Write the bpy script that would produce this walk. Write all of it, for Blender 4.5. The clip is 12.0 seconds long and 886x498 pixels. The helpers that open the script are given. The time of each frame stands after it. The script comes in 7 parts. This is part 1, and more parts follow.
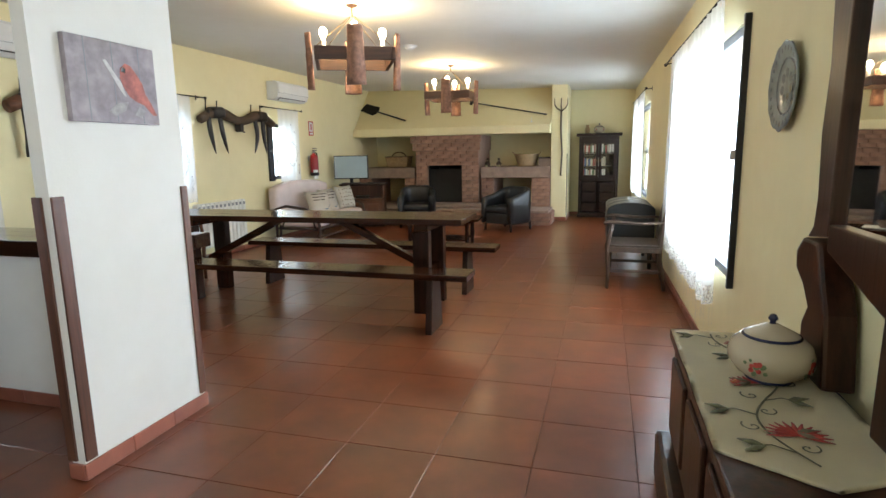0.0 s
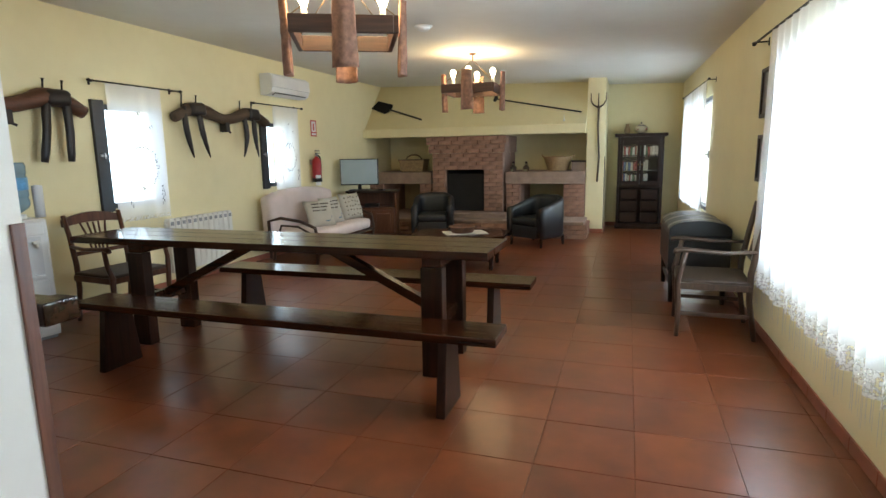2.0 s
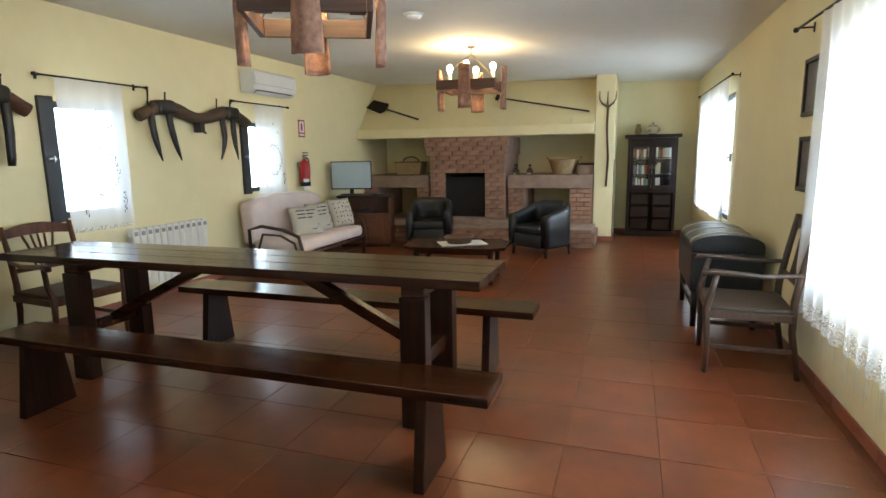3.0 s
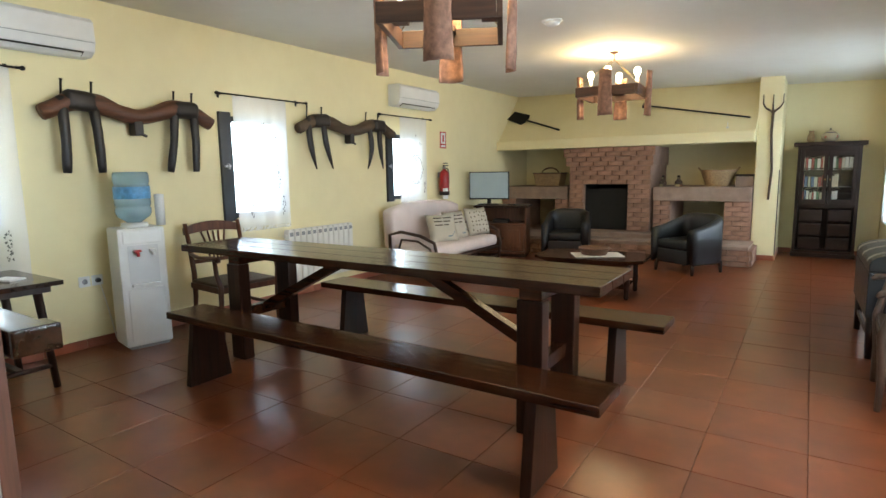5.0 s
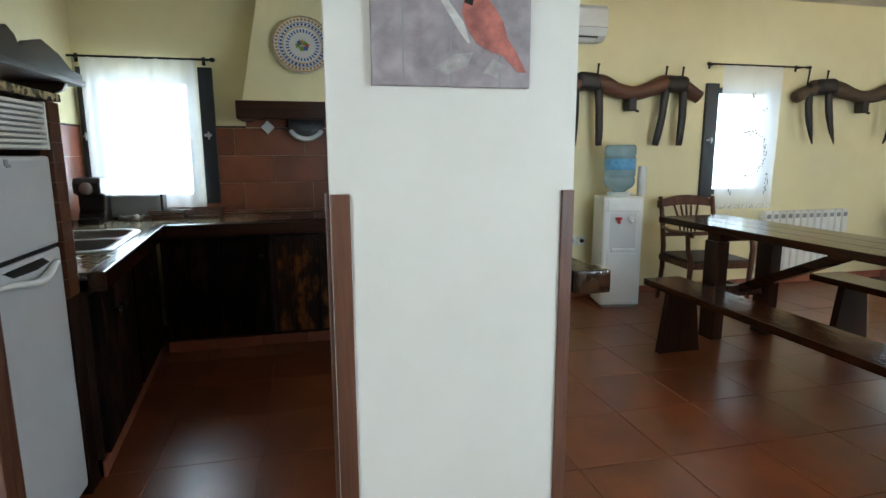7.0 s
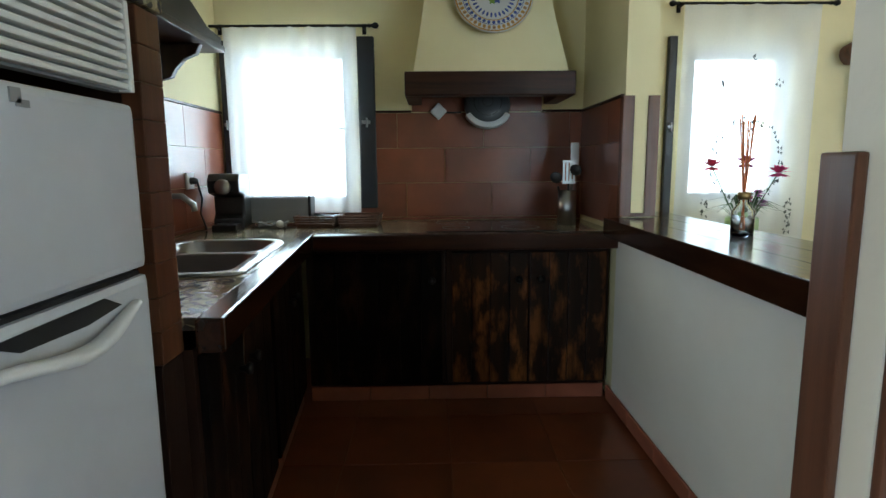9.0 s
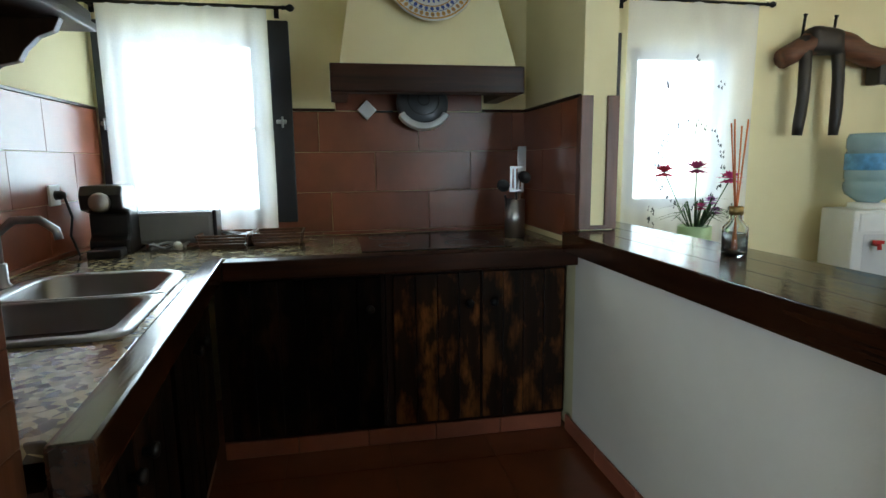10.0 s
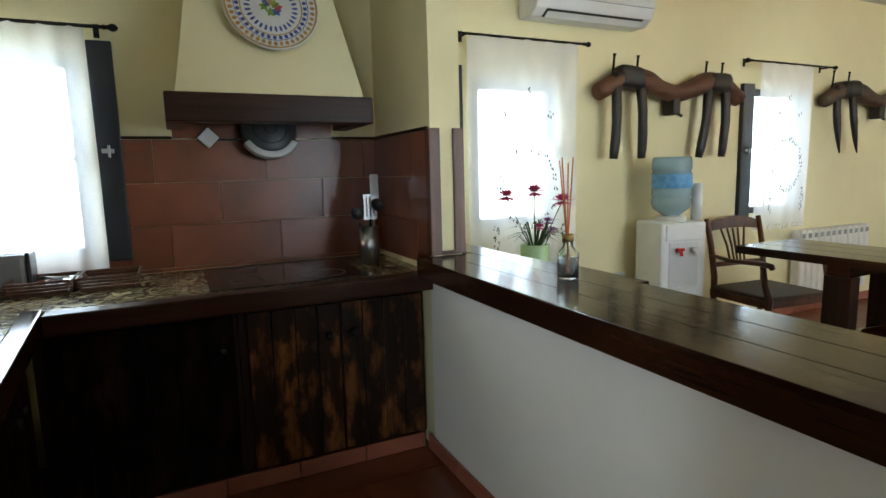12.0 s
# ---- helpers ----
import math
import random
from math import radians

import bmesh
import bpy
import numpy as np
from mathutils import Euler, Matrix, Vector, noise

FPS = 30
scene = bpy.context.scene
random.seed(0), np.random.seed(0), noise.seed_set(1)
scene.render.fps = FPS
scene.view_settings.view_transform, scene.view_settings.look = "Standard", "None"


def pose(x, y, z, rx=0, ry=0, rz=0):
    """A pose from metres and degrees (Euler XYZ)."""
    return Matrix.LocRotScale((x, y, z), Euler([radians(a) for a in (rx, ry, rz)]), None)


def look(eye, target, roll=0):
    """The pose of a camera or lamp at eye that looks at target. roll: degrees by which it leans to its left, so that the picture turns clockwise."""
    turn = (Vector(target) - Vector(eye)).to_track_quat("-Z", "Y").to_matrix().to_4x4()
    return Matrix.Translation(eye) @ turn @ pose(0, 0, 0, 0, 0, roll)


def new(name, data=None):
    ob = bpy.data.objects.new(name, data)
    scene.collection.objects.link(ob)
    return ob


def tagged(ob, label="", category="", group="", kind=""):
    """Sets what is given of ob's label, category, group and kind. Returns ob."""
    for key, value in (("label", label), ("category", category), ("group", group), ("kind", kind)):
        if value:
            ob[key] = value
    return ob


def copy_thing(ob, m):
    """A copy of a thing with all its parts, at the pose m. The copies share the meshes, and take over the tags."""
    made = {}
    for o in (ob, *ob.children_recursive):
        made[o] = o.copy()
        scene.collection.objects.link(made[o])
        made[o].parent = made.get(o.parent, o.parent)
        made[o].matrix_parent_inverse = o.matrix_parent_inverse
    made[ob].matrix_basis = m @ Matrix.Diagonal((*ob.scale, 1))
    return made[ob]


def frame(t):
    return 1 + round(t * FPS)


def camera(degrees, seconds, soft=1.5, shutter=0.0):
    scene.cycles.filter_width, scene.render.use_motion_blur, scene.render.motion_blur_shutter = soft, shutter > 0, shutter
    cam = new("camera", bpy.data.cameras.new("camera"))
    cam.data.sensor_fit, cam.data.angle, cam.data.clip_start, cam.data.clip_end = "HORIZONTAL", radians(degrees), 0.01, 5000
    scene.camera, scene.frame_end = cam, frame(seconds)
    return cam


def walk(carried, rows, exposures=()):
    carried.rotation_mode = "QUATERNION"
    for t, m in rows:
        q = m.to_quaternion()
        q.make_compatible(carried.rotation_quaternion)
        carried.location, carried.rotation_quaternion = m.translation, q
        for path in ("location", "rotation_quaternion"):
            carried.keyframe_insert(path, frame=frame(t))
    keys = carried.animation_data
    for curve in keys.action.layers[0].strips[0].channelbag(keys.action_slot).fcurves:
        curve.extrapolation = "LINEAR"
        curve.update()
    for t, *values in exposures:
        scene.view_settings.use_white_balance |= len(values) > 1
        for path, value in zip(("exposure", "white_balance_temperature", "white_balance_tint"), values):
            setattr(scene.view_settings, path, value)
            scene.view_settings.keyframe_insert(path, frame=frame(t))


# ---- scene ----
cam = camera(76.9, 12.0)
PATH = [
    (0, (0.031, 0.129, 1.363), (-0.521, 2.021, 1.022), -1.0),
    (0.5, (-0.038, 0.386, 1.365), (-0.638, 2.264, 1.031), -1.1),
    (1, (-0.168, 0.661, 1.388), (-0.781, 2.536, 1.059), -1.1),
    (1.5, (-0.258, 0.978, 1.373), (-0.874, 2.851, 1.04), -1.1),
    (2, (-0.318, 1.352, 1.402), (-0.937, 3.223, 1.064), -1.0),
    (2.5, (-0.397, 1.72, 1.42), (-1.019, 3.59, 1.079), -0.9),
    (2.7, (-0.412, 1.861, 1.427), (-1.039, 3.73, 1.087), -0.9),
    (4.5, (-0.398, 2.141, 1.373), (-1.242, 3.933, 1.097), -0.9),
    (5, (-0.308, 2.012, 1.358), (-1.397, 3.666, 1.081), -0.9),
    (5.5, (-0.251, 1.941, 1.346), (-1.587, 3.401, 1.054), -1.1),
    (6, (-0.214, 1.864, 1.322), (-1.777, 3.077, 1.027), -1.0),
    (6.5, (-0.259, 1.791, 1.328), (-2.021, 2.684, 1.012), -0.4),
    (7, (-0.459, 1.746, 1.331), (-2.374, 2.213, 0.99), -0.2),
    (7.5, (-0.688, 1.709, 1.319), (-2.655, 1.823, 0.975), -0.6),
    (9.3, (-1.787, 1.39, 1.199), (-3.765, 1.428, 0.904), -0.5),
    (9.5, (-1.874, 1.369, 1.215), (-3.849, 1.475, 0.917), -0.6),
    (10, (-2.037, 1.314, 1.25), (-3.98, 1.677, 0.945), -0.7),
    (10.5, (-2.125, 1.28, 1.289), (-4.006, 1.889, 0.989), -0.9),
    (11, (-2.189, 1.275, 1.345), (-4.007, 2.053, 1.049), -1.1),
    (11.5, (-2.198, 1.293, 1.38), (-3.986, 2.14, 1.089), -1.3),
    (12, (-2.018, 1.31, 1.335), (-3.807, 2.16, 1.058), -1.5),
]
EXPOSURE = [(0.0, -0.1, 6300, 10), (1.5, -0.36, 6300, 9), (2.5, -0.3, 6200, 8), (5.0, -0.05, 6300, 8), (7.0, -0.45, 6200, 5), (9.5, -0.5, 6300, 2), (12.0, -0.35, 6500, 6)]
walk(cam, [(t, look(eye, target, roll)) for t, eye, target, roll in PATH], EXPOSURE)

# ---- daylight ----
SKY = 1.15
world = bpy.data.worlds.new("world")
scene.world = world
world.use_nodes = True
wn, wl = world.node_tree.nodes, world.node_tree.links
sky = wn.new("ShaderNodeTexSky")
sky.sky_type, sky.sun_disc = "NISHITA", False
sky.sun_elevation, sky.sun_rotation = radians(45), radians(0)
wl.new(sky.outputs[0], wn["Background"].inputs[0])
wn["Background"].inputs[1].default_value = 0.12

sun = new("sun", bpy.data.lights.new("sun", "SUN"))
sun.data.energy, sun.data.angle, sun.data.color = 3.0, radians(0.6), (1.0, 0.95, 0.88)
sun.matrix_world = look((0, 0, 0), (0.03, -1.0, -1.0))


def window_light(x, y, z, width, height, turn, watts):
    """The sky's light in a window's opening; turn is the way it shines, in degrees round z from +x."""
    lamp = new("window_daylight", bpy.data.lights.new("window_daylight", "AREA"))
    lamp.data.shape, lamp.data.size, lamp.data.size_y = "RECTANGLE", width, height
    lamp.data.energy, lamp.data.color = watts, (0.74, 0.87, 1.0)
    a = radians(turn)
    lamp.matrix_world = look((x, y, z), (x + math.cos(a), y + math.sin(a), z))
    return lamp


def bulb_light(x, y, z, watts):
    lamp = new("bulb_light", bpy.data.lights.new("bulb_light", "POINT"))
    lamp.data.energy, lamp.data.color, lamp.data.shadow_soft_size = watts, (1.0, 0.72, 0.38), 0.03
    lamp.location = (x, y, z)


# ---- helpers ----
def bx(bm, x0, x1, y0, y1, z0, z1, m=None):
    """A box into bm; returns its corners."""
    vs = [bm.verts.new((x, y, z)) for x in (x0, x1) for y in (y0, y1) for z in (z0, z1)]
    for f in ((0, 1, 3, 2), (4, 6, 7, 5), (0, 4, 5, 1), (2, 3, 7, 6), (0, 2, 6, 4), (1, 5, 7, 3)):
        bm.faces.new([vs[i] for i in f])
    if m is not None:
        bmesh.ops.transform(bm, matrix=m, verts=vs)
    return vs


def box(x0, x1, y0, y1, z0, z1, bevel=0.0, seg=2, m=None):
    bm = bmesh.new()
    bx(bm, x0, x1, y0, y1, z0, z1)
    if bevel:
        bmesh.ops.bevel(bm, geom=bm.edges[:], offset=bevel, segments=seg, affect="EDGES", profile=0.6)
    if m is not None:
        bmesh.ops.transform(bm, matrix=m, verts=bm.verts[:])
    return bm


def lathe(profile, n=24, m=None):
    """Turned shape: profile of (radius, height) from the bottom up."""
    bm = bmesh.new()
    rings = []
    for r, z in profile:
        if r < 1e-5:
            rings.append([bm.verts.new((0, 0, z))])
        else:
            rings.append([bm.verts.new((r * math.cos(2 * math.pi * i / n), r * math.sin(2 * math.pi * i / n), z)) for i in range(n)])
    for a, b in zip(rings, rings[1:]):
        for i in range(n):
            j = (i + 1) % n
            if len(a) == 1 and len(b) == 1:
                continue
            if len(a) == 1:
                bm.faces.new((a[0], b[j], b[i]))
            elif len(b) == 1:
                bm.faces.new((a[i], a[j], b[0]))
            else:
                bm.faces.new((a[i], a[j], b[j], b[i]))
    bmesh.ops.recalc_face_normals(bm, faces=bm.faces[:])
    for f in bm.faces:
        f.smooth = True
    if m is not None:
        bmesh.ops.transform(bm, matrix=m, verts=bm.verts[:])
    return bm


def tube(points, radius, n=8, ends=None, flat=1.0):
    """A rod along points; radius a number, or one for each point."""
    bm = bmesh.new()
    pts = [Vector(p) for p in points]
    rr = radius if isinstance(radius, (list, tuple)) else [radius] * len(pts)
    rings = []
    ref = None
    for i, p in enumerate(pts):
        d = (pts[min(i + 1, len(pts) - 1)] - pts[max(i - 1, 0)]).normalized()
        if ref is None:
            ref = Vector((0, 0, 1)) if abs(d.z) < 0.9 else Vector((1, 0, 0))
        u = (ref - d * ref.dot(d)).normalized()
        v = d.cross(u)
        ref = u
        rings.append([bm.verts.new(p + rr[i] * (u * math.cos(2 * math.pi * k / n) * flat + v * math.sin(2 * math.pi * k / n))) for k in range(n)])
    for a, b in zip(rings, rings[1:]):
        for k in range(n):
            bm.faces.new((a[k], a[(k + 1) % n], b[(k + 1) % n], b[k]))
    bm.faces.new(rings[0][::-1])
    bm.faces.new(rings[-1])
    bmesh.ops.recalc_face_normals(bm, faces=bm.faces[:])
    for f in bm.faces:
        f.smooth = len(f.verts) == 4
    return bm


def prism(outline, depth, m=None, bevel=0.0):
    """An outline of (u, v) pulled out along the third axis: u to x, v to z, depth to y."""
    bm = bmesh.new()
    a = [bm.verts.new((u, 0, v)) for u, v in outline]
    b = [bm.verts.new((u, depth, v)) for u, v in outline]
    bm.faces.new(a)
    bm.faces.new(b[::-1])
    for i in range(len(a)):
        j = (i + 1) % len(a)
        bm.faces.new((a[j], a[i], b[i], b[j]))
    bmesh.ops.recalc_face_normals(bm, faces=bm.faces[:])
    if bevel:
        es = [e for e in bm.edges if e.calc_face_angle(0) > 0.5]
        bmesh.ops.bevel(bm, geom=es, offset=bevel, segments=2, affect="EDGES", profile=0.6)
    if m is not None:
        bmesh.ops.transform(bm, matrix=m, verts=bm.verts[:])
    return bm


def merge(*bms):
    """Several bmeshes of one piece into the first."""
    out = bms[0]
    for b in bms[1:]:
        me = bpy.data.meshes.new("tmp")
        b.to_mesh(me)
        b.free()
        out.from_mesh(me)
        bpy.data.meshes.remove(me)
    return out


def mesh_ob(name, bm, material, smooth=False):
    me = bpy.data.meshes.new(name)
    bm.to_mesh(me)
    bm.free()
    me.materials.append(material)
    if smooth:
        me.polygons.foreach_set("use_smooth", [True] * len(me.polygons))
    return new(name, me)


def part(name, bm, material, parent, label="", smooth=False):
    ob = mesh_ob(name, bm, material, smooth)
    ob.parent = parent
    if label:
        ob["label"] = label
    return ob


def thing(name, label, category, m=None, group="", kind=""):
    ob = new(name)
    ob.empty_display_size = 0.1
    if m is not None:
        ob.matrix_world = m
    return tagged(ob, label, category, group, kind)


def solid(name, bm, material, label, category, m=None, group="", kind="", smooth=False):
    ob = mesh_ob(name, bm, material, smooth)
    if m is not None:
        ob.matrix_world = m
    return tagged(ob, label, category, group, kind)


def soft(bm, levels=1):
    """Rounds a cage of a cushion or casting."""
    for _ in range(levels):
        bmesh.ops.subdivide_edges(bm, edges=bm.edges[:], cuts=1, use_grid_fill=True, smooth=0.0)
        for _ in range(2):
            bmesh.ops.smooth_vert(bm, verts=bm.verts[:], factor=0.5, use_axis_x=True, use_axis_y=True, use_axis_z=True)
    for f in bm.faces:
        f.smooth = True
    return bm


def wobble(bm, amount, scale, seed=0.0):
    for v in bm.verts:
        v.co += noise.noise_vector(v.co * scale + Vector((seed, seed * 1.7, seed * 0.3))) * amount
    return bm


# ---- materials ----
def material(name):
    m = bpy.data.materials.new(name)
    m.use_nodes = True
    return m, m.node_tree.nodes, m.node_tree.links, m.node_tree.nodes["Principled BSDF"]


def setp(p, **k):
    for key, v in k.items():
        p.inputs[key.replace("_", " ")].default_value = v


def ramp(n, stops):
    r = n.new("ShaderNodeValToRGB")
    while len(r.color_ramp.elements) < len(stops):
        r.color_ramp.elements.new(0.5)
    for e, (pos, c) in zip(r.color_ramp.elements, stops):
        e.position, e.color = pos, (*c, 1)
    return r


def coords(n, l, scale=(1, 1, 1), kind="Object"):
    tc, mp = n.new("ShaderNodeTexCoord"), n.new("ShaderNodeMapping")
    mp.inputs["Scale"].default_value = scale
    l.new(tc.outputs[kind], mp.inputs["Vector"])
    return mp.outputs[0]


def noise_tex(n, l, vec, scale, detail=4.0, rough=0.55):
    t = n.new("ShaderNodeTexNoise")
    setp(t, Scale=scale, Detail=detail, Roughness=rough)
    l.new(vec, t.inputs["Vector"])
    return t.outputs["Fac"]


def bump(n, l, p, height, strength, dist=0.01):
    b = n.new("ShaderNodeBump")
    setp(b, Strength=strength, Distance=dist)
    l.new(height, b.inputs["Height"])
    l.new(b.outputs[0], p.inputs["Normal"])
    return b


def mixc(n, l, fac, a, b, mode="MIX"):
    x = n.new("ShaderNodeMix")
    x.data_type, x.blend_type = "RGBA", mode
    for sock, v in ((x.inputs[0], fac), (x.inputs[6], a), (x.inputs[7], b)):
        if isinstance(v, (int, float)):
            sock.default_value = v
        elif isinstance(v, tuple):
            sock.default_value = (*v, 1)
        else:
            l.new(v, sock)
    return x.outputs[2]


def gloss_range(lo, hi, rough):
    """Keeps a surface either polished or satin all over."""
    if lo < 0.275 < hi:
        return (lo, 0.266) if rough < 0.25 else (0.285, hi)
    return lo, hi


def plain(name, base, rough=0.5, metal=0.0, vary=0.12, scale=6.0, bumps=0.1, fine=120.0, spec=0.5, vary_object=False):
    """A surface with broad stains and a fine grain about one colour."""
    m, n, l, p = material(name)
    setp(p, Roughness=rough, Metallic=metal)
    p.inputs["Specular IOR Level"].default_value = spec
    v = coords(n, l)
    big, small = noise_tex(n, l, v, scale), noise_tex(n, l, v, fine, 3)
    dark = tuple(c * (1 - vary) for c in base)
    lite = tuple(min(1, c * (1 + vary)) for c in base)
    r = ramp(n, [(0.3, dark), (0.7, lite)])
    l.new(big, r.inputs[0])
    col = r.outputs[0]
    if vary_object:
        oi = n.new("ShaderNodeObjectInfo")
        rr = ramp(n, [(0.0, (0.82, 0.8, 0.78)), (1.0, (1.15, 1.12, 1.1))])
        l.new(oi.outputs["Random"], rr.inputs[0])
        col = mixc(n, l, 1.0, col, rr.outputs[0], "MULTIPLY")
    l.new(col, p.inputs["Base Color"])
    mr = n.new("ShaderNodeMapRange")
    lo, hi = gloss_range(max(0, rough - 0.08), min(1, rough + 0.1), rough)
    setp(mr, To_Min=lo, To_Max=hi)
    l.new(big, mr.inputs[0])
    l.new(mr.outputs[0], p.inputs["Roughness"])
    if bumps:
        bump(n, l, p, small, bumps, 0.004)
    return m


def wood(name, dark, lite, rough=0.35, axis=0, scale=1.0, bumps=0.25, spec=0.5, knots=False):
    """Grain along one of the thing's own axes."""
    m, n, l, p = material(name)
    p.inputs["Specular IOR Level"].default_value = spec
    sc = [14.0 * scale] * 3
    sc[axis] = 0.9 * scale
    v = coords(n, l, tuple(sc))
    g = noise_tex(n, l, v, 2.2, 6, 0.62)
    w = n.new("ShaderNodeTexNoise")
    setp(w, Scale=0.35, Detail=3.0)
    l.new(v, w.inputs["Vector"])
    r = ramp(n, [(0.28, dark), (0.5, tuple((a + b) / 2 for a, b in zip(dark, lite))), (0.74, lite)])
    l.new(g, r.inputs[0])
    r2 = ramp(n, [(0.3, (0.6, 0.6, 0.6)), (0.7, (1.2, 1.2, 1.2))])
    l.new(w.outputs["Fac"], r2.inputs[0])
    col = mixc(n, l, 1.0, r.outputs[0], r2.outputs[0], "MULTIPLY")
    if knots:
        big = noise_tex(n, l, coords(n, l, (11, 11, 4.5)), 1.0, 4, 0.6)
        rk = ramp(n, [(0.49, (0.04, 0.035, 0.035)), (0.63, (1.0, 1.0, 1.0))])
        l.new(big, rk.inputs[0])
        col = mixc(n, l, 0.95, col, rk.outputs[0], "MULTIPLY")
    l.new(col, p.inputs["Base Color"])
    mr = n.new("ShaderNodeMapRange")
    lo, hi = gloss_range(rough * 0.8, min(1, rough * 1.3), rough)
    setp(mr, To_Min=lo, To_Max=hi)
    l.new(g, mr.inputs[0])
    l.new(mr.outputs[0], p.inputs["Roughness"])
    bump(n, l, p, g, bumps, 0.004)
    return m


def wall_paint(name, base):
    m, n, l, p = material(name)
    setp(p, Roughness=0.75)
    p.inputs["Specular IOR Level"].default_value = 0.3
    v = coords(n, l)
    big, mid, small = noise_tex(n, l, v, 0.9), noise_tex(n, l, v, 7.0, 5), noise_tex(n, l, v, 90.0, 3)
    r = ramp(n, [(0.3, tuple(c * 0.93 for c in base)), (0.7, base)])
    l.new(big, r.inputs[0])
    r2 = ramp(n, [(0.3, (0.975, 0.97, 0.96)), (0.65, (1, 1, 1))])
    l.new(mid, r2.inputs[0])
    l.new(mixc(n, l, 1.0, r.outputs[0], r2.outputs[0], "MULTIPLY"), p.inputs["Base Color"])
    add = n.new("ShaderNodeMath")
    add.operation = "MULTIPLY_ADD"
    add.inputs[1].default_value = 0.35
    l.new(small, add.inputs[0])
    l.new(mid, add.inputs[2])
    bump(n, l, p, add.outputs[0], 0.25, 0.006)
    return m


def tile_mat(name, base, rough=0.22, swirl=True):
    """Glazed clay: each tile a little different, with cloudy firing marks."""
    m, n, l, p = material(name)
    v = coords(n, l, kind="Object")
    oi, geo = n.new("ShaderNodeObjectInfo"), n.new("ShaderNodeNewGeometry")
    mp = n.new("ShaderNodeVectorMath")
    mp.operation = "ADD"
    sc = n.new("ShaderNodeVectorMath")
    sc.operation = "SCALE"
    cmb = n.new("ShaderNodeCombineXYZ")
    ad = n.new("ShaderNodeMath")
    ad.operation = "ADD"
    l.new(oi.outputs["Random"], ad.inputs[0])
    l.new(geo.outputs["Random Per Island"], ad.inputs[1])
    for k in range(3):
        l.new(ad.outputs[0], cmb.inputs[k])
    l.new(cmb.outputs[0], sc.inputs[0])
    sc.inputs["Scale"].default_value = 37.0
    l.new(v, mp.inputs[0])
    l.new(sc.outputs[0], mp.inputs[1])
    p.inputs["Specular IOR Level"].default_value = 0.62
    cloud, fine = noise_tex(n, l, mp.outputs[0], 4.0, 4), noise_tex(n, l, mp.outputs[0], 60.0, 3)
    r = ramp(n, [(0.25, tuple(c * 0.70 for c in base)), (0.5, base), (0.75, tuple(min(1, c * 1.35) for c in base))])
    l.new(cloud, r.inputs[0])
    fr = n.new("ShaderNodeMath")
    fr.operation = "FRACT"
    l.new(ad.outputs[0], fr.inputs[0])
    rr = ramp(n, [(0.0, (0.93, 0.92, 0.91)), (1.0, (1.06, 1.06, 1.05))])
    l.new(fr.outputs[0], rr.inputs[0])
    l.new(mixc(n, l, 1.0, r.outputs[0], rr.outputs[0], "MULTIPLY"), p.inputs["Base Color"])
    mr = n.new("ShaderNodeMapRange")
    lo, hi = max(0.277, rough * 0.9), max(0.284, rough * 1.05)
    setp(mr, To_Min=lo, To_Max=hi)
    l.new(cloud, mr.inputs[0])
    l.new(mr.outputs[0], p.inputs["Roughness"])
    add = n.new("ShaderNodeMath")
    add.operation = "MULTIPLY_ADD"
    add.inputs[1].default_value = 0.12
    l.new(fine, add.inputs[0])
    l.new(cloud, add.inputs[2])
    bump(n, l, p, add.outputs[0], 0.06, 0.003)
    return m


def glow(name, colour, strength):
    m, n, l, p = material(name)
    setp(p, Roughness=0.4)
    p.inputs["Base Color"].default_value = (*colour, 1)
    p.inputs["Emission Color"].default_value = (*colour, 1)
    p.inputs["Emission Strength"].default_value = strength
    return m


def sheer(name, lace=False):
    """Thin woven voile: lets daylight through and scatters some."""
    m, n, l, p = material(name)
    n.remove(p)
    out = n["Material Output"]
    tr, tl, df = n.new("ShaderNodeBsdfTransparent"), n.new("ShaderNodeBsdfTranslucent"), n.new("ShaderNodeBsdfDiffuse")
    v = coords(n, l)
    weave = noise_tex(n, l, v, 220.0, 2)
    r = ramp(n, [(0.3, (0.86, 0.87, 0.88)), (0.7, (0.96, 0.96, 0.95))])
    l.new(weave, r.inputs[0])
    for s in (tl, df):
        l.new(r.outputs[0], s.inputs["Color"])
    a, b = n.new("ShaderNodeMixShader"), n.new("ShaderNodeMixShader")
    a.inputs[0].default_value = 0.72
    l.new(tl.outputs[0], a.inputs[1])
    l.new(df.outputs[0], a.inputs[2])
    if lace:
        hole = noise_tex(n, l, coords(n, l, (1, 1, 1)), 55.0, 2)
        r3 = ramp(n, [(0.42, (0.25, 0.25, 0.25)), (0.55, (0.75, 0.75, 0.75))])
        l.new(hole, r3.inputs[0])
        l.new(r3.outputs[0], b.inputs[0])
    else:
        b.inputs[0].default_value = 0.62
    l.new(tr.outputs[0], b.inputs[1])
    l.new(a.outputs[0], b.inputs[2])
    l.new(b.outputs[0], out.inputs["Surface"])
    return m


def glass(name, colour=(0.95, 0.98, 0.98), rough=0.0, ior=1.45):
    m, n, l, p = material(name)
    setp(p, Roughness=rough, IOR=ior)
    p.inputs["Base Color"].default_value = (*colour, 1)
    p.inputs["Transmission Weight"].default_value = 1.0
    return m


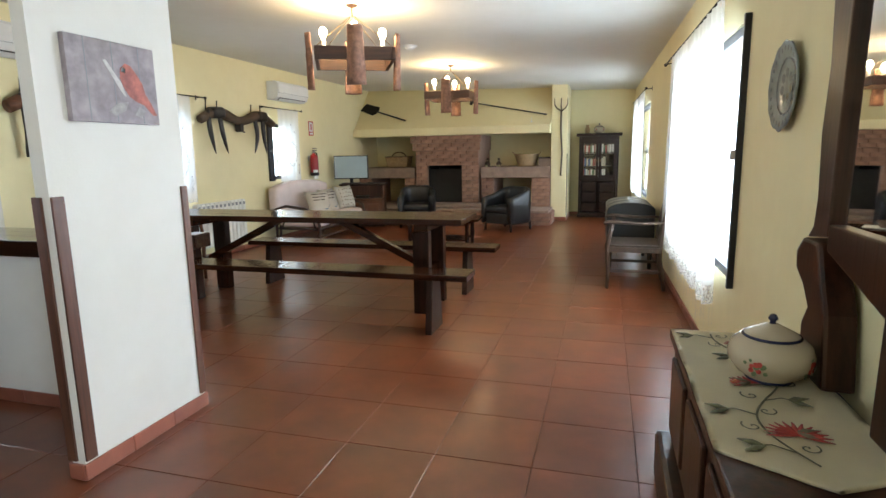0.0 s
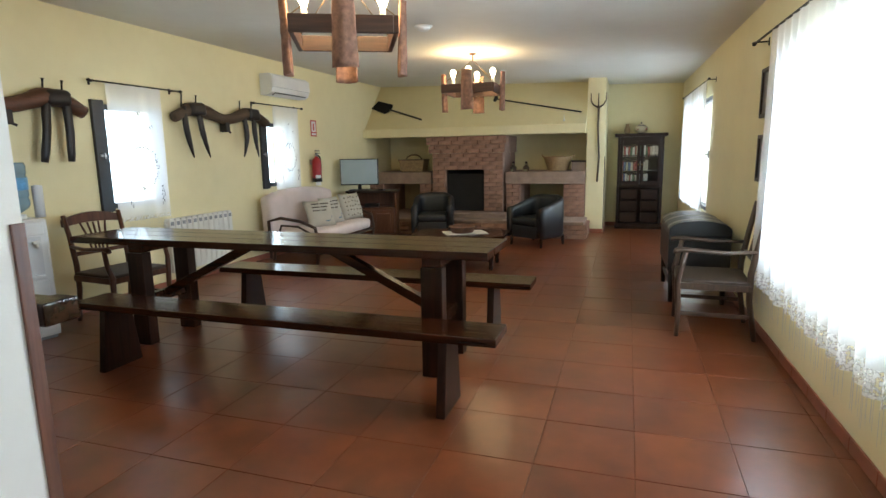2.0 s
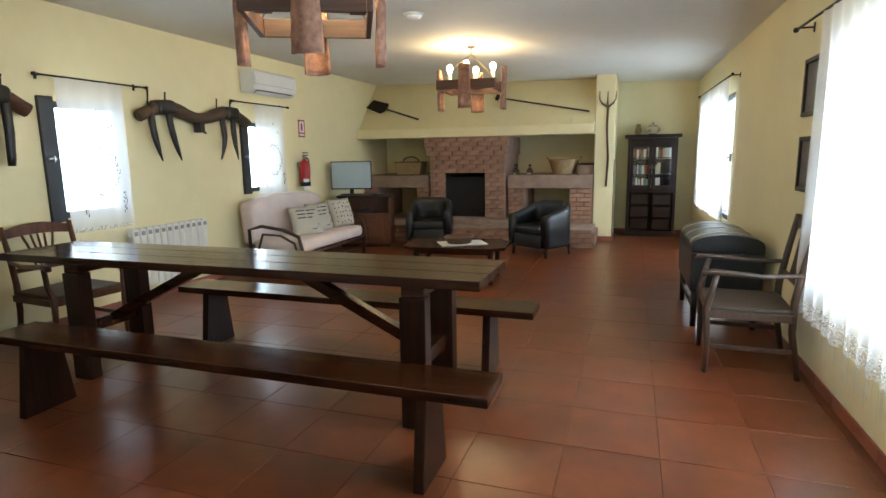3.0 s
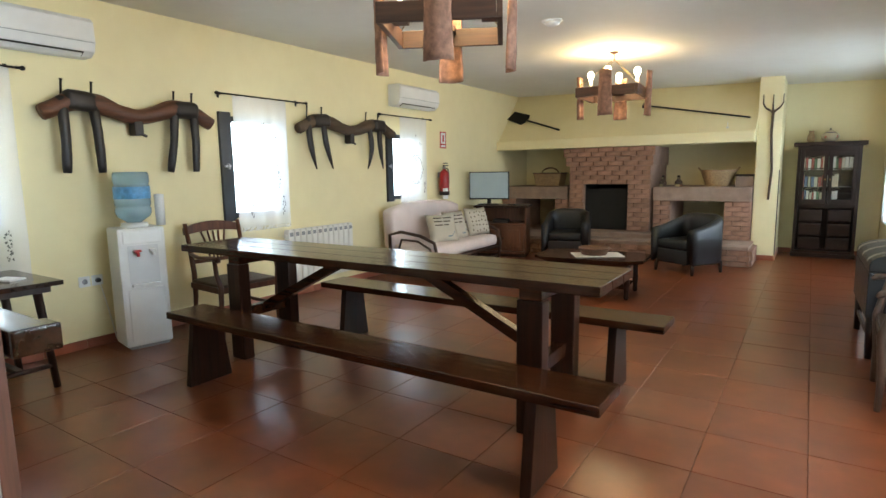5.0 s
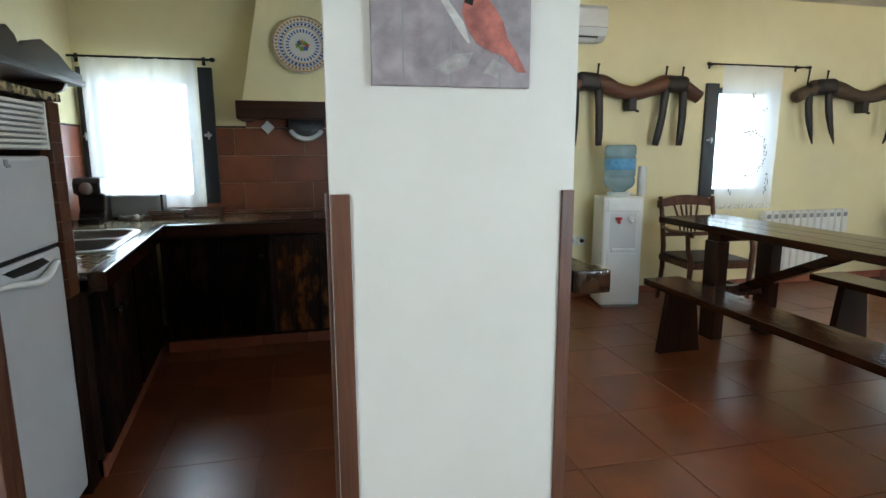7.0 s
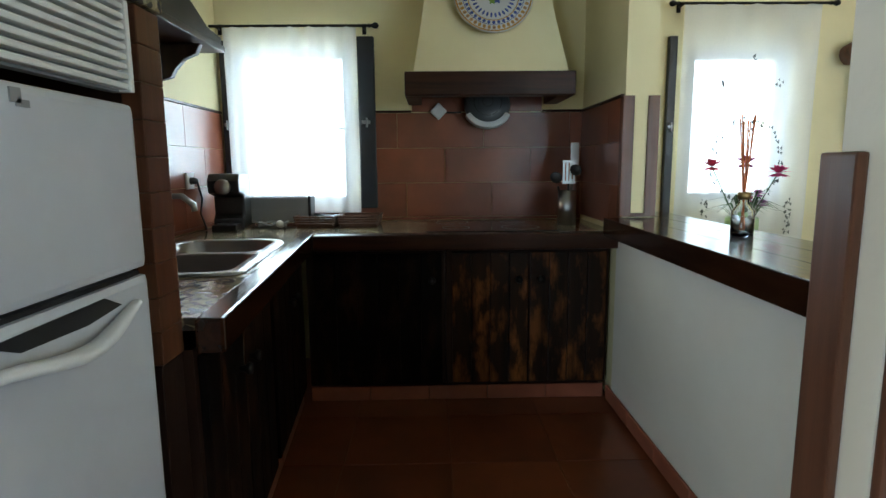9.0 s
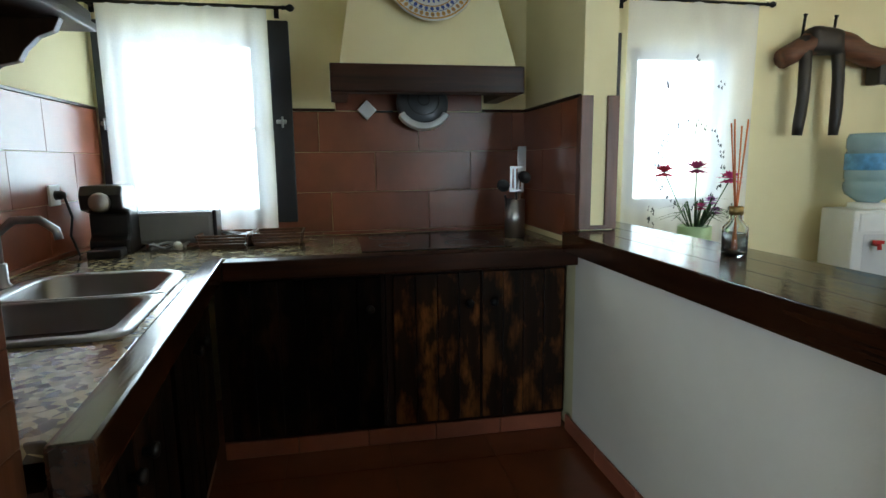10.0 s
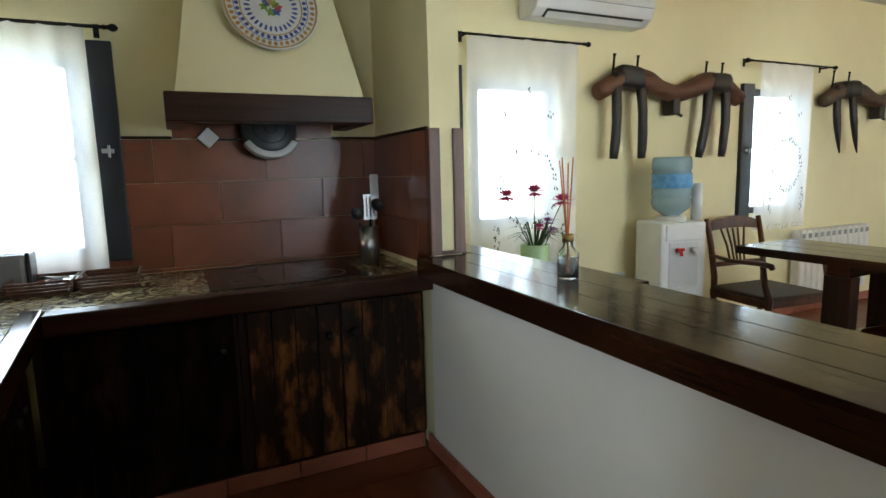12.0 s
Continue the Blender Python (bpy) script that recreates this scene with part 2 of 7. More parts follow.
M_WALL = wall_paint("yellow_wall_paint", (0.80, 0.72, 0.44))
M_WHITE = wall_paint("white_wall_paint", (0.84, 0.80, 0.73))
M_CEIL = wall_paint("ceiling_paint", (0.76, 0.74, 0.67))
M_FLOOR = tile_mat("terracotta_floor_tile", (0.142, 0.037, 0.0125), 0.27)
M_SKIRT = tile_mat("terracotta_skirting", (0.30, 0.10, 0.06), 0.3)
M_GROUT = plain("grout", (0.115, 0.040, 0.019), 0.8, vary=0.2)
M_KTILE = tile_mat("brown_wall_tile", (0.20, 0.058, 0.026), 0.30)
M_WTILE = tile_mat("white_wall_tile", (0.6, 0.62, 0.64), 0.30)
M_BRICK = plain("fireplace_brick", (0.31, 0.18, 0.125), 0.85, vary=0.25, scale=9, bumps=0.5, fine=70, vary_object=True)
M_MORTAR = plain("mortar", (0.33, 0.21, 0.155), 0.9, vary=0.15, bumps=0.5)
M_STONE = plain("hearth_stone", (0.29, 0.21, 0.165), 0.75, vary=0.2, bumps=0.4, vary_object=True)
M_SOOT = plain("soot", (0.012, 0.011, 0.010), 0.9, vary=0.3)
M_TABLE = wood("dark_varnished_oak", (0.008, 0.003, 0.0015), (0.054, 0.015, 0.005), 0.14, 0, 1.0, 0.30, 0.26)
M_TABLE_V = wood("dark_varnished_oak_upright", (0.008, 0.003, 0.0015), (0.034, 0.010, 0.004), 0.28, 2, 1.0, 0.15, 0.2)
M_CHAIR = wood("reddish_chair_wood", (0.05, 0.017, 0.008), (0.13, 0.048, 0.022), 0.3, 2, 1.4, 0.15, 0.35)
M_DARKW = wood("dark_furniture_wood", (0.009, 0.004, 0.003), (0.036, 0.016, 0.009), 0.36, 2, 1.0, 0.2, 0.3)
M_DARKW_X = wood("dark_furniture_wood_level", (0.009, 0.004, 0.003), (0.036, 0.016, 0.009), 0.36, 0, 1.0, 0.2, 0.3)
M_OLDW = wood("old_pine_boards", (0.008, 0.004, 0.002), (0.34, 0.12, 0.03), 0.40, 2, 0.55, 0.2, 0.25, knots=True)
# the same pine with the refrigerator corner's shade put into its colour
M_OLDW_SHADE = wood("shaded_pine_boards", (0.003, 0.002, 0.0015), (0.036, 0.014, 0.006), 0.6, 2, 0.55, 0.2, 0.1, knots=True)
M_BEAM = wood("beam_wood", (0.009, 0.003, 0.002), (0.055, 0.016, 0.006), 0.30, 1, 1.0, 0.3, 0.25)
M_BAR = wood("bar_top_wood", (0.007, 0.003, 0.002), (0.048, 0.017, 0.007), 0.12, 0, 0.7, 0.3, 0.42)
M_HALL = wood("dark_hall_furniture_wood", (0.010, 0.004, 0.002), (0.060, 0.020, 0.009), 0.3, 2, 1.2, 0.2, 0.3)
M_STRIP = wood("corner_strip_wood", (0.085, 0.033, 0.019), (0.18, 0.072, 0.039), 0.4, 2, 1.5, 0.12)
M_IRON = plain("black_iron", (0.012, 0.012, 0.013), 0.5, 0.6, vary=0.2)
M_FRAME = plain("dark_window_frame", (0.014, 0.016, 0.02), 0.4, 0.0, vary=0.2)
M_SHEER = sheer("white_voile")
M_LACE = sheer("white_lace", True)
M_GLASS = glass("window_glass")
M_PLASTIC = plain("white_plastic", (0.72, 0.73, 0.72), 0.35, vary=0.04, bumps=0.03)
M_GREY = plain("grey_plastic", (0.25, 0.26, 0.27), 0.4, vary=0.06, bumps=0.03)
M_BLACKP = plain("black_plastic", (0.012, 0.012, 0.013), 0.3, vary=0.15, bumps=0.03)
M_ENAMEL = plain("white_enamel", (0.52, 0.54, 0.58), 0.28, vary=0.04, bumps=0.06, fine=300)
M_RAD = plain("radiator_enamel", (0.72, 0.71, 0.66), 0.35, vary=0.05, bumps=0.02)
M_STEEL = plain("brushed_steel", (0.42, 0.42, 0.43), 0.25, 1.0, vary=0.06, bumps=0.05)
M_LEATHER = plain("black_leather", (0.011, 0.012, 0.014), 0.33, vary=0.25, scale=12, bumps=0.25, fine=180)
M_YOKE = wood("old_yoke_wood", (0.045, 0.017, 0.009), (0.17, 0.065, 0.03), 0.5, 1, 1.0, 0.4)
M_YOKE2 = wood("old_grey_yoke_wood", (0.035, 0.022, 0.013), (0.12, 0.075, 0.042), 0.6, 1, 1.0, 0.4)
M_BLACKW = plain("blackened_wood", (0.014, 0.011, 0.010), 0.45, vary=0.3, bumps=0.3)

# ---- the plan, in metres ----
XL, YB, YS, ZC = -5.06, 12.30, -2.30, 2.63      # yoke wall, chimney wall, wall behind the walker, ceiling
T = 0.30
KY = 0.18                                        # tiled kitchen wall with the sink
PX0, PX1 = -2.14, -2.07                          # thin partition
RW = Matrix.Translation((0.74, 3.0, 0)) @ Matrix.Rotation(math.atan(0.0194), 4, "Z")   # window wall, a little out of square


def rx(y):
    return 0.74 - 0.0194 * (y - 3.0)


def wall(name, label, s0, s1, z0, z1, thick, holes, put, mat, m=None):
    """A wall along s with openings (s0, s1, z0, z1) right through it; put lays (s, depth, z) into x, y, z."""
    bm = bmesh.new()
    ss = sorted({s0, s1, *[h[0] for h in holes], *[h[1] for h in holes]})
    zz = sorted({z0, z1, *[h[2] for h in holes], *[h[3] for h in holes]})
    full = lambda i, k: 0 <= i < len(ss) - 1 and 0 <= k < len(zz) - 1 and not any(
        h[0] <= (ss[i] + ss[i + 1]) / 2 <= h[1] and h[2] <= (zz[k] + zz[k + 1]) / 2 <= h[3] for h in holes)
    vs = {}

    def v(s, d, z):
        key = (round(s, 5), round(d, 5), round(z, 5))
        if key not in vs:
            vs[key] = bm.verts.new(put(s, d, z))
        return vs[key]
    for i in range(len(ss) - 1):
        for k in range(len(zz) - 1):
            if not full(i, k):
                continue
            a, b, c, e = ss[i], ss[i + 1], zz[k], zz[k + 1]
            bm.faces.new((v(a, 0, c), v(b, 0, c), v(b, 0, e), v(a, 0, e)))
            bm.faces.new((v(a, thick, c), v(a, thick, e), v(b, thick, e), v(b, thick, c)))
            if not full(i - 1, k):
                bm.faces.new((v(a, 0, c), v(a, 0, e), v(a, thick, e), v(a, thick, c)))
            if not full(i + 1, k):
                bm.faces.new((v(b, 0, c), v(b, thick, c), v(b, thick, e), v(b, 0, e)))
            if not full(i, k - 1):
                bm.faces.new((v(a, 0, c), v(a, thick, c), v(b, thick, c), v(b, 0, c)))
            if not full(i, k + 1):
                bm.faces.new((v(a, 0, e), v(b, 0, e), v(b, thick, e), v(a, thick, e)))
    bmesh.ops.recalc_face_normals(bm, faces=bm.faces[:])
    return solid(name, bm, mat, label, "wall", m, kind="structure")


W_KIT = (0.275, 0.965, 0.97, 1.89)
W_A = (2.97, 3.60, 0.97, 1.88)
W_B = (5.40, 6.16, 0.92, 1.92)
W_C = (7.92, 8.62, 0.98, 1.86)
wall_west = wall("wall_west", "pale yellow plastered wall with four small windows", YS, YB + T, 0, ZC + 0.13, T, [W_KIT, W_A, W_B, W_C], lambda s, d, z: (XL - d, s, z), M_WALL)
R_A = (0.50, 2.74, 0.60, 2.03)
R_B = (5.98, 8.10, 0.62, 2.05)
R_DOOR = (-4.10, -3.00, 0.0, 2.10)
wall_east = wall("wall_east", "cream plastered wall with two tall windows and the open entrance", YS - 3.0, YB + T - 2.95, 0, ZC + 0.13, T, [R_A, R_B, R_DOOR], lambda s, d, z: (d, s, z), M_WALL, RW)
wall_north = wall("wall_north", "yellow plastered end wall behind the fireplace", XL, 0.56, 0, ZC + 0.13, T, [], lambda s, d, z: (s, YB + d, z), M_WALL)
wall_south = wall("wall_south", "plain yellow wall at the end of the hall", XL, 0.84, 0, ZC + 0.13, T, [], lambda s, d, z: (s, YS - d, z), M_WALL)
kitchen_wall = wall("wall_kitchen", "yellow kitchen wall above white and brown tiles", XL, PX0, 0, ZC + 0.13, 0.15, [], lambda s, d, z: (s, KY - d, z), M_WALL)
stub_wall = wall("wall_partition_1", "thin cream partition beside the refrigerator", YS, 0.92, 0, ZC + 0.13, PX1 - PX0, [], lambda s, d, z: (PX1 - d, s, z), M_WHITE)
pillar = wall("wall_partition_2", "free-standing cream plaster pillar with wooden corner strips", 1.81, 2.56, 0, ZC + 0.13, PX1 - PX0, [], lambda s, d, z: (PX1 - d, s, z), M_WHITE)
tile_stub = wall("wall_partition_3", "short yellow stub wall at the end of the kitchen worktop", XL, -4.315, 0, ZC + 0.13, 0.15, [], lambda s, d, z: (s, 2.352 + d, z), M_WALL)
bar_wall = wall("wall_bar", "low cream plastered wall under the bar top", -4.315, PX0, 0, 0.863, 0.13, [], lambda s, d, z: (s, 2.335 + d, z), M_WHITE)

slab = box(XL - T, 1.3, YS - T, YB + T, -0.15, -0.004)
floor = solid("floor", slab, M_GROUT, "terracotta tiled floor with pale grout, polished and reflective", "floor", kind="structure")
slab = box(XL - T, 1.3, YS - T, YB + T, ZC, ZC + 0.25)
for v in slab.verts:
    v.co.z -= 0.030 * (v.co.x + 2.1)            # the ceiling falls a little towards the window wall
ceiling = solid("ceiling", slab, M_CEIL, "plain cream plastered ceiling", "ceiling", kind="structure")
ground = solid("ground", box(-300, 300, -300, 300, -0.45, -0.2), plain("dry_ground", (0.35, 0.30, 0.22), 0.95, vary=0.25, scale=0.3), "pale dry ground outside the windows", "ground", kind="structure")
# daylight in the openings
for (a, b, c, e), w in ((W_KIT, 62), (W_A, 22), (W_B, 24), (W_C, 22)):
    window_light(XL - T - 0.06, (a + b) / 2, (c + e) / 2, b - a + 0.1, e - c + 0.1, 0, w * SKY)
for (a, b, c, e), w in ((R_A, 190), (R_B, 110), (R_DOOR, 120)):
    p = RW @ Vector((T + 0.06, (a + b) / 2, (c + e) / 2))
    window_light(p.x, p.y, p.z, b - a + 0.1, e - c + 0.1, 181, w * SKY)


# ---- chimney corner ----
def chimney():
    """Full-width plaster hood over the fireplace corner: mantel beam, sloping breast, column."""
    x0, x1, yf = XL + 0.004, -0.70, 11.08
    col = solid("wall_column", box(-1.00, -0.70, 11.26, YB - 0.003, 0, ZC - 0.003, 0.015), M_WALL, "square cream plaster column beside the fireplace", "column", kind="structure")
    ob = thing("chimney_hood", "cream plaster chimney hood with a long mantel ledge over the fireplace", "chimney hood", kind="structure")
    bm = prism([(yf + 0.02, 1.86), (YB - 0.373, ZC + 0.10), (YB - 0.004, ZC + 0.10), (YB - 0.004, 1.78), (yf + 0.10, 1.78)], x1 - x0 - 0.304, bevel=0.0)
    bmesh.ops.transform(bm, matrix=Matrix(((0, 1, 0, x0), (1, 0, 0, 0), (0, 0, 1, 0), (0, 0, 0, 1))), verts=bm.verts[:])
    bmesh.ops.recalc_face_normals(bm, faces=bm.faces[:])
    part("breast", bm, M_WALL, ob)
    part("mantel", box(x0, -1.004, yf - 0.06, yf + 0.25, 1.70, 1.858, 0.012), M_WALL, ob, "long cream plaster mantel ledge")
    return ob


chimney()


def trestle_table(m):
    ob = thing("trestle_table", "long dark varnished wooden trestle dining table", "dining table", m)
    L, W, H = 3.30, 0.58, 0.82
    for k in range(3):
        part("top_board", box(-L / 2, L / 2, -W / 2 + k * W / 3 + 0.002, -W / 2 + (k + 1) * W / 3 - 0.002, H - 0.05, H, 0.004), M_TABLE, ob)
    for x in (-L / 2 + 0.60, L / 2 - 0.36):
        for s in (-1, 1):
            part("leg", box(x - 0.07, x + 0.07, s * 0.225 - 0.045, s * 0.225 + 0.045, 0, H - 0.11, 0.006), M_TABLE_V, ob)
        part("cross_beam", box(x - 0.06, x + 0.06, -0.26, 0.26, H - 0.11, H - 0.051, 0.006), M_TABLE, ob)
        part("tie", box(x - 0.03, x + 0.03, -0.18, 0.18, 0.30, 0.38, 0.005), M_TABLE, ob)
    for s, x in ((1, -L / 2 + 0.60), (-1, L / 2 - 0.36)):
        a, b = Vector((x + s * 0.03, 0, 0.36)), Vector((x + s * 0.85, 0, H - 0.06))
        d = (b - a)
        mm = Matrix.Translation((a + b) / 2) @ d.to_track_quat("X", "Z").to_matrix().to_4x4()
        part("brace", box(-d.length / 2, d.length / 2, -0.035, 0.035, -0.03, 0.03, 0.004, m=mm), M_TABLE, ob)
    return ob


def long_bench(m, L):
    ob = thing("long_bench", "long dark varnished wooden bench with splayed plank legs", "bench", m, "benches at the trestle table")
    part("seat", box(-L / 2, L / 2, -0.14, 0.14, 0.42, 0.465, 0.006), M_TABLE, ob)
    for x in (-L / 2 + 0.22, L / 2 - 0.30):
        bm = prism([(-0.155, 0), (0.155, 0), (0.10, 0.42), (-0.10, 0.42)], 0.05, Matrix.Translation((x + 0.025, 0, 0)) @ Matrix.Rotation(math.pi / 2, 4, "Z"), 0.005)
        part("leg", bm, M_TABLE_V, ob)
    return ob


trestle_table(pose(-2.735, 4.78, 0))
long_bench(pose(-2.367, 4.14, 0), 2.89)
long_bench(pose(-2.30, 5.38, 0), 2.70)


# ---- windows, shutters, rods and curtains ----
def window_fill(name, hole, m, label):
    """Dark frame, mullion, sill and glass in one opening; local x points out through the wall, y along it."""
    a, b, c, e = hole
    ob = thing(name, label, "window", m, kind="structure")
    d0, d1, w = 0.015, 0.075, 0.055
    part("window_frame", merge(box(d0, d1, a + .002, b - .002, c + .002, c + w, 0.004), box(d0, d1, a + .002, b - .002, e - w, e - .002, 0.004),
                               box(d0, d1, a + .002, a + w, c + w, e - w, 0.004), box(d0, d1, b - w, b - .002, c + w, e - w, 0.004)), M_FRAME, ob)
    g = part("pane", box(0.045, 0.05, a + w, b - w, c + w, e - w), M_GLASS, ob)
    g.visible_shadow = False
    part("window_sill", box(d1, T - 0.01, a + .003, b - .003, c + 0.003, c + 0.02), M_SKIRT, ob)
    part("handle", merge(box(-0.02, 0.014, a + 0.02, a + 0.044, (c + e) / 2 - 0.05, (c + e) / 2 + 0.05, 0.004), box(-0.045, -0.02, a + 0.02, a + 0.10, (c + e) / 2 - 0.01, (c + e) / 2 + 0.01, 0.004)), M_STEEL, ob)
    return ob


def shutter(m, width, height, z):
    """A narrow dark leaf that stands off the wall beside the curtain."""
    ob = thing("window_shutter", "narrow dark painted wooden window casing at the curtain's edge", "window casing", m, kind="structure")
    part("casing", box(-0.035, 0.0, 0, width, z, z + height, 0.006), M_FRAME, ob)
    part("latch", merge(box(-0.05, -0.034, width * 0.3, width * 0.8, z + height * 0.5, z + height * 0.5 + 0.02, 0.003),
                        box(-0.06, -0.034, width * 0.45, width * 0.55, z + height * 0.5 - 0.02, z + height * 0.5 + 0.035, 0.003)), M_STEEL, ob)
    return ob


def curtain_rod(m, y0, y1, z):
    ob = thing("curtain_rod", "thin black iron curtain rod with knob ends", "curtain rod", m)
    part("rod", tube([(-0.09, y0, z), (-0.09, y1, z)], 0.008), M_IRON, ob)
    for y, s in ((y0, -1), (y1, 1)):
        part("finial", lathe([(0.0, -0.02), (0.012, -0.015), (0.008, 0.0), (0.018, 0.02), (0.014, 0.035), (0, 0.045)], 10, Matrix.Translation((-0.09, y, z)) @ Matrix.Rotation(-s * math.pi / 2, 4, "X")), M_IRON, ob)
        part("bracket", merge(tube([(0.0, y - s * 0.05, z), (-0.09, y - s * 0.05, z)], 0.006), box(-0.006, -0.001, y - s * 0.05 - 0.012, y - s * 0.05 + 0.012, z - 0.03, z + 0.03, 0.002)), M_IRON, ob)
    return ob


def curtain(m, y0, y1, z0, z1, label, lace=0.0, fringe=0.0, folds=5, deep=0.012, motif=False, seed=1.0, mat=None):
    """Sheer cloth gathered on a rod; an optional lace hem, knotted fringe and stitched motifs."""
    ob = thing("curtain", label, "curtain", m)
    bm = bmesh.new()
    nu, nv = 14 * folds, 26
    zl = z0 + lace
    grid = []
    for i in range(nu + 1):
        u = i / nu
        col = []
        for k in range(nv + 1):
            v = k / nv
            z = zl + (z1 - zl) * v
            amp = deep * (0.55 + 0.9 * (1 - v)) * (0.6 + 0.8 * noise.noise((u * folds * 0.7, seed, v * 0.5)))
            y = y0 + (y1 - y0) * (u + 0.012 * noise.noise((u * 9, v * 2.0, seed)) * (1 - v))
            x = -0.092 + amp * math.sin(u * folds * 2 * math.pi + seed + 0.7 * noise.noise((u * 3, v, seed))) + 0.01 * (1 - v)
            col.append(bm.verts.new((x, y, z + (0.006 * math.sin(u * folds * 2 * math.pi) if k == nv else 0))))
        grid.append(col)
    for i in range(nu):
        for k in range(nv):
            bm.faces.new((grid[i][k], grid[i + 1][k], grid[i + 1][k + 1], grid[i][k + 1]))
    rim = [tuple(grid[i][0].co) for i in range(nu + 1)]
    part("cloth", bm, mat or M_SHEER, ob, smooth=True)
    if lace:
        bl = bmesh.new()
        rows = []
        for i, (x, y, z) in enumerate(rim):
            dz = lace * (0.93 + 0.07 * abs(math.sin(i * math.pi / 7)))
            rows.append([bl.verts.new((x, y, z - dz * k / 5)) for k in range(6)])
        for a, b in zip(rows, rows[1:]):
            for k in range(5):
                bl.faces.new((a[k], b[k], b[k + 1], a[k + 1]))
        part("lace_hem", bl, M_LACE, ob, "openwork lace hem", smooth=True)
    if fringe:
        bf = bmesh.new()
        for i in range(0, len(rim), 2):
            x, y, z = rim[i]
            w = 0.0022
            zz = z - lace
            q = [bf.verts.new(p) for p in ((x, y - w, zz), (x, y + w, zz), (x + 0.003, y + w * 0.6, zz - fringe), (x + 0.003, y - w * 0.6, zz - fringe))]
            bf.faces.new(q)
        part("fringe", bf, M_SHEER, ob, "knotted thread fringe")
    if motif:
        be = bmesh.new()
        yc, w = (y0 + y1) / 2, (y1 - y0)
        rnd = random.Random(int(seed * 100))
        spots = [(0.0, 0.80), (-0.2, 0.70), (0.2, 0.70), (0, 0.52)]
        for k in range(22):
            a = 2 * math.pi * k / 22
            spots.append((0.26 * math.cos(a), 0.40 + 0.16 * math.sin(a)))
        for k in range(5):
            spots += [(-0.33, 0.12 + 0.03 * k), (0.3, 0.12 + 0.03 * k)]
        for sy, sz in spots:
            for _ in range(5):
                yy, z = yc + sy * w + rnd.uniform(-0.02, 0.02), z0 + (z1 - z0) * sz + rnd.uniform(-0.02, 0.02)
                r = rnd.uniform(0.005, 0.010)
                be.faces.new([be.verts.new((-0.112 - deep * 1.4, yy + r * math.cos(q * 2.094), z + 1.6 * r * math.sin(q * 2.094))) for q in range(3)])
        tagged(part("stitched_motif", be, M_STITCH, ob, "grey stitched flower motif"), kind="stuff")
    return ob


M_STITCH = plain("grey_stitching", (0.10, 0.105, 0.11), 0.8, vary=0.1)
WM = Matrix(((-1, 0, 0, XL), (0, 1, 0, 0), (0, 0, 1, 0), (0, 0, 0, 1)))     # local x out through the yoke wall


def west(y=0.0):
    """Local axes on the yoke wall: x out through the wall, y along it."""
    return Matrix.Translation((XL, y, 0)) @ Matrix.Rotation(math.pi, 4, "Z")


# on the yoke wall local y runs backwards
for i, (hole, lab) in enumerate(((W_KIT, "kitchen window with dark frame"), (W_A, "small window with dark frame"), (W_B, "small window with dark frame"), (W_C, "small window with dark frame"))):
    a, b, c, e = hole
    window_fill("window_%d" % (i + 1), (-b, -a, c, e), west(), lab)
for hole, i in ((R_A, 5), (R_B, 6)):
    window_fill("window_%d" % i, hole, RW, "tall window with dark frame and dark edge board")

for y, w, z, h in ((1.005, 0.10, 0.955, 1.0), (0.205, 0.06, 0.955, 0.98), (2.845, 0.05, 0.88, 1.07), (5.365, 0.13, 0.90, 1.05), (6.10, 0.05, 0.93, 1.0), (7.875, 0.13, 0.96, 0.92)):
    shutter(west() @ Matrix.Translation((0, -(y + w), 0)), w, h, z)
shutter(RW @ Matrix.Translation((0, 0.475, 0)), 0.028, 1.46, 0.585)
curtain_rod(west(), -1.10, -0.16, 2.00)
curtain_rod(west(), -3.76, -2.85, 2.115)
curtain_rod(west(), -6.40, -5.34, 2.11)
curtain_rod(west(), -8.80, -7.70, 2.09)
curtain_rod(RW, 0.42, 3.42, 2.20)
curtain_rod(RW, 5.72, 8.30, 2.20)
curtain(west(), -1.01, -0.255, 0.925, 1.995, "white sheer kitchen curtain with a dotted hem", lace=0.0, folds=7, seed=1.3)
curtain(west(), -3.70, -2.90, 0.62, 2.11, "long white sheer curtain with embroidered flowers", folds=5, motif=True, seed=2.1)
curtain(west(), -6.13, -5.48, 0.79, 2.105, "white sheer panel with embroidery and knotted fringe", lace=0.04, fringe=0.11, folds=4, motif=True, seed=3.3, deep=0.007)
curtain(west(), -8.70, -8.08, 0.92, 2.085, "white sheer panel with embroidery", lace=0.03, fringe=0.08, folds=4, motif=True, seed=4.2, deep=0.007)
curtain(RW, 0.72, 2.86, 0.42, 2.195, "wide white sheer curtain with a lace and fringe hem", lace=0.12, fringe=0.14, folds=14, deep=0.03, seed=5.2)
curtain(RW, 5.84, 8.15, 0.62, 2.195, "wide white sheer curtain at the far window", lace=0.1, folds=12, deep=0.03, seed=6.2)


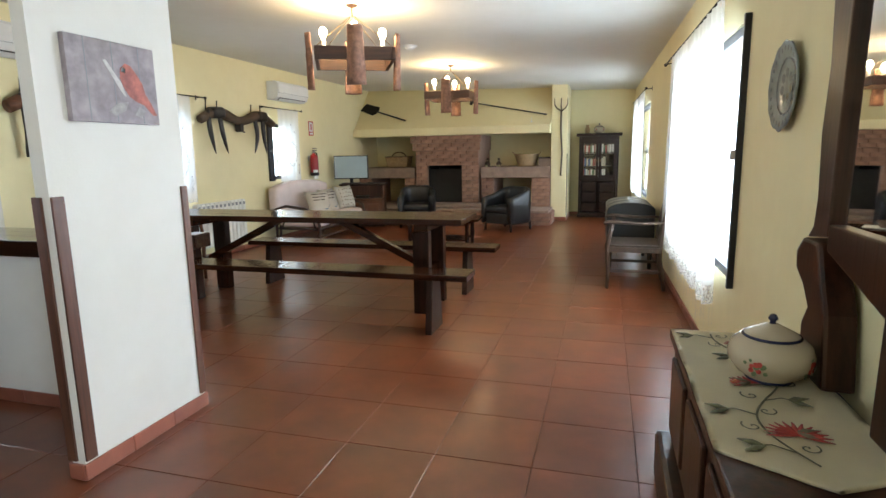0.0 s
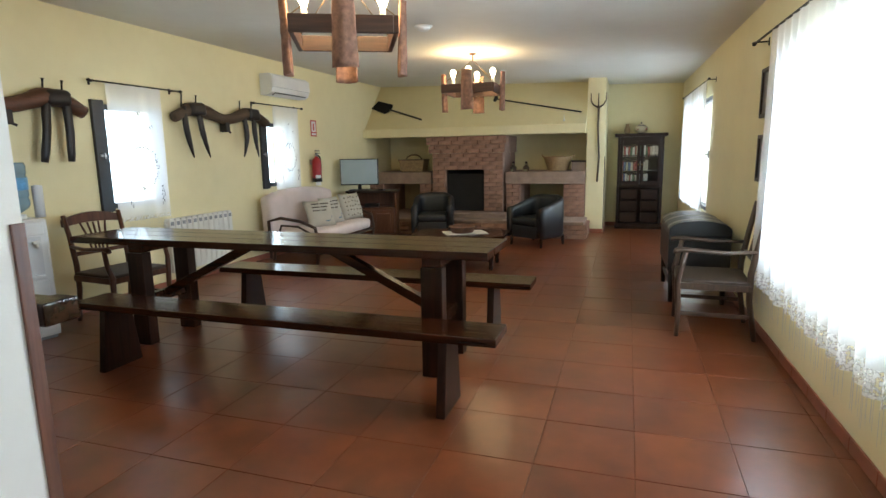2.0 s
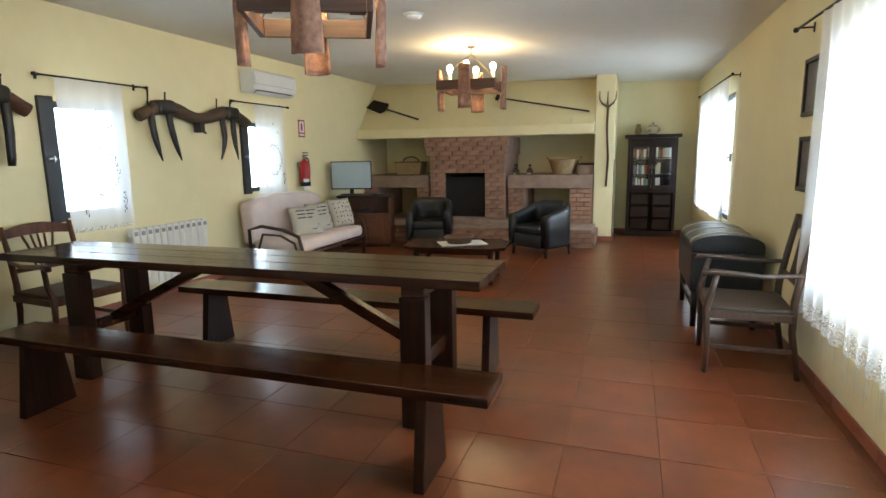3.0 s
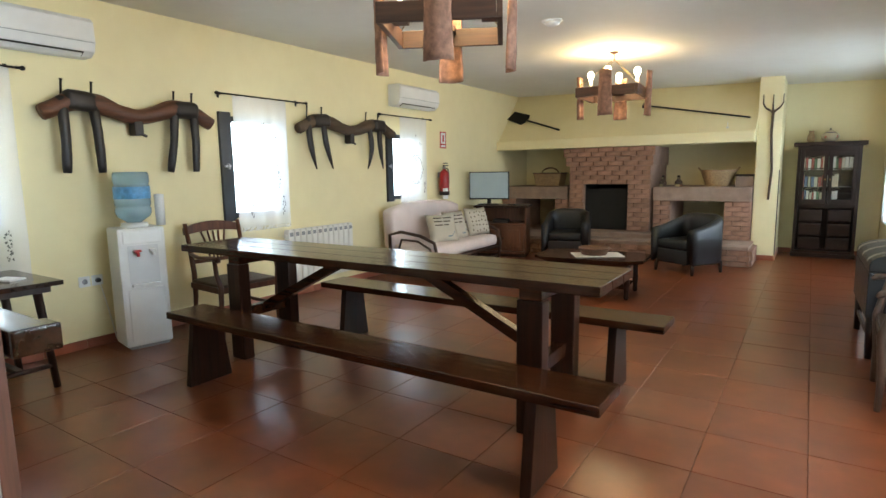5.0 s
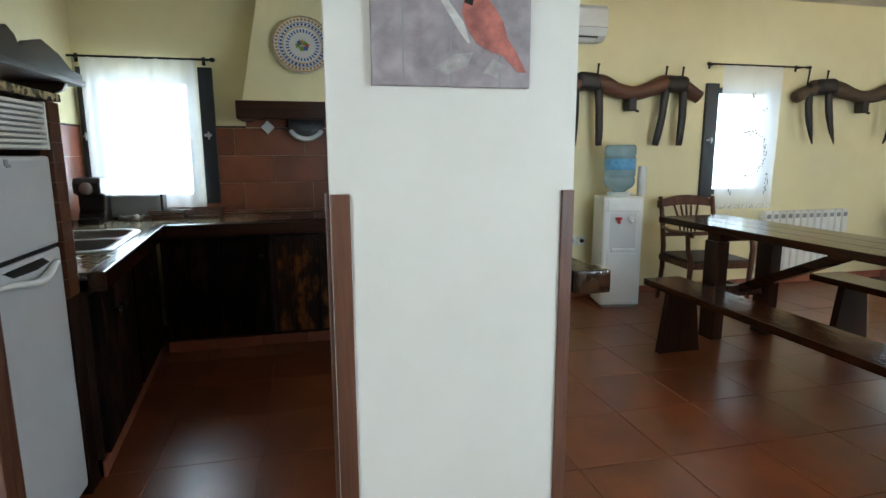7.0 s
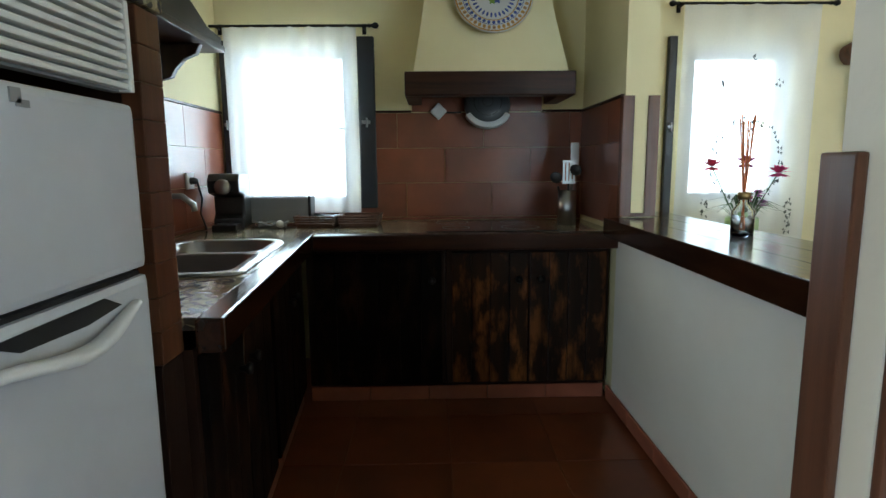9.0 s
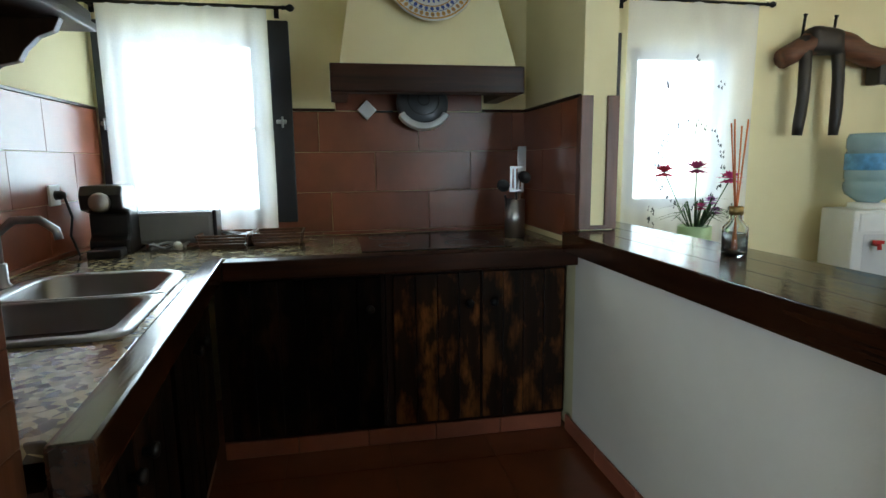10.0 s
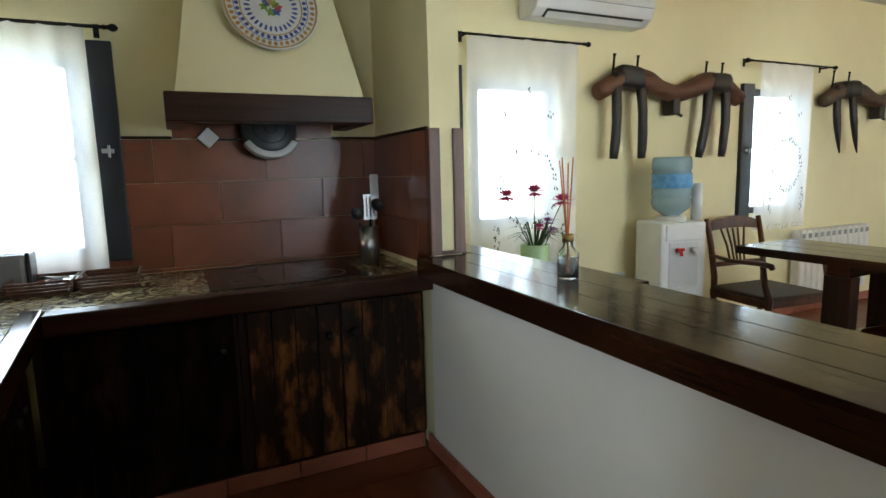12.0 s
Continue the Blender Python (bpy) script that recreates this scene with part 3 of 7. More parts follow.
# ---- corner strips and pillar picture ----
def corner_strip(x, y, sx, sy, z1, z0=0.085, front=0.042):
    """An L of thin wood over a plaster corner; sx, sy point along the two faces."""
    w, t = 0.036, 0.012
    b1 = box(min(x, x + sx * w), max(x, x + sx * w), min(y, y - sy * t), max(y, y - sy * t), z0, z1, 0.003)
    b2 = box(min(x, x - sx * t), max(x, x - sx * t), min(y - sy * t, y + sy * front), max(y - sy * t, y + sy * front), z0, z1, 0.003)
    return solid("trim", merge(b1, b2), M_STRIP, "reddish wooden corner guard strip on plaster", "trim", kind="structure")


def face_strip(x0, x1, y0, y1, z1=1.215):
    return solid("trim", box(x0, x1, y0, y1, 0.085, z1, 0.003), M_STRIP, "reddish wooden guard strip on the pillar", "trim", kind="structure")


for y, a, b in ((1.81, 0.0, 0.055), (2.56, -0.042, 0.0)):
    face_strip(PX1 + 0.001, PX1 + 0.012, y + a, y + b)
    face_strip(PX0 - 0.012, PX0 - 0.001, y + a, y + b)
face_strip(PX0 - 0.012, PX0 + 0.036, 1.798, 1.809)
face_strip(PX0 - 0.012, PX0 + 0.036, 2.561, 2.572)
corner_strip(PX1, 0.92, -1, -1, 1.185)
corner_strip(PX0, 0.92, 1, -1, 1.19)
corner_strip(-4.315, 2.352, -1, 1, 1.525, 0.954)
corner_strip(-4.315, 2.502, -1, -1, 1.525, 0.954)
solid("trim", box(-0.70, -0.688, 11.262, 11.30, 0.09, 1.30, 0.003), M_DARKW, "dark corner guard strip on the column", "trim", kind="structure")


def board_picture(m):
    """Print on boards of a red shape on a pale branch, kept to plain shapes; local x along the wall, z up, y into the room."""
    ob = thing("canvas_picture", "frameless grey wooden board print with a red shape", "picture", m)
    w, h = 0.46, 0.345
    part("panel", box(-w / 2, w / 2, 0.002, 0.03, 0, h, 0.003), M_BOARDS, ob)
    def flat(name, pts, y, mat):
        bm = prism([(-u * 0.97, v * 0.793) for u, v in pts], 0.0012, Matrix.Translation((0, y, 0)))
        part(name, bm, mat, ob)
    flat("red_shape", [(0.04, 0.20), (0.07, 0.15), (0.11, 0.125), (0.15, 0.11), (0.20, 0.055), (0.225, 0.055), (0.195, 0.12), (0.165, 0.17), (0.15, 0.23), (0.12, 0.28), (0.09, 0.32), (0.06, 0.33), (0.03, 0.30), (0.025, 0.25)], 0.0302, M_REDPRINT)
    flat("dark_patch", [(0.03, 0.285), (0.055, 0.275), (0.06, 0.30), (0.04, 0.31)], 0.0316, M_BLACKP)
    flat("pale_branch", [(-0.06, 0.33), (-0.045, 0.335), (0.03, 0.22), (0.05, 0.15), (0.042, 0.15), (0.01, 0.20)], 0.0302, M_STROKE)
    flat("leaf_shape", [(-0.06, 0.06), (-0.02, 0.04), (0.04, 0.07), (0.06, 0.12), (0.0, 0.11)], 0.0302, M_PALE)
    flat("leaf_shape", [(0.09, 0.05), (0.13, 0.035), (0.16, 0.075), (0.12, 0.10)], 0.0302, M_PALE)
    for x in (-0.15, -0.01, 0.14):
        flat("board_joint", [(x, 0.002), (x + 0.004, 0.002), (x + 0.004, 0.433), (x, 0.433)], 0.0301, M_GREY)
    return ob


M_BOARDS = plain("printed_boards", (0.32, 0.27, 0.28), 0.6, vary=0.3, scale=14, bumps=0.1)
M_REDPRINT = plain("red_print", (0.42, 0.125, 0.095), 0.6, vary=0.4, scale=25)
M_STROKE = plain("white_print", (0.58, 0.54, 0.52), 0.6, vary=0.2, scale=30)
M_PALE = plain("pale_print", (0.37, 0.33, 0.32), 0.6, vary=0.3, scale=30)
board_picture(Matrix.Translation((PX1, 2.164, 1.515)) @ Matrix.Rotation(-math.pi / 2, 4, "Z"))

# ---- yokes on the wall ----
def yoke(m, span, mat, leg_top, leg_end, curl, strap):
    """Carved ox yoke hung on iron pegs; local y along the wall, x into the room, z from the beam's middle."""
    ob = thing("ox_yoke", "old carved wooden ox yoke with dark hanging bows on the wall", "yoke", m, "yokes on the wall")
    pts, rad = [], []
    for i in range(33):
        u = -1 + 2 * i / 32
        z = 0.036 - 0.045 * math.cos(u * math.pi * 1.75) - 0.03 * max(0.0, abs(u) - 0.75) / 0.25
        r = 0.067 - 0.008 * math.cos(u * math.pi * 2)
        pts.append((0.082, u * span / 2, z))
        rad.append(r)
    part("beam", wobble(tube(pts, rad, 10), 0.008, 9.0, span), mat, ob, smooth=True)
    part("centre_block", wobble(box(0.02, 0.12, -0.035, 0.04, -0.16, 0.02, 0.015), 0.004, 14), M_BLACKW, ob)
    part("centre_pin", tube([(0.08, 0.0, -0.13), (0.10, 0.07, -0.165)], 0.012), M_BLACKW, ob)
    for k, (y0, y1) in enumerate(zip(leg_top, leg_end)):
        z0, z1 = 0.10, -0.46
        path = []
        for i in range(10):
            v = i / 9
            path.append((0.105 + 0.02 * math.sin(v * math.pi), y0 + (y1 - y0) * v + curl * math.sin(v * math.pi) * (1 if y1 < y0 else -1), z0 + (z1 - z0) * v))
        rr = [0.038, 0.040, 0.040, 0.039, 0.038, 0.038, 0.037, 0.037, 0.036, 0.031] if not curl else [0.032, 0.034, 0.036, 0.038, 0.038, 0.036, 0.032, 0.026, 0.017, 0.007]
        part("bow", wobble(tube(path, rr, 8, flat=0.7), 0.004, 11, k), M_BLACKW, ob, smooth=True)
        part("iron_peg", tube([(0.05, y0 + 0.02, 0.08), (0.055, y0 + 0.03, 0.22), (0.055, y0 + 0.032, 0.235)], [0.008, 0.008, 0.013], 6), M_IRON, ob)
    for y in (strap, -strap):
        part("leather_wrap", wobble(box(0.004, 0.162, y - 0.118, y + 0.118, 0.0, 0.150, 0.060, 4), 0.018, 9, y), M_BLACKW, ob, smooth=True)
    part("wall_hook", tube([(0.0, 0, 0.02), (0.03, 0, 0.02)], 0.012), M_IRON, ob)
    return ob


yoke(pose(XL + 0.005, 4.55, 1.845), 1.36, M_YOKE, (-0.55, -0.34, 0.33, 0.50), (-0.56, -0.31, 0.25, 0.49), 0.0, 0.42)
yoke(pose(XL + 0.005, 7.11, 1.86), 1.62, M_YOKE2, (-0.68, -0.46, 0.30, 0.53), (-0.59, -0.33, 0.28, 0.58), 0.05, 0.50)


# ---- air conditioners, sign, extinguisher, radiator, sockets ----
def air_conditioner(m):
    ob = thing("air_conditioner", "white wall-mounted split air conditioner", "air conditioner", m, "air conditioners")
    prof = [(0.0, 0.28), (0.16, 0.28), (0.195, 0.25), (0.205, 0.10), (0.18, 0.035), (0.12, 0.0), (0.0, 0.0)]
    part("body", prism(prof, 0.92, Matrix.Translation((0, -0.46, 0)), 0.008), M_PLASTIC, ob)
    part("front_panel", prism([(0.2, 0.247), (0.209, 0.243), (0.216, 0.105), (0.207, 0.105)], 0.90, Matrix.Translation((0, -0.45, 0)), 0.002), M_PLASTIC, ob)
    part("outlet", prism([(0.125, -0.002), (0.183, 0.032), (0.186, 0.030), (0.128, -0.005)], 0.76, Matrix.Translation((0, -0.38, 0))), M_BLACKP, ob, "dark air outlet slot")
    part("louvre", prism([(0.135, -0.004), (0.175, 0.02), (0.178, 0.016), (0.138, -0.009)], 0.74, Matrix.Translation((0, -0.37, 0))), M_PLASTIC, ob)
    part("seam", box(0.1, 0.2085, -0.452, 0.452, 0.098, 0.101), M_GREY, ob)
    return ob


ac = air_conditioner(pose(XL + 0.002, 3.775, 2.245))
copy_thing(ac, pose(XL + 0.002, 8.42, 2.22))

sg = thing("safety_sign", "small red and white fire safety sign", "sign", pose(XL + 0.002, 9.27, 1.70))
part("plate", box(0, 0.004, -0.085, 0.085, 0.0, 0.25, 0.001), plain("sign_red", (0.45, 0.03, 0.03), 0.4, vary=0.05), sg)
part("white_field", box(0.004, 0.0055, -0.06, 0.06, 0.07, 0.23), M_PLASTIC, sg)
part("red_pictogram", box(0.0055, 0.0065, -0.022, 0.022, 0.095, 0.20), plain("sign_red_mark", (0.45, 0.03, 0.03), 0.4, vary=0.05), sg)
part("text_bar", box(0.004, 0.0055, -0.06, 0.06, 0.02, 0.05), M_PLASTIC, sg)

fx = thing("fire_extinguisher", "red fire extinguisher with black hose hung on the wall", "fire extinguisher", pose(XL + 0.11, 9.13, 1.0))
part("cylinder", lathe([(0, 0), (0.068, 0.004), (0.072, 0.02), (0.072, 0.30), (0.06, 0.345), (0.03, 0.37), (0.022, 0.39), (0, 0.39)], 20), plain("extinguisher_red", (0.35, 0.012, 0.016), 0.25, vary=0.08), fx)
part("foot_ring", lathe([(0.0, -0.005), (0.076, -0.005), (0.077, 0.05), (0.073, 0.055)], 20), M_BLACKP, fx)
part("paper_label", prism([(0.074 * math.sin(a), 0.074 * -math.cos(a)) for a in [0.2 + 0.15 * k for k in range(9)]] + [(0.0725 * math.sin(a), 0.0725 * -math.cos(a)) for a in [1.4 - 0.15 * k for k in range(9)]], 0.16, Matrix.Translation((0, 0, 0.1)) @ Matrix.Rotation(math.pi / 2, 4, "X") @ Matrix.Scale(-1, 4, (0, 0, 1)) @ Matrix.Scale(-1, 4, (0, 1, 0))), M_PLASTIC, fx)
part("valve", box(-0.02, 0.02, -0.02, 0.02, 0.385, 0.43, 0.005), M_STEEL, fx)
part("lever", merge(box(-0.012, 0.012, -0.02, 0.10, 0.43, 0.445, 0.003), box(-0.012, 0.012, -0.02, 0.09, 0.465, 0.48, 0.003)), M_BLACKP, fx)
part("hose", tube([(0.0, 0.03, 0.41), (0.02, 0.075, 0.38), (0.02, 0.092, 0.28), (0.02, 0.088, 0.15), (0.01, 0.084, 0.08)], 0.011, 8), M_BLACKP, fx)
part("wall_bracket", box(-0.11, -0.06, -0.02, 0.02, 0.26, 0.34, 0.003), M_STEEL, fx)

rad = thing("radiator", "white cast aluminium wall radiator with eleven sections", "radiator", pose(XL + 0.02, 6.06, 0.17))
for i in range(12):
    part("section", merge(box(0.015, 0.095, i * 0.084 + 0.002, i * 0.084 + 0.080, 0.0, 0.575, 0.012), box(0.096, 0.100, i * 0.084 + 0.014, i * 0.084 + 0.068, 0.03, 0.49, 0.0015),
                          box(0.02, 0.092, i * 0.084 + 0.012, i * 0.084 + 0.070, 0.574, 0.585, 0.003)), M_RAD, rad)
    part("vent_slot", box(0.0945, 0.0965, i * 0.084 + 0.018, i * 0.084 + 0.064, 0.515, 0.555), M_GREY, rad)
part("header_pipe", merge(tube([(0.05, -0.03, 0.05), (0.05, 1.04, 0.05)], 0.018), tube([(0.05, -0.02, 0.52), (0.05, 1.03, 0.52)], 0.018)), M_RAD, rad)
part("valve", merge(tube([(0.05, -0.08, 0.05), (0.05, -0.03, 0.05)], 0.014), lathe([(0, 0), (0.022, 0), (0.022, 0.05), (0, 0.055)], 12, Matrix.Translation((0.05, -0.08, 0.06)))), M_PLASTIC, rad)
part("wall_bracket", merge(box(-0.02, 0.02, 0.2, 0.24, 0.4, 0.44), box(-0.02, 0.02, 0.75, 0.79, 0.4, 0.44)), M_RAD, rad)


def socket(m, plugged):
    ob = thing("wall_socket", "white square wall socket" + (" with a black plug in it" if plugged else " on the wall"), "socket", m)
    part("plate", box(0.001, 0.012, -0.042, 0.042, -0.042, 0.042, 0.004), M_PLASTIC, ob)
    part("well", lathe([(0.0, 0.0125), (0.02, 0.0125), (0.021, 0.0135), (0.0, 0.0135)], 16, Matrix.Rotation(math.pi / 2, 4, "Y")), M_GREY, ob)
    if plugged:
        part("plug", lathe([(0, 0.013), (0.018, 0.013), (0.018, 0.035), (0.01, 0.05), (0, 0.05)], 14, Matrix.Rotation(math.pi / 2, 4, "Y")), M_BLACKP, ob)
    return ob


socket(pose(XL, 4.07, 0.535), False)
socket(pose(XL, 4.165, 0.535), True)
cable = solid("power_cable", tube([(XL + 0.04, 4.165, 0.53), (XL + 0.045, 4.18, 0.45), (XL + 0.02, 4.22, 0.30), (XL + 0.02, 4.25, 0.12), (XL + 0.03, 4.26, 0.03), (XL + 0.03, 4.28, 0.006)], 0.004, 6), M_PLASTIC, "thin white power cable hanging from the socket", "cable")


# ---- water cooler ----
def water_cooler(m):
    """Local x is the front."""
    ob = thing("water_cooler", "white floor-standing water cooler with taps", "water cooler", m)
    part("cabinet", box(-0.15, 0.15, -0.172, 0.172, 0.02, 0.92, 0.02), M_PLASTIC, ob)
    part("niche", box(0.150, 0.153, -0.11, 0.11, 0.50, 0.79, 0.001), plain("niche_plastic", (0.6, 0.61, 0.62), 0.4, vary=0.04), ob, "recessed tap bay")
    part("drip_tray", box(0.148, 0.185, -0.10, 0.10, 0.475, 0.50, 0.006), M_PLASTIC, ob)
    part("top_panel", box(0.14, 0.158, -0.14, 0.14, 0.80, 0.905, 0.01), M_PLASTIC, ob)
    part("lower_panel", box(0.148, 0.156, -0.13, 0.13, 0.06, 0.46, 0.006), M_PLASTIC, ob)
    part("hot_tap", merge(tube([(0.15, -0.05, 0.74), (0.195, -0.05, 0.735), (0.2, -0.05, 0.71)], 0.012), box(0.17, 0.2, -0.075, -0.025, 0.742, 0.76, 0.004)), plain("tap_red", (0.5, 0.02, 0.02), 0.35, vary=0.05), ob, "red tap")
    part("cold_tap", merge(tube([(0.15, 0.06, 0.74), (0.195, 0.06, 0.735), (0.2, 0.06, 0.71)], 0.012), box(0.17, 0.2, 0.035, 0.085, 0.742, 0.76, 0.004)), M_PLASTIC, ob)
    part("collar", lathe([(0.07, 0.915), (0.10, 0.92), (0.095, 0.95), (0.06, 0.955)], 24), M_PLASTIC, ob)
    part("foot", box(-0.14, 0.14, -0.145, 0.145, 0.0, 0.022), M_GREY, ob)
    part("cup_tube", lathe([(0, 0.92), (0.035, 0.92), (0.037, 1.16), (0, 1.165)], 16, Matrix.Translation((0.02, 0.19, 0))), M_PLASTIC, ob, "white cup dispenser tube")
    return ob


CO = pose(-4.80, 4.37, 0, 0, 0, -12) @ Matrix.Diagonal((1, 1, 1.04, 1))
water_cooler(CO)
bt = thing("water_bottle", "large pale blue translucent water bottle upside down on the cooler", "water bottle", CO @ Matrix.Translation((0, 0, 0.93)))
prof = [(0.0, 0.012), (0.045, 0.012), (0.06, 0.03), (0.118, 0.07), (0.130, 0.10)]
for z in (0.13, 0.20, 0.30):
    prof += [(0.130, z), (0.124, z + 0.008), (0.124, z + 0.02), (0.130, z + 0.028)]
prof += [(0.130, 0.38), (0.120, 0.405), (0.0, 0.405)]
M_BOTTLE = plain("blue_bottle_plastic", (0.42, 0.62, 0.74), 0.15, vary=0.08, bumps=0.03)
M_BOTTLE.node_tree.nodes["Principled BSDF"].inputs["Transmission Weight"].default_value = 0.55
part("bottle", lathe(prof, 28), M_BOTTLE, bt)
part("label", lathe([(0.1305, 0.205), (0.1318, 0.207), (0.1318, 0.293), (0.1305, 0.295)], 28), plain("blue_label", (0.10, 0.30, 0.55), 0.4, vary=0.25, scale=30), bt, "blue paper label band")


# ---- wooden armchairs ----
def armchair(m, mat, seat_mat, label, back_h=0.93, name="wooden_armchair"):
    """Local +x is the front."""
    ob = thing(name, label, "armchair", m)
    w, d, sh = 0.27, 0.24, 0.43
    for s in (-1, 1):
        part("front_leg", tube([(d, s * w, 0), (d - 0.005, s * w, 0.2), (d + 0.01, s * w, 0.43), (d - 0.01, s * (w + 0.02), 0.52), (d - 0.04, s * (w + 0.015), 0.66)], [0.016, 0.02, 0.024, 0.02, 0.019], 8), mat, ob)
        part("back_post", tube([(-d - 0.05, s * w * 0.9, 0), (-d, s * w * 0.9, 0.3), (-d, s * w * 0.9, 0.5), (-d - 0.04, s * w * 0.92, 0.75), (-d - 0.085, s * w * 0.94, back_h)], [0.018, 0.022, 0.023, 0.021, 0.019], 8), mat, ob)
        part("arm", tube([(-d - 0.03, s * w * 0.93, 0.665), (-0.05, s * (w + 0.02), 0.655), (d - 0.03, s * (w + 0.025), 0.672), (d + 0.03, s * (w + 0.025), 0.665), (d + 0.045, s * (w + 0.025), 0.645)], [0.018, 0.02, 0.025, 0.027, 0.018], 8, flat=0.75), mat, ob)
        part("side_rail", box(-d, d, s * w - 0.012, s * w + 0.012, 0.37, 0.42, 0.004), mat, ob)
        part("stretcher", box(-d, d, s * w - 0.01, s * w + 0.01, 0.17, 0.20, 0.004), mat, ob)
    part("front_rail", box(d - 0.012, d + 0.012, -w, w, 0.37, 0.42, 0.004), mat, ob)
    part("back_rail", box(-d - 0.012, -d + 0.012, -w, w, 0.37, 0.42, 0.004), mat, ob)
    part("seat", soft_pad(-d - 0.005, d + 0.01, -w + 0.005, w - 0.005, 0.415, 0.445), seat_mat, ob, "woven seat")
    top = [(-d - 0.08, -w * 0.98, back_h - 0.06), (-d - 0.085, -w * 0.5, back_h - 0.015), (-d - 0.09, 0, back_h), (-d - 0.085, w * 0.5, back_h - 0.015), (-d - 0.08, w * 0.98, back_h - 0.06)]
    bm = bmesh.new()
    rows = []
    for i in range(13):
        y = -w * 1.0 + 2 * w * i / 12
        zt = back_h + 0.012 - 0.05 * (y / w) ** 2
        zb = back_h - 0.075 - 0.025 * (y / w) ** 2
        rows.append([bm.verts.new((x - d - 0.085, y, z)) for x, z in ((-0.014, zb), (0.012, zb), (0.008, zt), (-0.018, zt))])
    for a, b in zip(rows, rows[1:]):
        for k in range(4):
            bm.faces.new((a[k], a[(k + 1) % 4], b[(k + 1) % 4], b[k]))
    bm.faces.new(rows[0][::-1]), bm.faces.new(rows[-1])
    bmesh.ops.recalc_face_normals(bm, faces=bm.faces[:])
    part("top_rail", bm, mat, ob)
    part("lower_back_rail", box(-d - 0.035, -d - 0.012, -w * 0.88, w * 0.88, 0.575, 0.61, 0.004), mat, ob)
    for y, lean in ((-0.10, 0.06), (-0.045, 0.03), (0.0, 0.0), (0.045, -0.03), (0.10, -0.06)):
        part("back_slat", tube([(-d - 0.024, y * 0.7, 0.60), (-d - 0.05, y * 0.8 , 0.72), (-d - 0.085, y * 1.15, back_h - 0.08)], [0.009, 0.011, 0.009], 6, flat=0.6), mat, ob)
    return ob


def soft_pad(x0, x1, y0, y1, z0, z1, r=0.012):
    bm = box(x0, x1, y0, y1, z0, z1, r, 3)
    for f in bm.faces:
        f.smooth = True
    return bm


M_RUSH = plain("dark_rush_seat", (0.05, 0.03, 0.018), 0.6, vary=0.3, scale=25, bumps=0.5)
# brown wood with the window glare's grey haze mixed into its colour
M_HAZEW = wood("glare_hazed_brown_wood", (0.035, 0.02, 0.014), (0.12, 0.07, 0.045), 0.4, 2, 1.4, 0.2)
M_TVW = wood("reddish_cabinet_wood", (0.07, 0.025, 0.012), (0.19, 0.075, 0.034), 0.32, 2, 1.2, 0.15)
armchair(pose(-4.56, 5.08, 0, 0, 0, -6), M_CHAIR, M_RUSH, "reddish wooden armchair with slatted back beside the cooler")
armchair(pose(0.325, 6.04, 0, 0, 0, 178), M_HAZEW, M_RUSH, "dark wooden armchair beside the window wall", 0.99)


# ---- rustic table and stool beneath the embroidered curtain ----
lt = thing("side_table", "low dark wooden table against the window wall", "side table", pose(-4.62, 3.32, 0))
part("tabletop", box(-0.42, 0.40, -0.22, 0.27, 0.685, 0.715, 0.005), M_BAR, lt)
for x in (-0.32, 0.27):
    for s in (-1, 1):
        part("leg", tube([(x * 0.92, s * 0.15 + 0.02, 0.685), (x, s * 0.19 + 0.03, 0.0)], [0.028, 0.022], 8), M_DARKW, lt)
    part("batten", box(x - 0.04, x + 0.04, -0.19, 0.23, 0.635, 0.684, 0.005), M_DARKW, lt)
    part("stretcher", tube([(x, -0.155, 0.15), (x, 0.215, 0.15)], 0.016, 6), M_DARKW, lt)
part("long_stretcher", box(-0.315, 0.265, 0.01, 0.05, 0.135, 0.165, 0.005), M_DARKW, lt)
solid("notebook", box(-0.08, 0.08, -0.055, 0.055, 0, 0.012, 0.003), M_PLASTIC, "small white notebook lying on the side table", "notebook", pose(-4.52, 3.40, 0.716, 0, 0, 20))

# ---- sofa group ----
M_FABRIC = plain("pale_pink_upholstery", (0.68, 0.58, 0.55), 0.85, vary=0.08, scale=3, bumps=0.3, fine=260)
M_RATTAN = plain("dark_rattan", (0.045, 0.022, 0.014), 0.4, vary=0.3, scale=20, bumps=0.3)
sf = thing("sofa", "pale pink upholstered sofa with a curved back and dark rattan frame", "sofa", pose(-4.52, 8.45, 0))


def pillow(w, h, t, n=10):
    bm = bmesh.new()
    for side in (-1, 1):
        g = []
        for i in range(n + 1):
            row = []
            for k in range(n + 1):
                u, v = 2 * i / n - 1, 2 * k / n - 1
                f = max(0.0, (1 - u ** 4) * (1 - v ** 4)) ** 0.5
                pin = 1 - 0.07 * (1 - (u * u * v * v))
                row.append(bm.verts.new((side * t / 2 * f, u * w / 2 * pin, v * h / 2 * pin)))
            g.append(row)
        for i in range(n):
            for k in range(n):
                bm.faces.new((g[i][k], g[i + 1][k], g[i + 1][k + 1], g[i][k + 1]))
    bmesh.ops.remove_doubles(bm, verts=bm.verts[:], dist=0.0008)
    bmesh.ops.recalc_face_normals(bm, faces=bm.faces[:])
    for f in bm.faces:
        f.smooth = True
    return bm


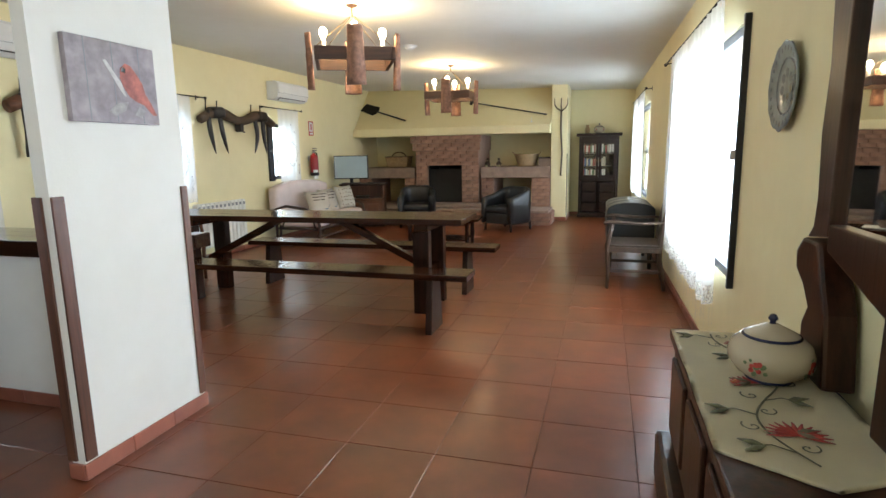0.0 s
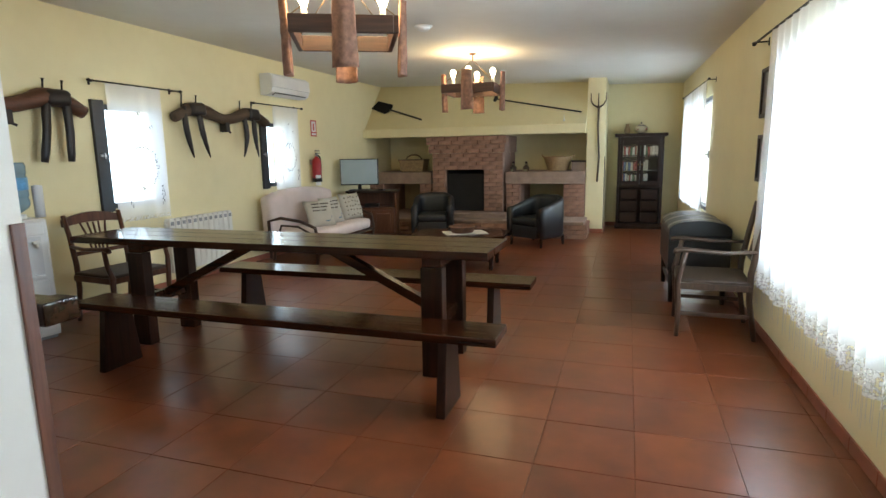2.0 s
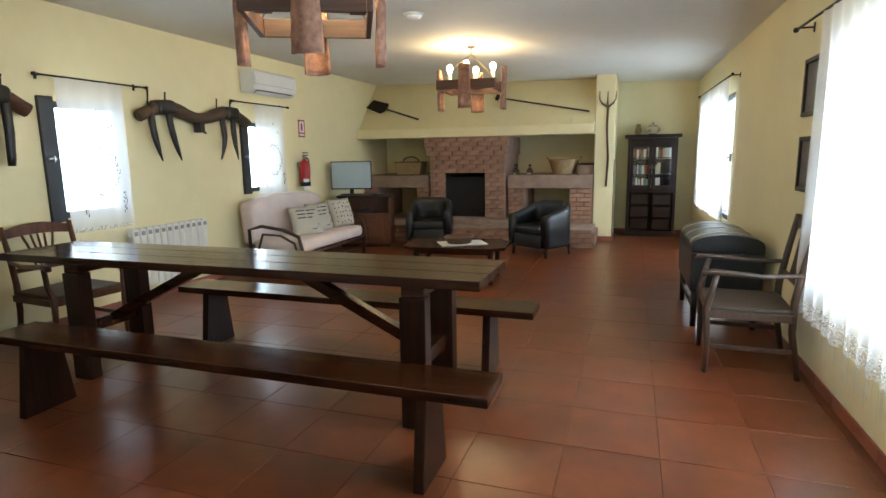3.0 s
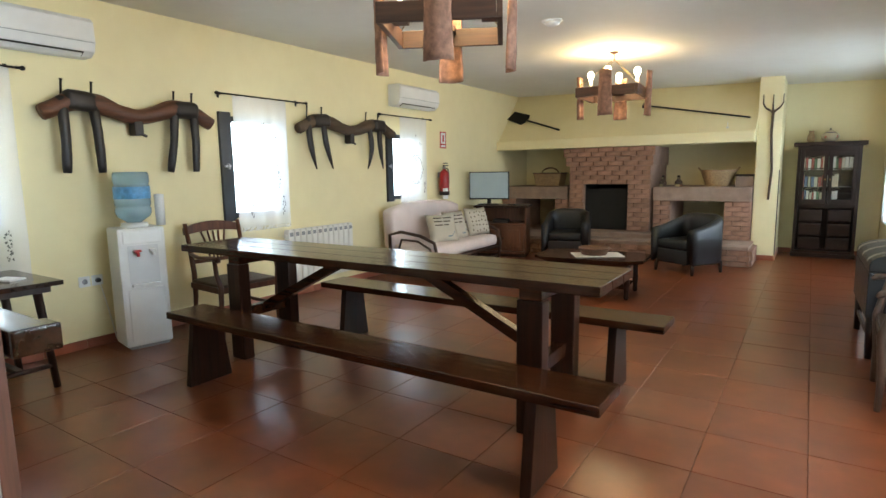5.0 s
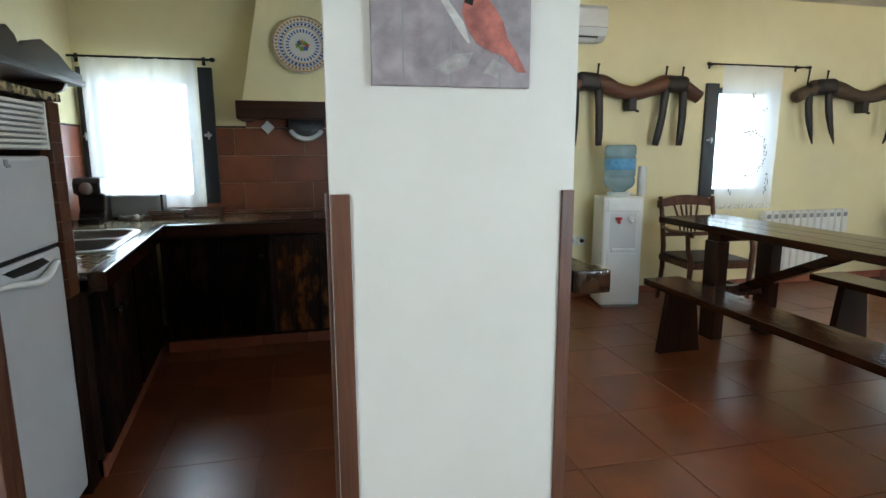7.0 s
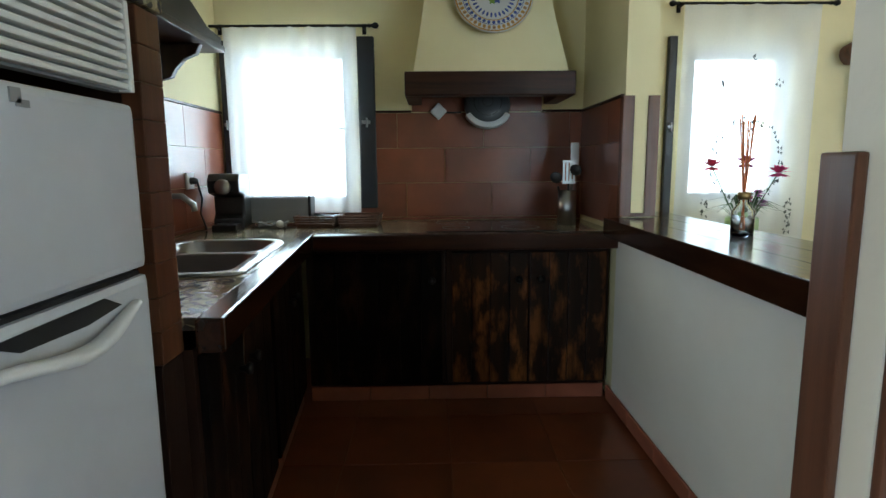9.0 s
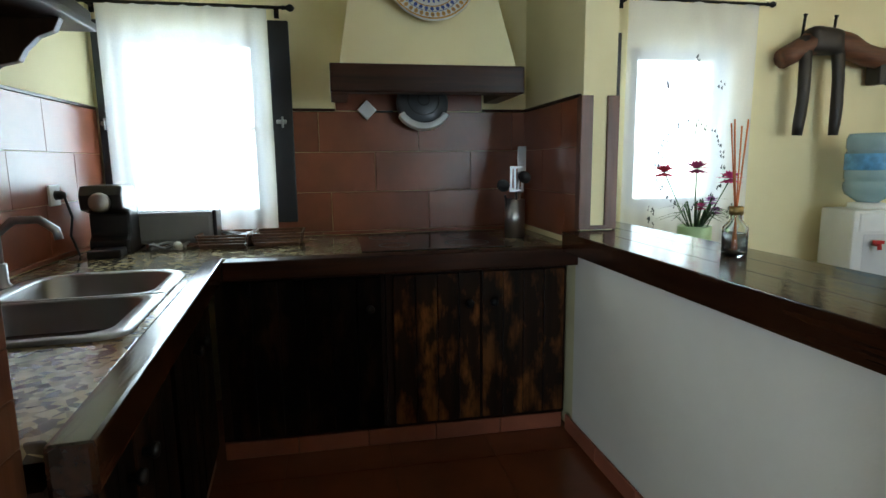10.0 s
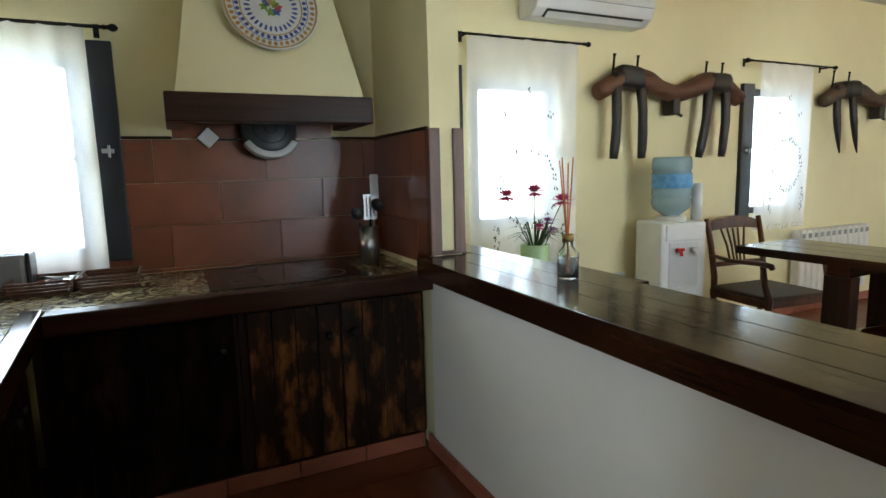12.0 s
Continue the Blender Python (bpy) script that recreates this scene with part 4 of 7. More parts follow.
out = []
for i in range(25):
    u = -1 + 2 * i / 24
    out.append((u * 0.83, 0.86 + 0.09 * (1 - abs(u) ** 3)))
back = prism([(-0.80, 0.36)] + out + [(0.80, 0.36)], 0.17, Matrix.Translation((-0.26, 0, 0)) @ Matrix.Rotation(math.pi / 2, 4, "Z"), 0.05)

part("backrest", back, M_FABRIC, sf, smooth=True)
part("seat_cushion", soft_pad(-0.28, 0.42, -0.80, 0.80, 0.27, 0.43, 0.07), M_FABRIC, sf)
for s in (-1, 1):
    part("arm_hoop", tube([(-0.3, s * 0.82, 0.05), (-0.3, s * 0.83, 0.55), (-0.1, s * 0.85, 0.60), (0.2, s * 0.85, 0.56), (0.40, s * 0.84, 0.48), (0.44, s * 0.83, 0.30), (0.40, s * 0.82, 0.0)], 0.022, 8), M_RATTAN, sf)
    part("inner_hoop", tube([(-0.2, s * 0.82, 0.28), (-0.1, s * 0.84, 0.50), (0.15, s * 0.84, 0.49), (0.33, s * 0.83, 0.40), (0.36, s * 0.82, 0.26)], 0.015, 8), M_RATTAN, sf)
    part("back_leg", tube([(-0.3, s * 0.7, 0.3), (-0.34, s * 0.7, 0.0)], 0.02, 8), M_RATTAN, sf)
part("base_frame", merge(tube([(-0.28, -0.8, 0.25), (0.41, -0.8, 0.25), (0.41, 0.8, 0.25), (-0.28, 0.8, 0.25)], 0.02, 8), tube([(0.40, -0.8, 0.12), (0.40, 0.8, 0.12)], 0.014, 8)), M_RATTAN, sf)

M_PATT = plain("patterned_cushion", (0.50, 0.46, 0.38), 0.85, vary=0.06, bumps=0.2)
M_SPOT = plain("brown_print", (0.06, 0.045, 0.035), 0.8, vary=0.3)
M_BLUEP = plain("blue_print", (0.12, 0.2, 0.26), 0.8, vary=0.4, scale=30)


def cushion(m, label, kind):
    ob = thing("cushion", label, "cushion", m)
    part("cover", pillow(0.44, 0.42, 0.15), M_PATT, ob)
    bm = bmesh.new()
    rnd = random.Random(kind)
    if kind == 1:
        for i in range(6):
            for k in range(5):
                u, v = -0.75 + 0.3 * i + rnd.uniform(-.05, .05), -0.7 + 0.34 * k + rnd.uniform(-.06, .06)
                f = max(0.0, (1 - u ** 4) * (1 - v ** 4)) ** 0.5
                c = Vector((0.075 * f + 0.004, u * 0.21, v * 0.2))
                bm.faces.new([bm.verts.new(c + Vector((0, rnd.uniform(0.01, 0.018) * math.cos(q), rnd.uniform(0.01, 0.016) * math.sin(q)))) for q in (0, 1.05, 2.1, 3.14, 4.2, 5.2)])
        tagged(part("printed_spots", bm, M_SPOT, ob, "dark printed leaf spots"), kind="stuff")
    else:
        for k, z in enumerate((0.12, 0.07, 0.02)):
            f = max(0.0, 1 - (z / 0.2) ** 4) ** 0.5
            for y0, y1 in ((-0.14, -0.02), (0.0, 0.13 - 0.03 * k)):
                bm.faces.new([bm.verts.new((0.075 * f + 0.003, y, zz)) for y, zz in ((y0, z), (y1, z), (y1, z + 0.016), (y0, z + 0.016))])
        tagged(part("printed_lines", bm, M_SPOT, ob, "dark printed lines of writing"), kind="stuff")
        bm = bmesh.new()
        bm.faces.new([bm.verts.new((0.068, 0.06 + 0.07 * math.cos(q) * (1 + 0.3 * math.sin(3 * q)), -0.09 + 0.05 * math.sin(q))) for q in [k * 0.4488 for k in range(14)]])
        part("printed_patch", bm, M_BLUEP, ob, "blue printed patch")
    return ob


cushion(pose(-4.36, 9.08, 0.62, 0, -18, -14), "cream cushion printed with dark leaf spots on the sofa", 1)
cushion(pose(-4.42, 8.58, 0.60, 0, -20, -8), "cream cushion with printed writing and a blue patch on the sofa", 2)
cushion(pose(-4.40, 8.22, 0.59, 0, -26, -30), "cream cushion with printed writing leaning on the sofa", 3)


# ---- television corner ----
tc = thing("tv_cabinet", "dark reddish wooden television cabinet with open shelf and two doors", "tv cabinet", pose(-4.40, 9.99, 0, 0, 0, 16))
part("body", merge(box(-0.40, -0.375, -0.20, 0.22, 0.05, 0.775, 0.003), box(0.375, 0.40, -0.20, 0.22, 0.05, 0.775, 0.003), box(-0.374, 0.374, 0.19, 0.215, 0.06, 0.77), box(-0.374, 0.374, -0.195, 0.19, 0.05, 0.085), box(-0.374, 0.374, -0.195, 0.19, 0.50, 0.53)), M_TVW, tc)
part("top", box(-0.43, 0.43, -0.23, 0.23, 0.775, 0.81, 0.008), M_DARKW_X, tc)
part("plinth", box(-0.385, 0.385, -0.18, 0.20, 0.0, 0.05), M_DARKW_X, tc)
for s in (-1, 1):
    dr = part("door", box(s * 0.19 - 0.18, s * 0.19 + 0.18, -0.215, -0.197, 0.095, 0.49, 0.004), M_TVW, tc)
    part("raised_panel", box(s * 0.19 - 0.12, s * 0.19 + 0.12, -0.228, -0.214, 0.15, 0.435, 0.01), M_TVW, dr)
    part("knob", lathe([(0, 0), (0.008, 0), (0.008, 0.012), (0.014, 0.02), (0, 0.028)], 10, Matrix.Translation((s * 0.04, -0.214, 0.30)) @ Matrix.Rotation(math.pi / 2, 4, "X")), M_IRON, dr)
solid("set_top_box", box(-0.12, 0.12, -0.08, 0.08, 0, 0.05, 0.006), M_BLACKP, "small black set-top box on the open cabinet shelf", "set-top box", pose(-4.42, 9.96, 0.53, 0, 0, 16))

tv = thing("television", "flat television on the cabinet, window reflection in its screen colour", "television", pose(-4.62, 9.93, 0.81, 0, 0, 16))
part("bezel", box(-0.325, 0.325, -0.012, 0.03, 0.085, 0.525, 0.008), M_BLACKP, tv)
# pale blue base colour stands in for windows mirrored in the dark screen
M_SCREEN = plain("reflection_tinted_screen", (0.42, 0.52, 0.57), 0.12, vary=0.06, scale=2.0, bumps=0.0)
part("screen", box(-0.308, 0.308, -0.0135, -0.0115, 0.105, 0.510), M_SCREEN, tv, "glossy screen with the window's pale blue reflection in its colour")
part("stand", merge(box(-0.03, 0.03, -0.005, 0.02, 0.015, 0.1, 0.003), box(-0.17, 0.17, -0.09, 0.10, 0.0, 0.015, 0.006)), M_BLACKP, tv)
solid("remote_control", box(-0.02, 0.02, -0.08, 0.08, 0, 0.018, 0.005), M_BLACKP, "black remote control lying on the television cabinet", "remote control", pose(-4.22, 9.93, 0.812, 0, 0, 60))


def tub_chair(m, label):
    """Local -y is the front: one padded shell bent round the seat, arms falling gently to the front."""
    ob = thing("tub_armchair", label, "armchair", m, "black tub armchairs")
    half, back, front, rad, th = 0.335, 0.33, -0.33, 0.20, 0.10
    path = [(-half, front + (back - rad - front) * k / 5) for k in range(5)]
    path += [(-half + rad - rad * math.cos(a), back - rad + rad * math.sin(a)) for a in [math.pi / 2 * k / 7 for k in range(8)]]
    path += [(half - rad + rad * math.sin(a), back - rad + rad * math.cos(a)) for a in [math.pi / 2 * k / 7 for k in range(8)]]
    path += [(half, front + (back - rad - front) * k / 5) for k in range(4, -1, -1)]
    bm = bmesh.new()
    rows = []
    for i, (x, y) in enumerate(path):
        p, q = path[max(i - 1, 0)], path[min(i + 1, len(path) - 1)]
        d = Vector((q[0] - p[0], q[1] - p[1])).normalized()
        nx, ny = d.y, -d.x
        v = (y - front) / (back - front)
        top = 0.585 + 0.165 * v ** 1.3
        row = []
        for inn, z in ((0.012, 0.13), (0.0, 0.16), (-0.004, top - 0.06), (0.012, top - 0.018), (th * 0.5, top), (th - 0.012, top - 0.018), (th, top - 0.07), (th - 0.008, 0.28)):
            row.append(bm.verts.new((x + nx * inn, y + ny * inn, z)))
        rows.append(row)
    for a, b in zip(rows, rows[1:]):
        for k in range(8):
            bm.faces.new((a[k], b[k], b[(k + 1) % 8], a[(k + 1) % 8]))
    bm.faces.new(rows[0]), bm.faces.new(rows[-1][::-1])
    bmesh.ops.recalc_face_normals(bm, faces=bm.faces[:])
    part("tub_back", bm, M_LEATHER, ob, smooth=True)
    part("seat_cushion", soft_pad(-0.235, 0.235, -0.335, 0.225, 0.31, 0.435, 0.04), M_LEATHER, ob)
    part("front_panel", soft_pad(-0.24, 0.24, -0.32, 0.20, 0.13, 0.312, 0.015), M_LEATHER, ob)
    for x in (-0.28, 0.28):
        for y in (-0.27, 0.25):
            part("leg", tube([(x, y, 0.15), (x * 1.03, y * 1.03, 0.0)], [0.026, 0.019], 8), M_DARKW, ob)
    return ob


tub_chair(pose(-1.60, 9.86, 0, 0, 0, -30), "black leather tub armchair beside the hearth")
tub_chair(pose(-3.36, 10.08, 0, 0, 0, 14), "black leather tub armchair in front of the fireplace")

ct = thing("coffee_table", "low dark wooden coffee table with clipped corners", "coffee table", pose(-2.28, 8.00, 0, 0, 0, 4))
W2, D2 = 0.58, 0.36
octo = [(-W2 + .14, -D2), (W2 - .14, -D2), (W2, -D2 + .12), (W2, D2 - .12), (W2 - .14, D2), (-W2 + .14, D2), (-W2, D2 - .12), (-W2, -D2 + .12)]
part("tabletop", prism(octo, 0.035, Matrix.Translation((0, 0, 0.42)) @ Matrix.Rotation(math.pi / 2, 4, "X") @ Matrix.Scale(-1, 4, (0, 1, 0)) , 0.006), M_TABLE, ct)
part("apron", box(-0.44, 0.44, -0.26, 0.26, 0.33, 0.384, 0.004), M_TABLE, ct)
for x in (-0.42, 0.42):
    for y in (-0.24, 0.24):
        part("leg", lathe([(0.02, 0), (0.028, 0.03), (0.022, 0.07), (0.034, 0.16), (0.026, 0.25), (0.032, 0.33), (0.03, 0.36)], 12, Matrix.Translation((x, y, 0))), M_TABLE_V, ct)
part("shelf", box(-0.40, 0.40, -0.22, 0.22, 0.10, 0.125, 0.004), M_TABLE, ct)
M_LINEN = plain("white_linen", (0.66, 0.65, 0.60), 0.9, vary=0.06, bumps=0.4, fine=300)
solid("table_mat", wobble(box(-0.26, 0.26, -0.17, 0.17, 0, 0.006, 0.002), 0.002, 8), M_LINEN, "white embroidered linen mat on the coffee table", "table mat", pose(-2.22, 7.98, 0.4215, 0, 0, 30))


def basket(m, label, r0, r1, h, mat, handles=False, name="wicker_basket"):
    ob = thing(name, label, "basket", m)
    prof = [(0.0, 0.0), (r0, 0.0)]
    rows = 9
    for k in range(rows + 1):
        v = k / rows
        prof.append((r0 + (r1 - r0) * v + (0.005 if k % 2 else 0.0), h * v))
    prof += [(r1 - 0.012, h), (r0 - 0.01, 0.02), (0, 0.02)]
    part("body", lathe(prof, 28), mat, ob)
    part("rim", tube([(r1 * math.cos(a), r1 * math.sin(a), h) for a in [2 * math.pi * k / 28 for k in range(29)]], 0.011, 8), mat, ob)
    if handles:
        for s in (-1, 1):
            part("handle", tube([(s * r1, -0.05, h), (s * (r1 + 0.03), -0.035, h + 0.04), (s * (r1 + 0.035), 0.035, h + 0.04), (s * r1, 0.05, h)], 0.009, 6), mat, ob)
    return ob


M_WICK = plain("brown_wicker", (0.11, 0.05, 0.025), 0.6, vary=0.4, scale=60, bumps=0.6, fine=90)
M_STRAW = plain("pale_straw", (0.30, 0.20, 0.10), 0.7, vary=0.3, scale=50, bumps=0.6, fine=90)
basket(pose(-2.25, 7.97, 0.428), "low brown wicker bowl basket on the linen mat", 0.13, 0.16, 0.07, M_WICK)


# ---- chandeliers of old roof tiles ----
M_RTILE = plain("old_roof_tile", (0.25, 0.13, 0.085), 0.85, vary=0.45, scale=22, bumps=0.5, fine=80)
M_CHW = wood("chandelier_wood", (0.03, 0.013, 0.008), (0.11, 0.05, 0.028), 0.45, 0, 1.5, 0.3)
M_BULB = glow("lit_bulb", (1.0, 0.78, 0.46), 26.0)
M_BRASS = plain("old_brass", (0.35, 0.24, 0.10), 0.4, 1.0, vary=0.2)


def chandelier(x, y, turn, z, watts):
    ob = thing("chandelier", "square wooden chandelier hung with old clay roof tiles, lit", "chandelier", pose(x, y, z, 0, 0, turn), "chandeliers")
    a = 0.33
    for k in range(4):
        r = Matrix.Rotation(k * math.pi / 2, 4, "Z")
        part("frame_board", box(-a, a - 0.032, -a, -a + 0.03, 0, 0.105, 0.004, m=r), M_CHW, ob)
        bm = bmesh.new()
        rows = []
        for i in range(11):
            v = i / 10
            rad = 0.085 - 0.018 * v
            rows.append([bm.verts.new((rr * math.sin(q), -a - 0.035 + 0.055 - rr * math.cos(q), -0.19 + 0.47 * v)) for rr in (rad, rad - 0.014) for q in ([-1.25 + 0.25 * j for j in range(11)] if rr == rad else [1.25 - 0.25 * j for j in range(11)])])
        for p, q in zip(rows, rows[1:]):
            for j in range(22):
                bm.faces.new((p[j], p[(j + 1) % 22], q[(j + 1) % 22], q[j]))
        bm.faces.new(rows[0][::-1]), bm.faces.new(rows[-1])
        bmesh.ops.recalc_face_normals(bm, faces=bm.faces[:])
        wobble(bm, 0.005, 16, k + x)
        bmesh.ops.transform(bm, matrix=r @ Matrix.Translation((0.0, -0.022, 0)) @ Matrix.Rotation(0.05, 4, "X"), verts=bm.verts[:])
        part("roof_tile", bm, M_RTILE, ob, "weathered curved clay roof tile", smooth=True)
        lh = part("lamp_holder", lathe([(0, 0.105), (0.022, 0.105), (0.02, 0.20), (0, 0.205)], 14, r @ Matrix.Translation((0, -a + 0.075, 0))), M_PLASTIC, ob)
        part("holder_base", box(-0.04, 0.04, -a + 0.03, -a + 0.12, 0.07, 0.105, 0.003, m=r), M_CHW, ob)
        bu = part("bulb", lathe([(0, 0.20), (0.014, 0.205), (0.02, 0.225), (0.036, 0.26), (0.036, 0.285), (0.022, 0.31), (0, 0.318)], 16, r @ Matrix.Translation((0, -a + 0.075, 0))), M_BULB, lh, "lit warm bulb")
        bu.visible_shadow = False
        p = ob.matrix_world @ r @ Vector((0, -a + 0.075, 0.29))
        bulb_light(p.x, p.y, p.z, watts)
    top = ZC - z
    for sx in (-1, 1):
        for sy in (-1, 1):
            part("chain", tube([(sx * (a - 0.02), sy * (a - 0.02), 0.105), (sx * 0.02, sy * 0.02, top - 0.10)], 0.0035, 5), M_BRASS, ob)
    part("hook", tube([(0, 0, top - 0.10), (0, 0, top - 0.006)], 0.006, 6), M_BRASS, ob)
    part("rose", lathe([(0, top - 0.03), (0.045, top - 0.012), (0.05, top - 0.002), (0, top - 0.002)], 16), M_CHW, ob)
    return ob


BULB = 10.5
chandelier(-2.12, 4.82, 27, 2.13, BULB)
chandelier(-2.22, 8.42, 3, 2.13, BULB)
sd = thing("smoke_detector", "white round emergency light fitting on the ceiling", "smoke detector", pose(-2.27, 6.76, ZC))
part("base", lathe([(0, -0.012), (0.085, -0.012), (0.09, -0.004), (0.09, -0.001), (0, -0.001)], 24), M_PLASTIC, sd)
part("cover", lathe([(0, -0.05), (0.03, -0.048), (0.06, -0.035), (0.07, -0.012), (0, -0.012)], 24), M_PLASTIC, sd)


# ---- fireplace ----
def cut_brick(w, d, h):
    bm = box(-w / 2, w / 2, -d / 2, d / 2, -h / 2, h / 2, 0.004, 1)
    me = bpy.data.meshes.new("brick")
    bm.to_mesh(me)
    bm.free()
    me.materials.append(M_BRICK)
    return me


brick_meshes = {}


def bricks(parent, x0, x1, yf, z0, z1, bw=0.24, bh=0.066, joint=0.008, hole=None, seed=0):
    """Courses of bricks proud of a mortar face at yf; hole is an opening (x0, x1, z0, z1)."""
    rnd = random.Random(seed)
    n = max(1, round((z1 - z0) / (bh + joint)))
    step = (z1 - z0) / n
    for r in range(n):
        zc = z0 + (r + 0.5) * step
        x = x0 - (bw / 2 if r % 2 else 0)
        while x < x1 - 0.01:
            a, b = max(x, x0) + joint / 2, min(x + bw, x1) - joint / 2
            spans = [(a, b)]
            if hole and hole[2] - 0.01 < zc < hole[3] + 0.005:
                spans = [(a, min(b, hole[0])), (max(a, hole[1]), b)]
            for a2, b2 in spans:
                if b2 - a2 > 0.03:
                    key = (round(b2 - a2, 2), round(step - joint, 3))
                    if key not in brick_meshes:
                        brick_meshes[key] = cut_brick(key[0], 0.06, key[1])
                    o = new("brick", brick_meshes[key])
                    o.parent = parent
                    o.location = ((a2 + b2) / 2, yf + 0.0265 + rnd.uniform(-0.002, 0.002), zc)
                    o.rotation_euler = (0, rnd.uniform(-0.01, 0.01), rnd.uniform(-0.012, 0.012))
            x += bw


fp = thing("fireplace", "open brick fireplace with a corbelled brick head and stone hearth", "fireplace")
FX0, FX1, OX0, OX1, OZ0, OZ1, FY = -3.74, -2.42, -3.49, -2.76, 0.36, 1.115, 11.2
part("mortar_core", merge(box(FX0, OX0, FY, YB - 0.01, 0.0, 1.40), box(OX1, FX1, FY, YB - 0.01, 0.0, 1.40), box(OX0, OX1, FY, YB - 0.01, OZ1, 1.40), box(OX0, OX1, FY, YB - 0.01, 0.0, OZ0 - 0.01)), M_MORTAR, fp)
part("firebox_back", box(OX0, OX1, YB - 0.35, YB - 0.30, OZ0, OZ1), M_SOOT, fp)
part("firebox_lining", merge(box(OX0, OX0 + 0.02, FY + 0.05, YB - 0.35, OZ0, OZ1 - 0.02), box(OX1 - 0.02, OX1, FY + 0.05, YB - 0.35, OZ0, OZ1 - 0.02), box(OX0, OX1, FY + 0.05, YB - 0.35, OZ1 - 0.02, OZ1), box(OX0, OX1, FY + 0.05, YB - 0.35, OZ0 - 0.01, OZ0 + 0.01)), M_SOOT, fp)
part("fire_screen", box(OX0 + 0.02, OX1 - 0.02, FY + 0.055, FY + 0.06, OZ0 + 0.012, OZ1 - 0.09), M_SOOT, fp, "black iron fire screen")
part("corbel_core", box(FX0 - 0.03, FX1 + 0.03, FY - 0.05, YB - 0.01, 1.401, 1.698), M_MORTAR, fp)
part("hearth_stone", box(FX0 - 0.12, FX1 + 0.12, FY - 0.34, FY + 0.02, 0.276, 0.345, 0.012), M_STONE, fp, "pale stone hearth slab")
bricks(fp, FX0, FX1, FY - 0.052, 0.36, 1.395, hole=(OX0, OX1, OZ0, OZ1), seed=1)
bricks(fp, FX0 - 0.05, FX1 + 0.05, FY - 0.105, 1.40, 1.545, seed=2)
bricks(fp, FX0 - 0.08, FX1 + 0.08, FY - 0.135, 1.55, 1.695, seed=3)

hearth = thing("hearth_platform", "raised brick hearth platform with stone edge", "hearth")
part("platform_core", box(XL + 0.004, -0.95, 10.50, YB - 0.005, 0.0, 0.225), M_MORTAR, hearth)
rnd = random.Random(5)
x = XL + 0.006
while x < -0.96:
    w = min(rnd.uniform(0.40, 0.48), -0.935 - x)
    part("edge_stone", box(x + 0.003, x + w - 0.003, 10.47, 10.90, 0.228, 0.276, 0.008), M_STONE, hearth)
    part("floor_slab", box(x + 0.003, x + w - 0.003, 10.906, YB - 0.01, 0.228, 0.272, 0.006), M_STONE, hearth)
    x += w
bricks(hearth, XL + 0.006, -0.935, 10.455, 0.0, 0.225, seed=8)
x = 10.50
while x < 11.24:
    for zc in (0.037, 0.111, 0.186):
        o = new("brick", brick_meshes.setdefault((0.23, 0.063), cut_brick(0.23, 0.06, 0.063)))
        o.parent, o.location, o.rotation_euler = hearth, (-0.945, min(x + 0.12 + (0.12 if zc == 0.111 else 0), 11.15), zc), (0, 0, math.pi / 2)
    x += 0.245


def ledge(x0, x1, pier0, pier1, label, seed):
    """Stone shelf on brick piers with a recess below."""
    ob = thing("stone_ledge", label, "ledge", None, "ledges beside the fireplace")
    z0, z1 = 0.276, 0.845
    part("slab", wobble(box(x0 + 0.004, x1 - 0.004, FY - 0.02, YB - 0.006, z1, 1.06, 0.014), 0.003, 6, seed), M_STONE, ob, "thick rough stone shelf slab")
    for k, (a, b) in enumerate((pier0, pier1)):
        if b - a > 0.02:
            part("pier_core", box(a, b, FY + 0.06, YB - 0.008, z0, z1 - 0.002), M_MORTAR, ob)
            bricks(ob, a, b, FY + 0.008, z0, z1 - 0.004, seed=seed + k)
    return ob


ledge(FX1 + 0.035, -1.004, (FX1 + 0.04, FX1 + 0.30), (-1.37, -1.008), "thick stone ledge on brick piers beside the fireplace", 11)
ledge(XL + 0.01, FX0 - 0.035, (XL + 0.015, XL + 0.30), (-4.02, FX0 - 0.04), "thick stone ledge on brick piers near the television", 13)
basket(pose(-1.50, 11.50, 1.062), "round pale straw basket with side handles on the stone ledge", 0.17, 0.25, 0.24, M_STRAW, True)
wb = thing("log_basket", "rectangular woven basket with an arched handle on the stone ledge", "basket", pose(-4.25, 11.55, 1.062))
part("body", wobble(prism([(-0.22, 0), (0.22, 0), (0.26, 0.22), (-0.26, 0.22)], 0.30, Matrix.Translation((0, -0.15, 0)), 0.015), 0.004, 20), M_STRAW, wb)
part("rim", box(-0.27, 0.27, -0.165, 0.165, 0.215, 0.235, 0.008), M_WICK, wb)
part("handle", tube([(0.0 + 0.16 * math.cos(a), 0, 0.22 + 0.10 * math.sin(a)) for a in [math.pi * k / 10 for k in range(11)]], 0.012, 8), M_WICK, wb)
M_JAR = glass("pale_jar_glass", (0.85, 0.92, 0.90), 0.05)
for x in (-2.27, -2.04):
    j = thing("oil_cruet", "small glass oil cruet with dark stopper on the ledge", "cruet", pose(x, 11.35, 1.062), "cruets on the ledge")
    part("jar", lathe([(0, 0), (0.05, 0), (0.055, 0.02), (0.055, 0.07), (0.025, 0.105), (0.022, 0.13), (0.028, 0.14), (0, 0.14)], 16), M_JAR, j)
    part("stopper", lathe([(0, 0.14), (0.02, 0.14), (0.024, 0.165), (0, 0.175)], 12), M_DARKW, j)
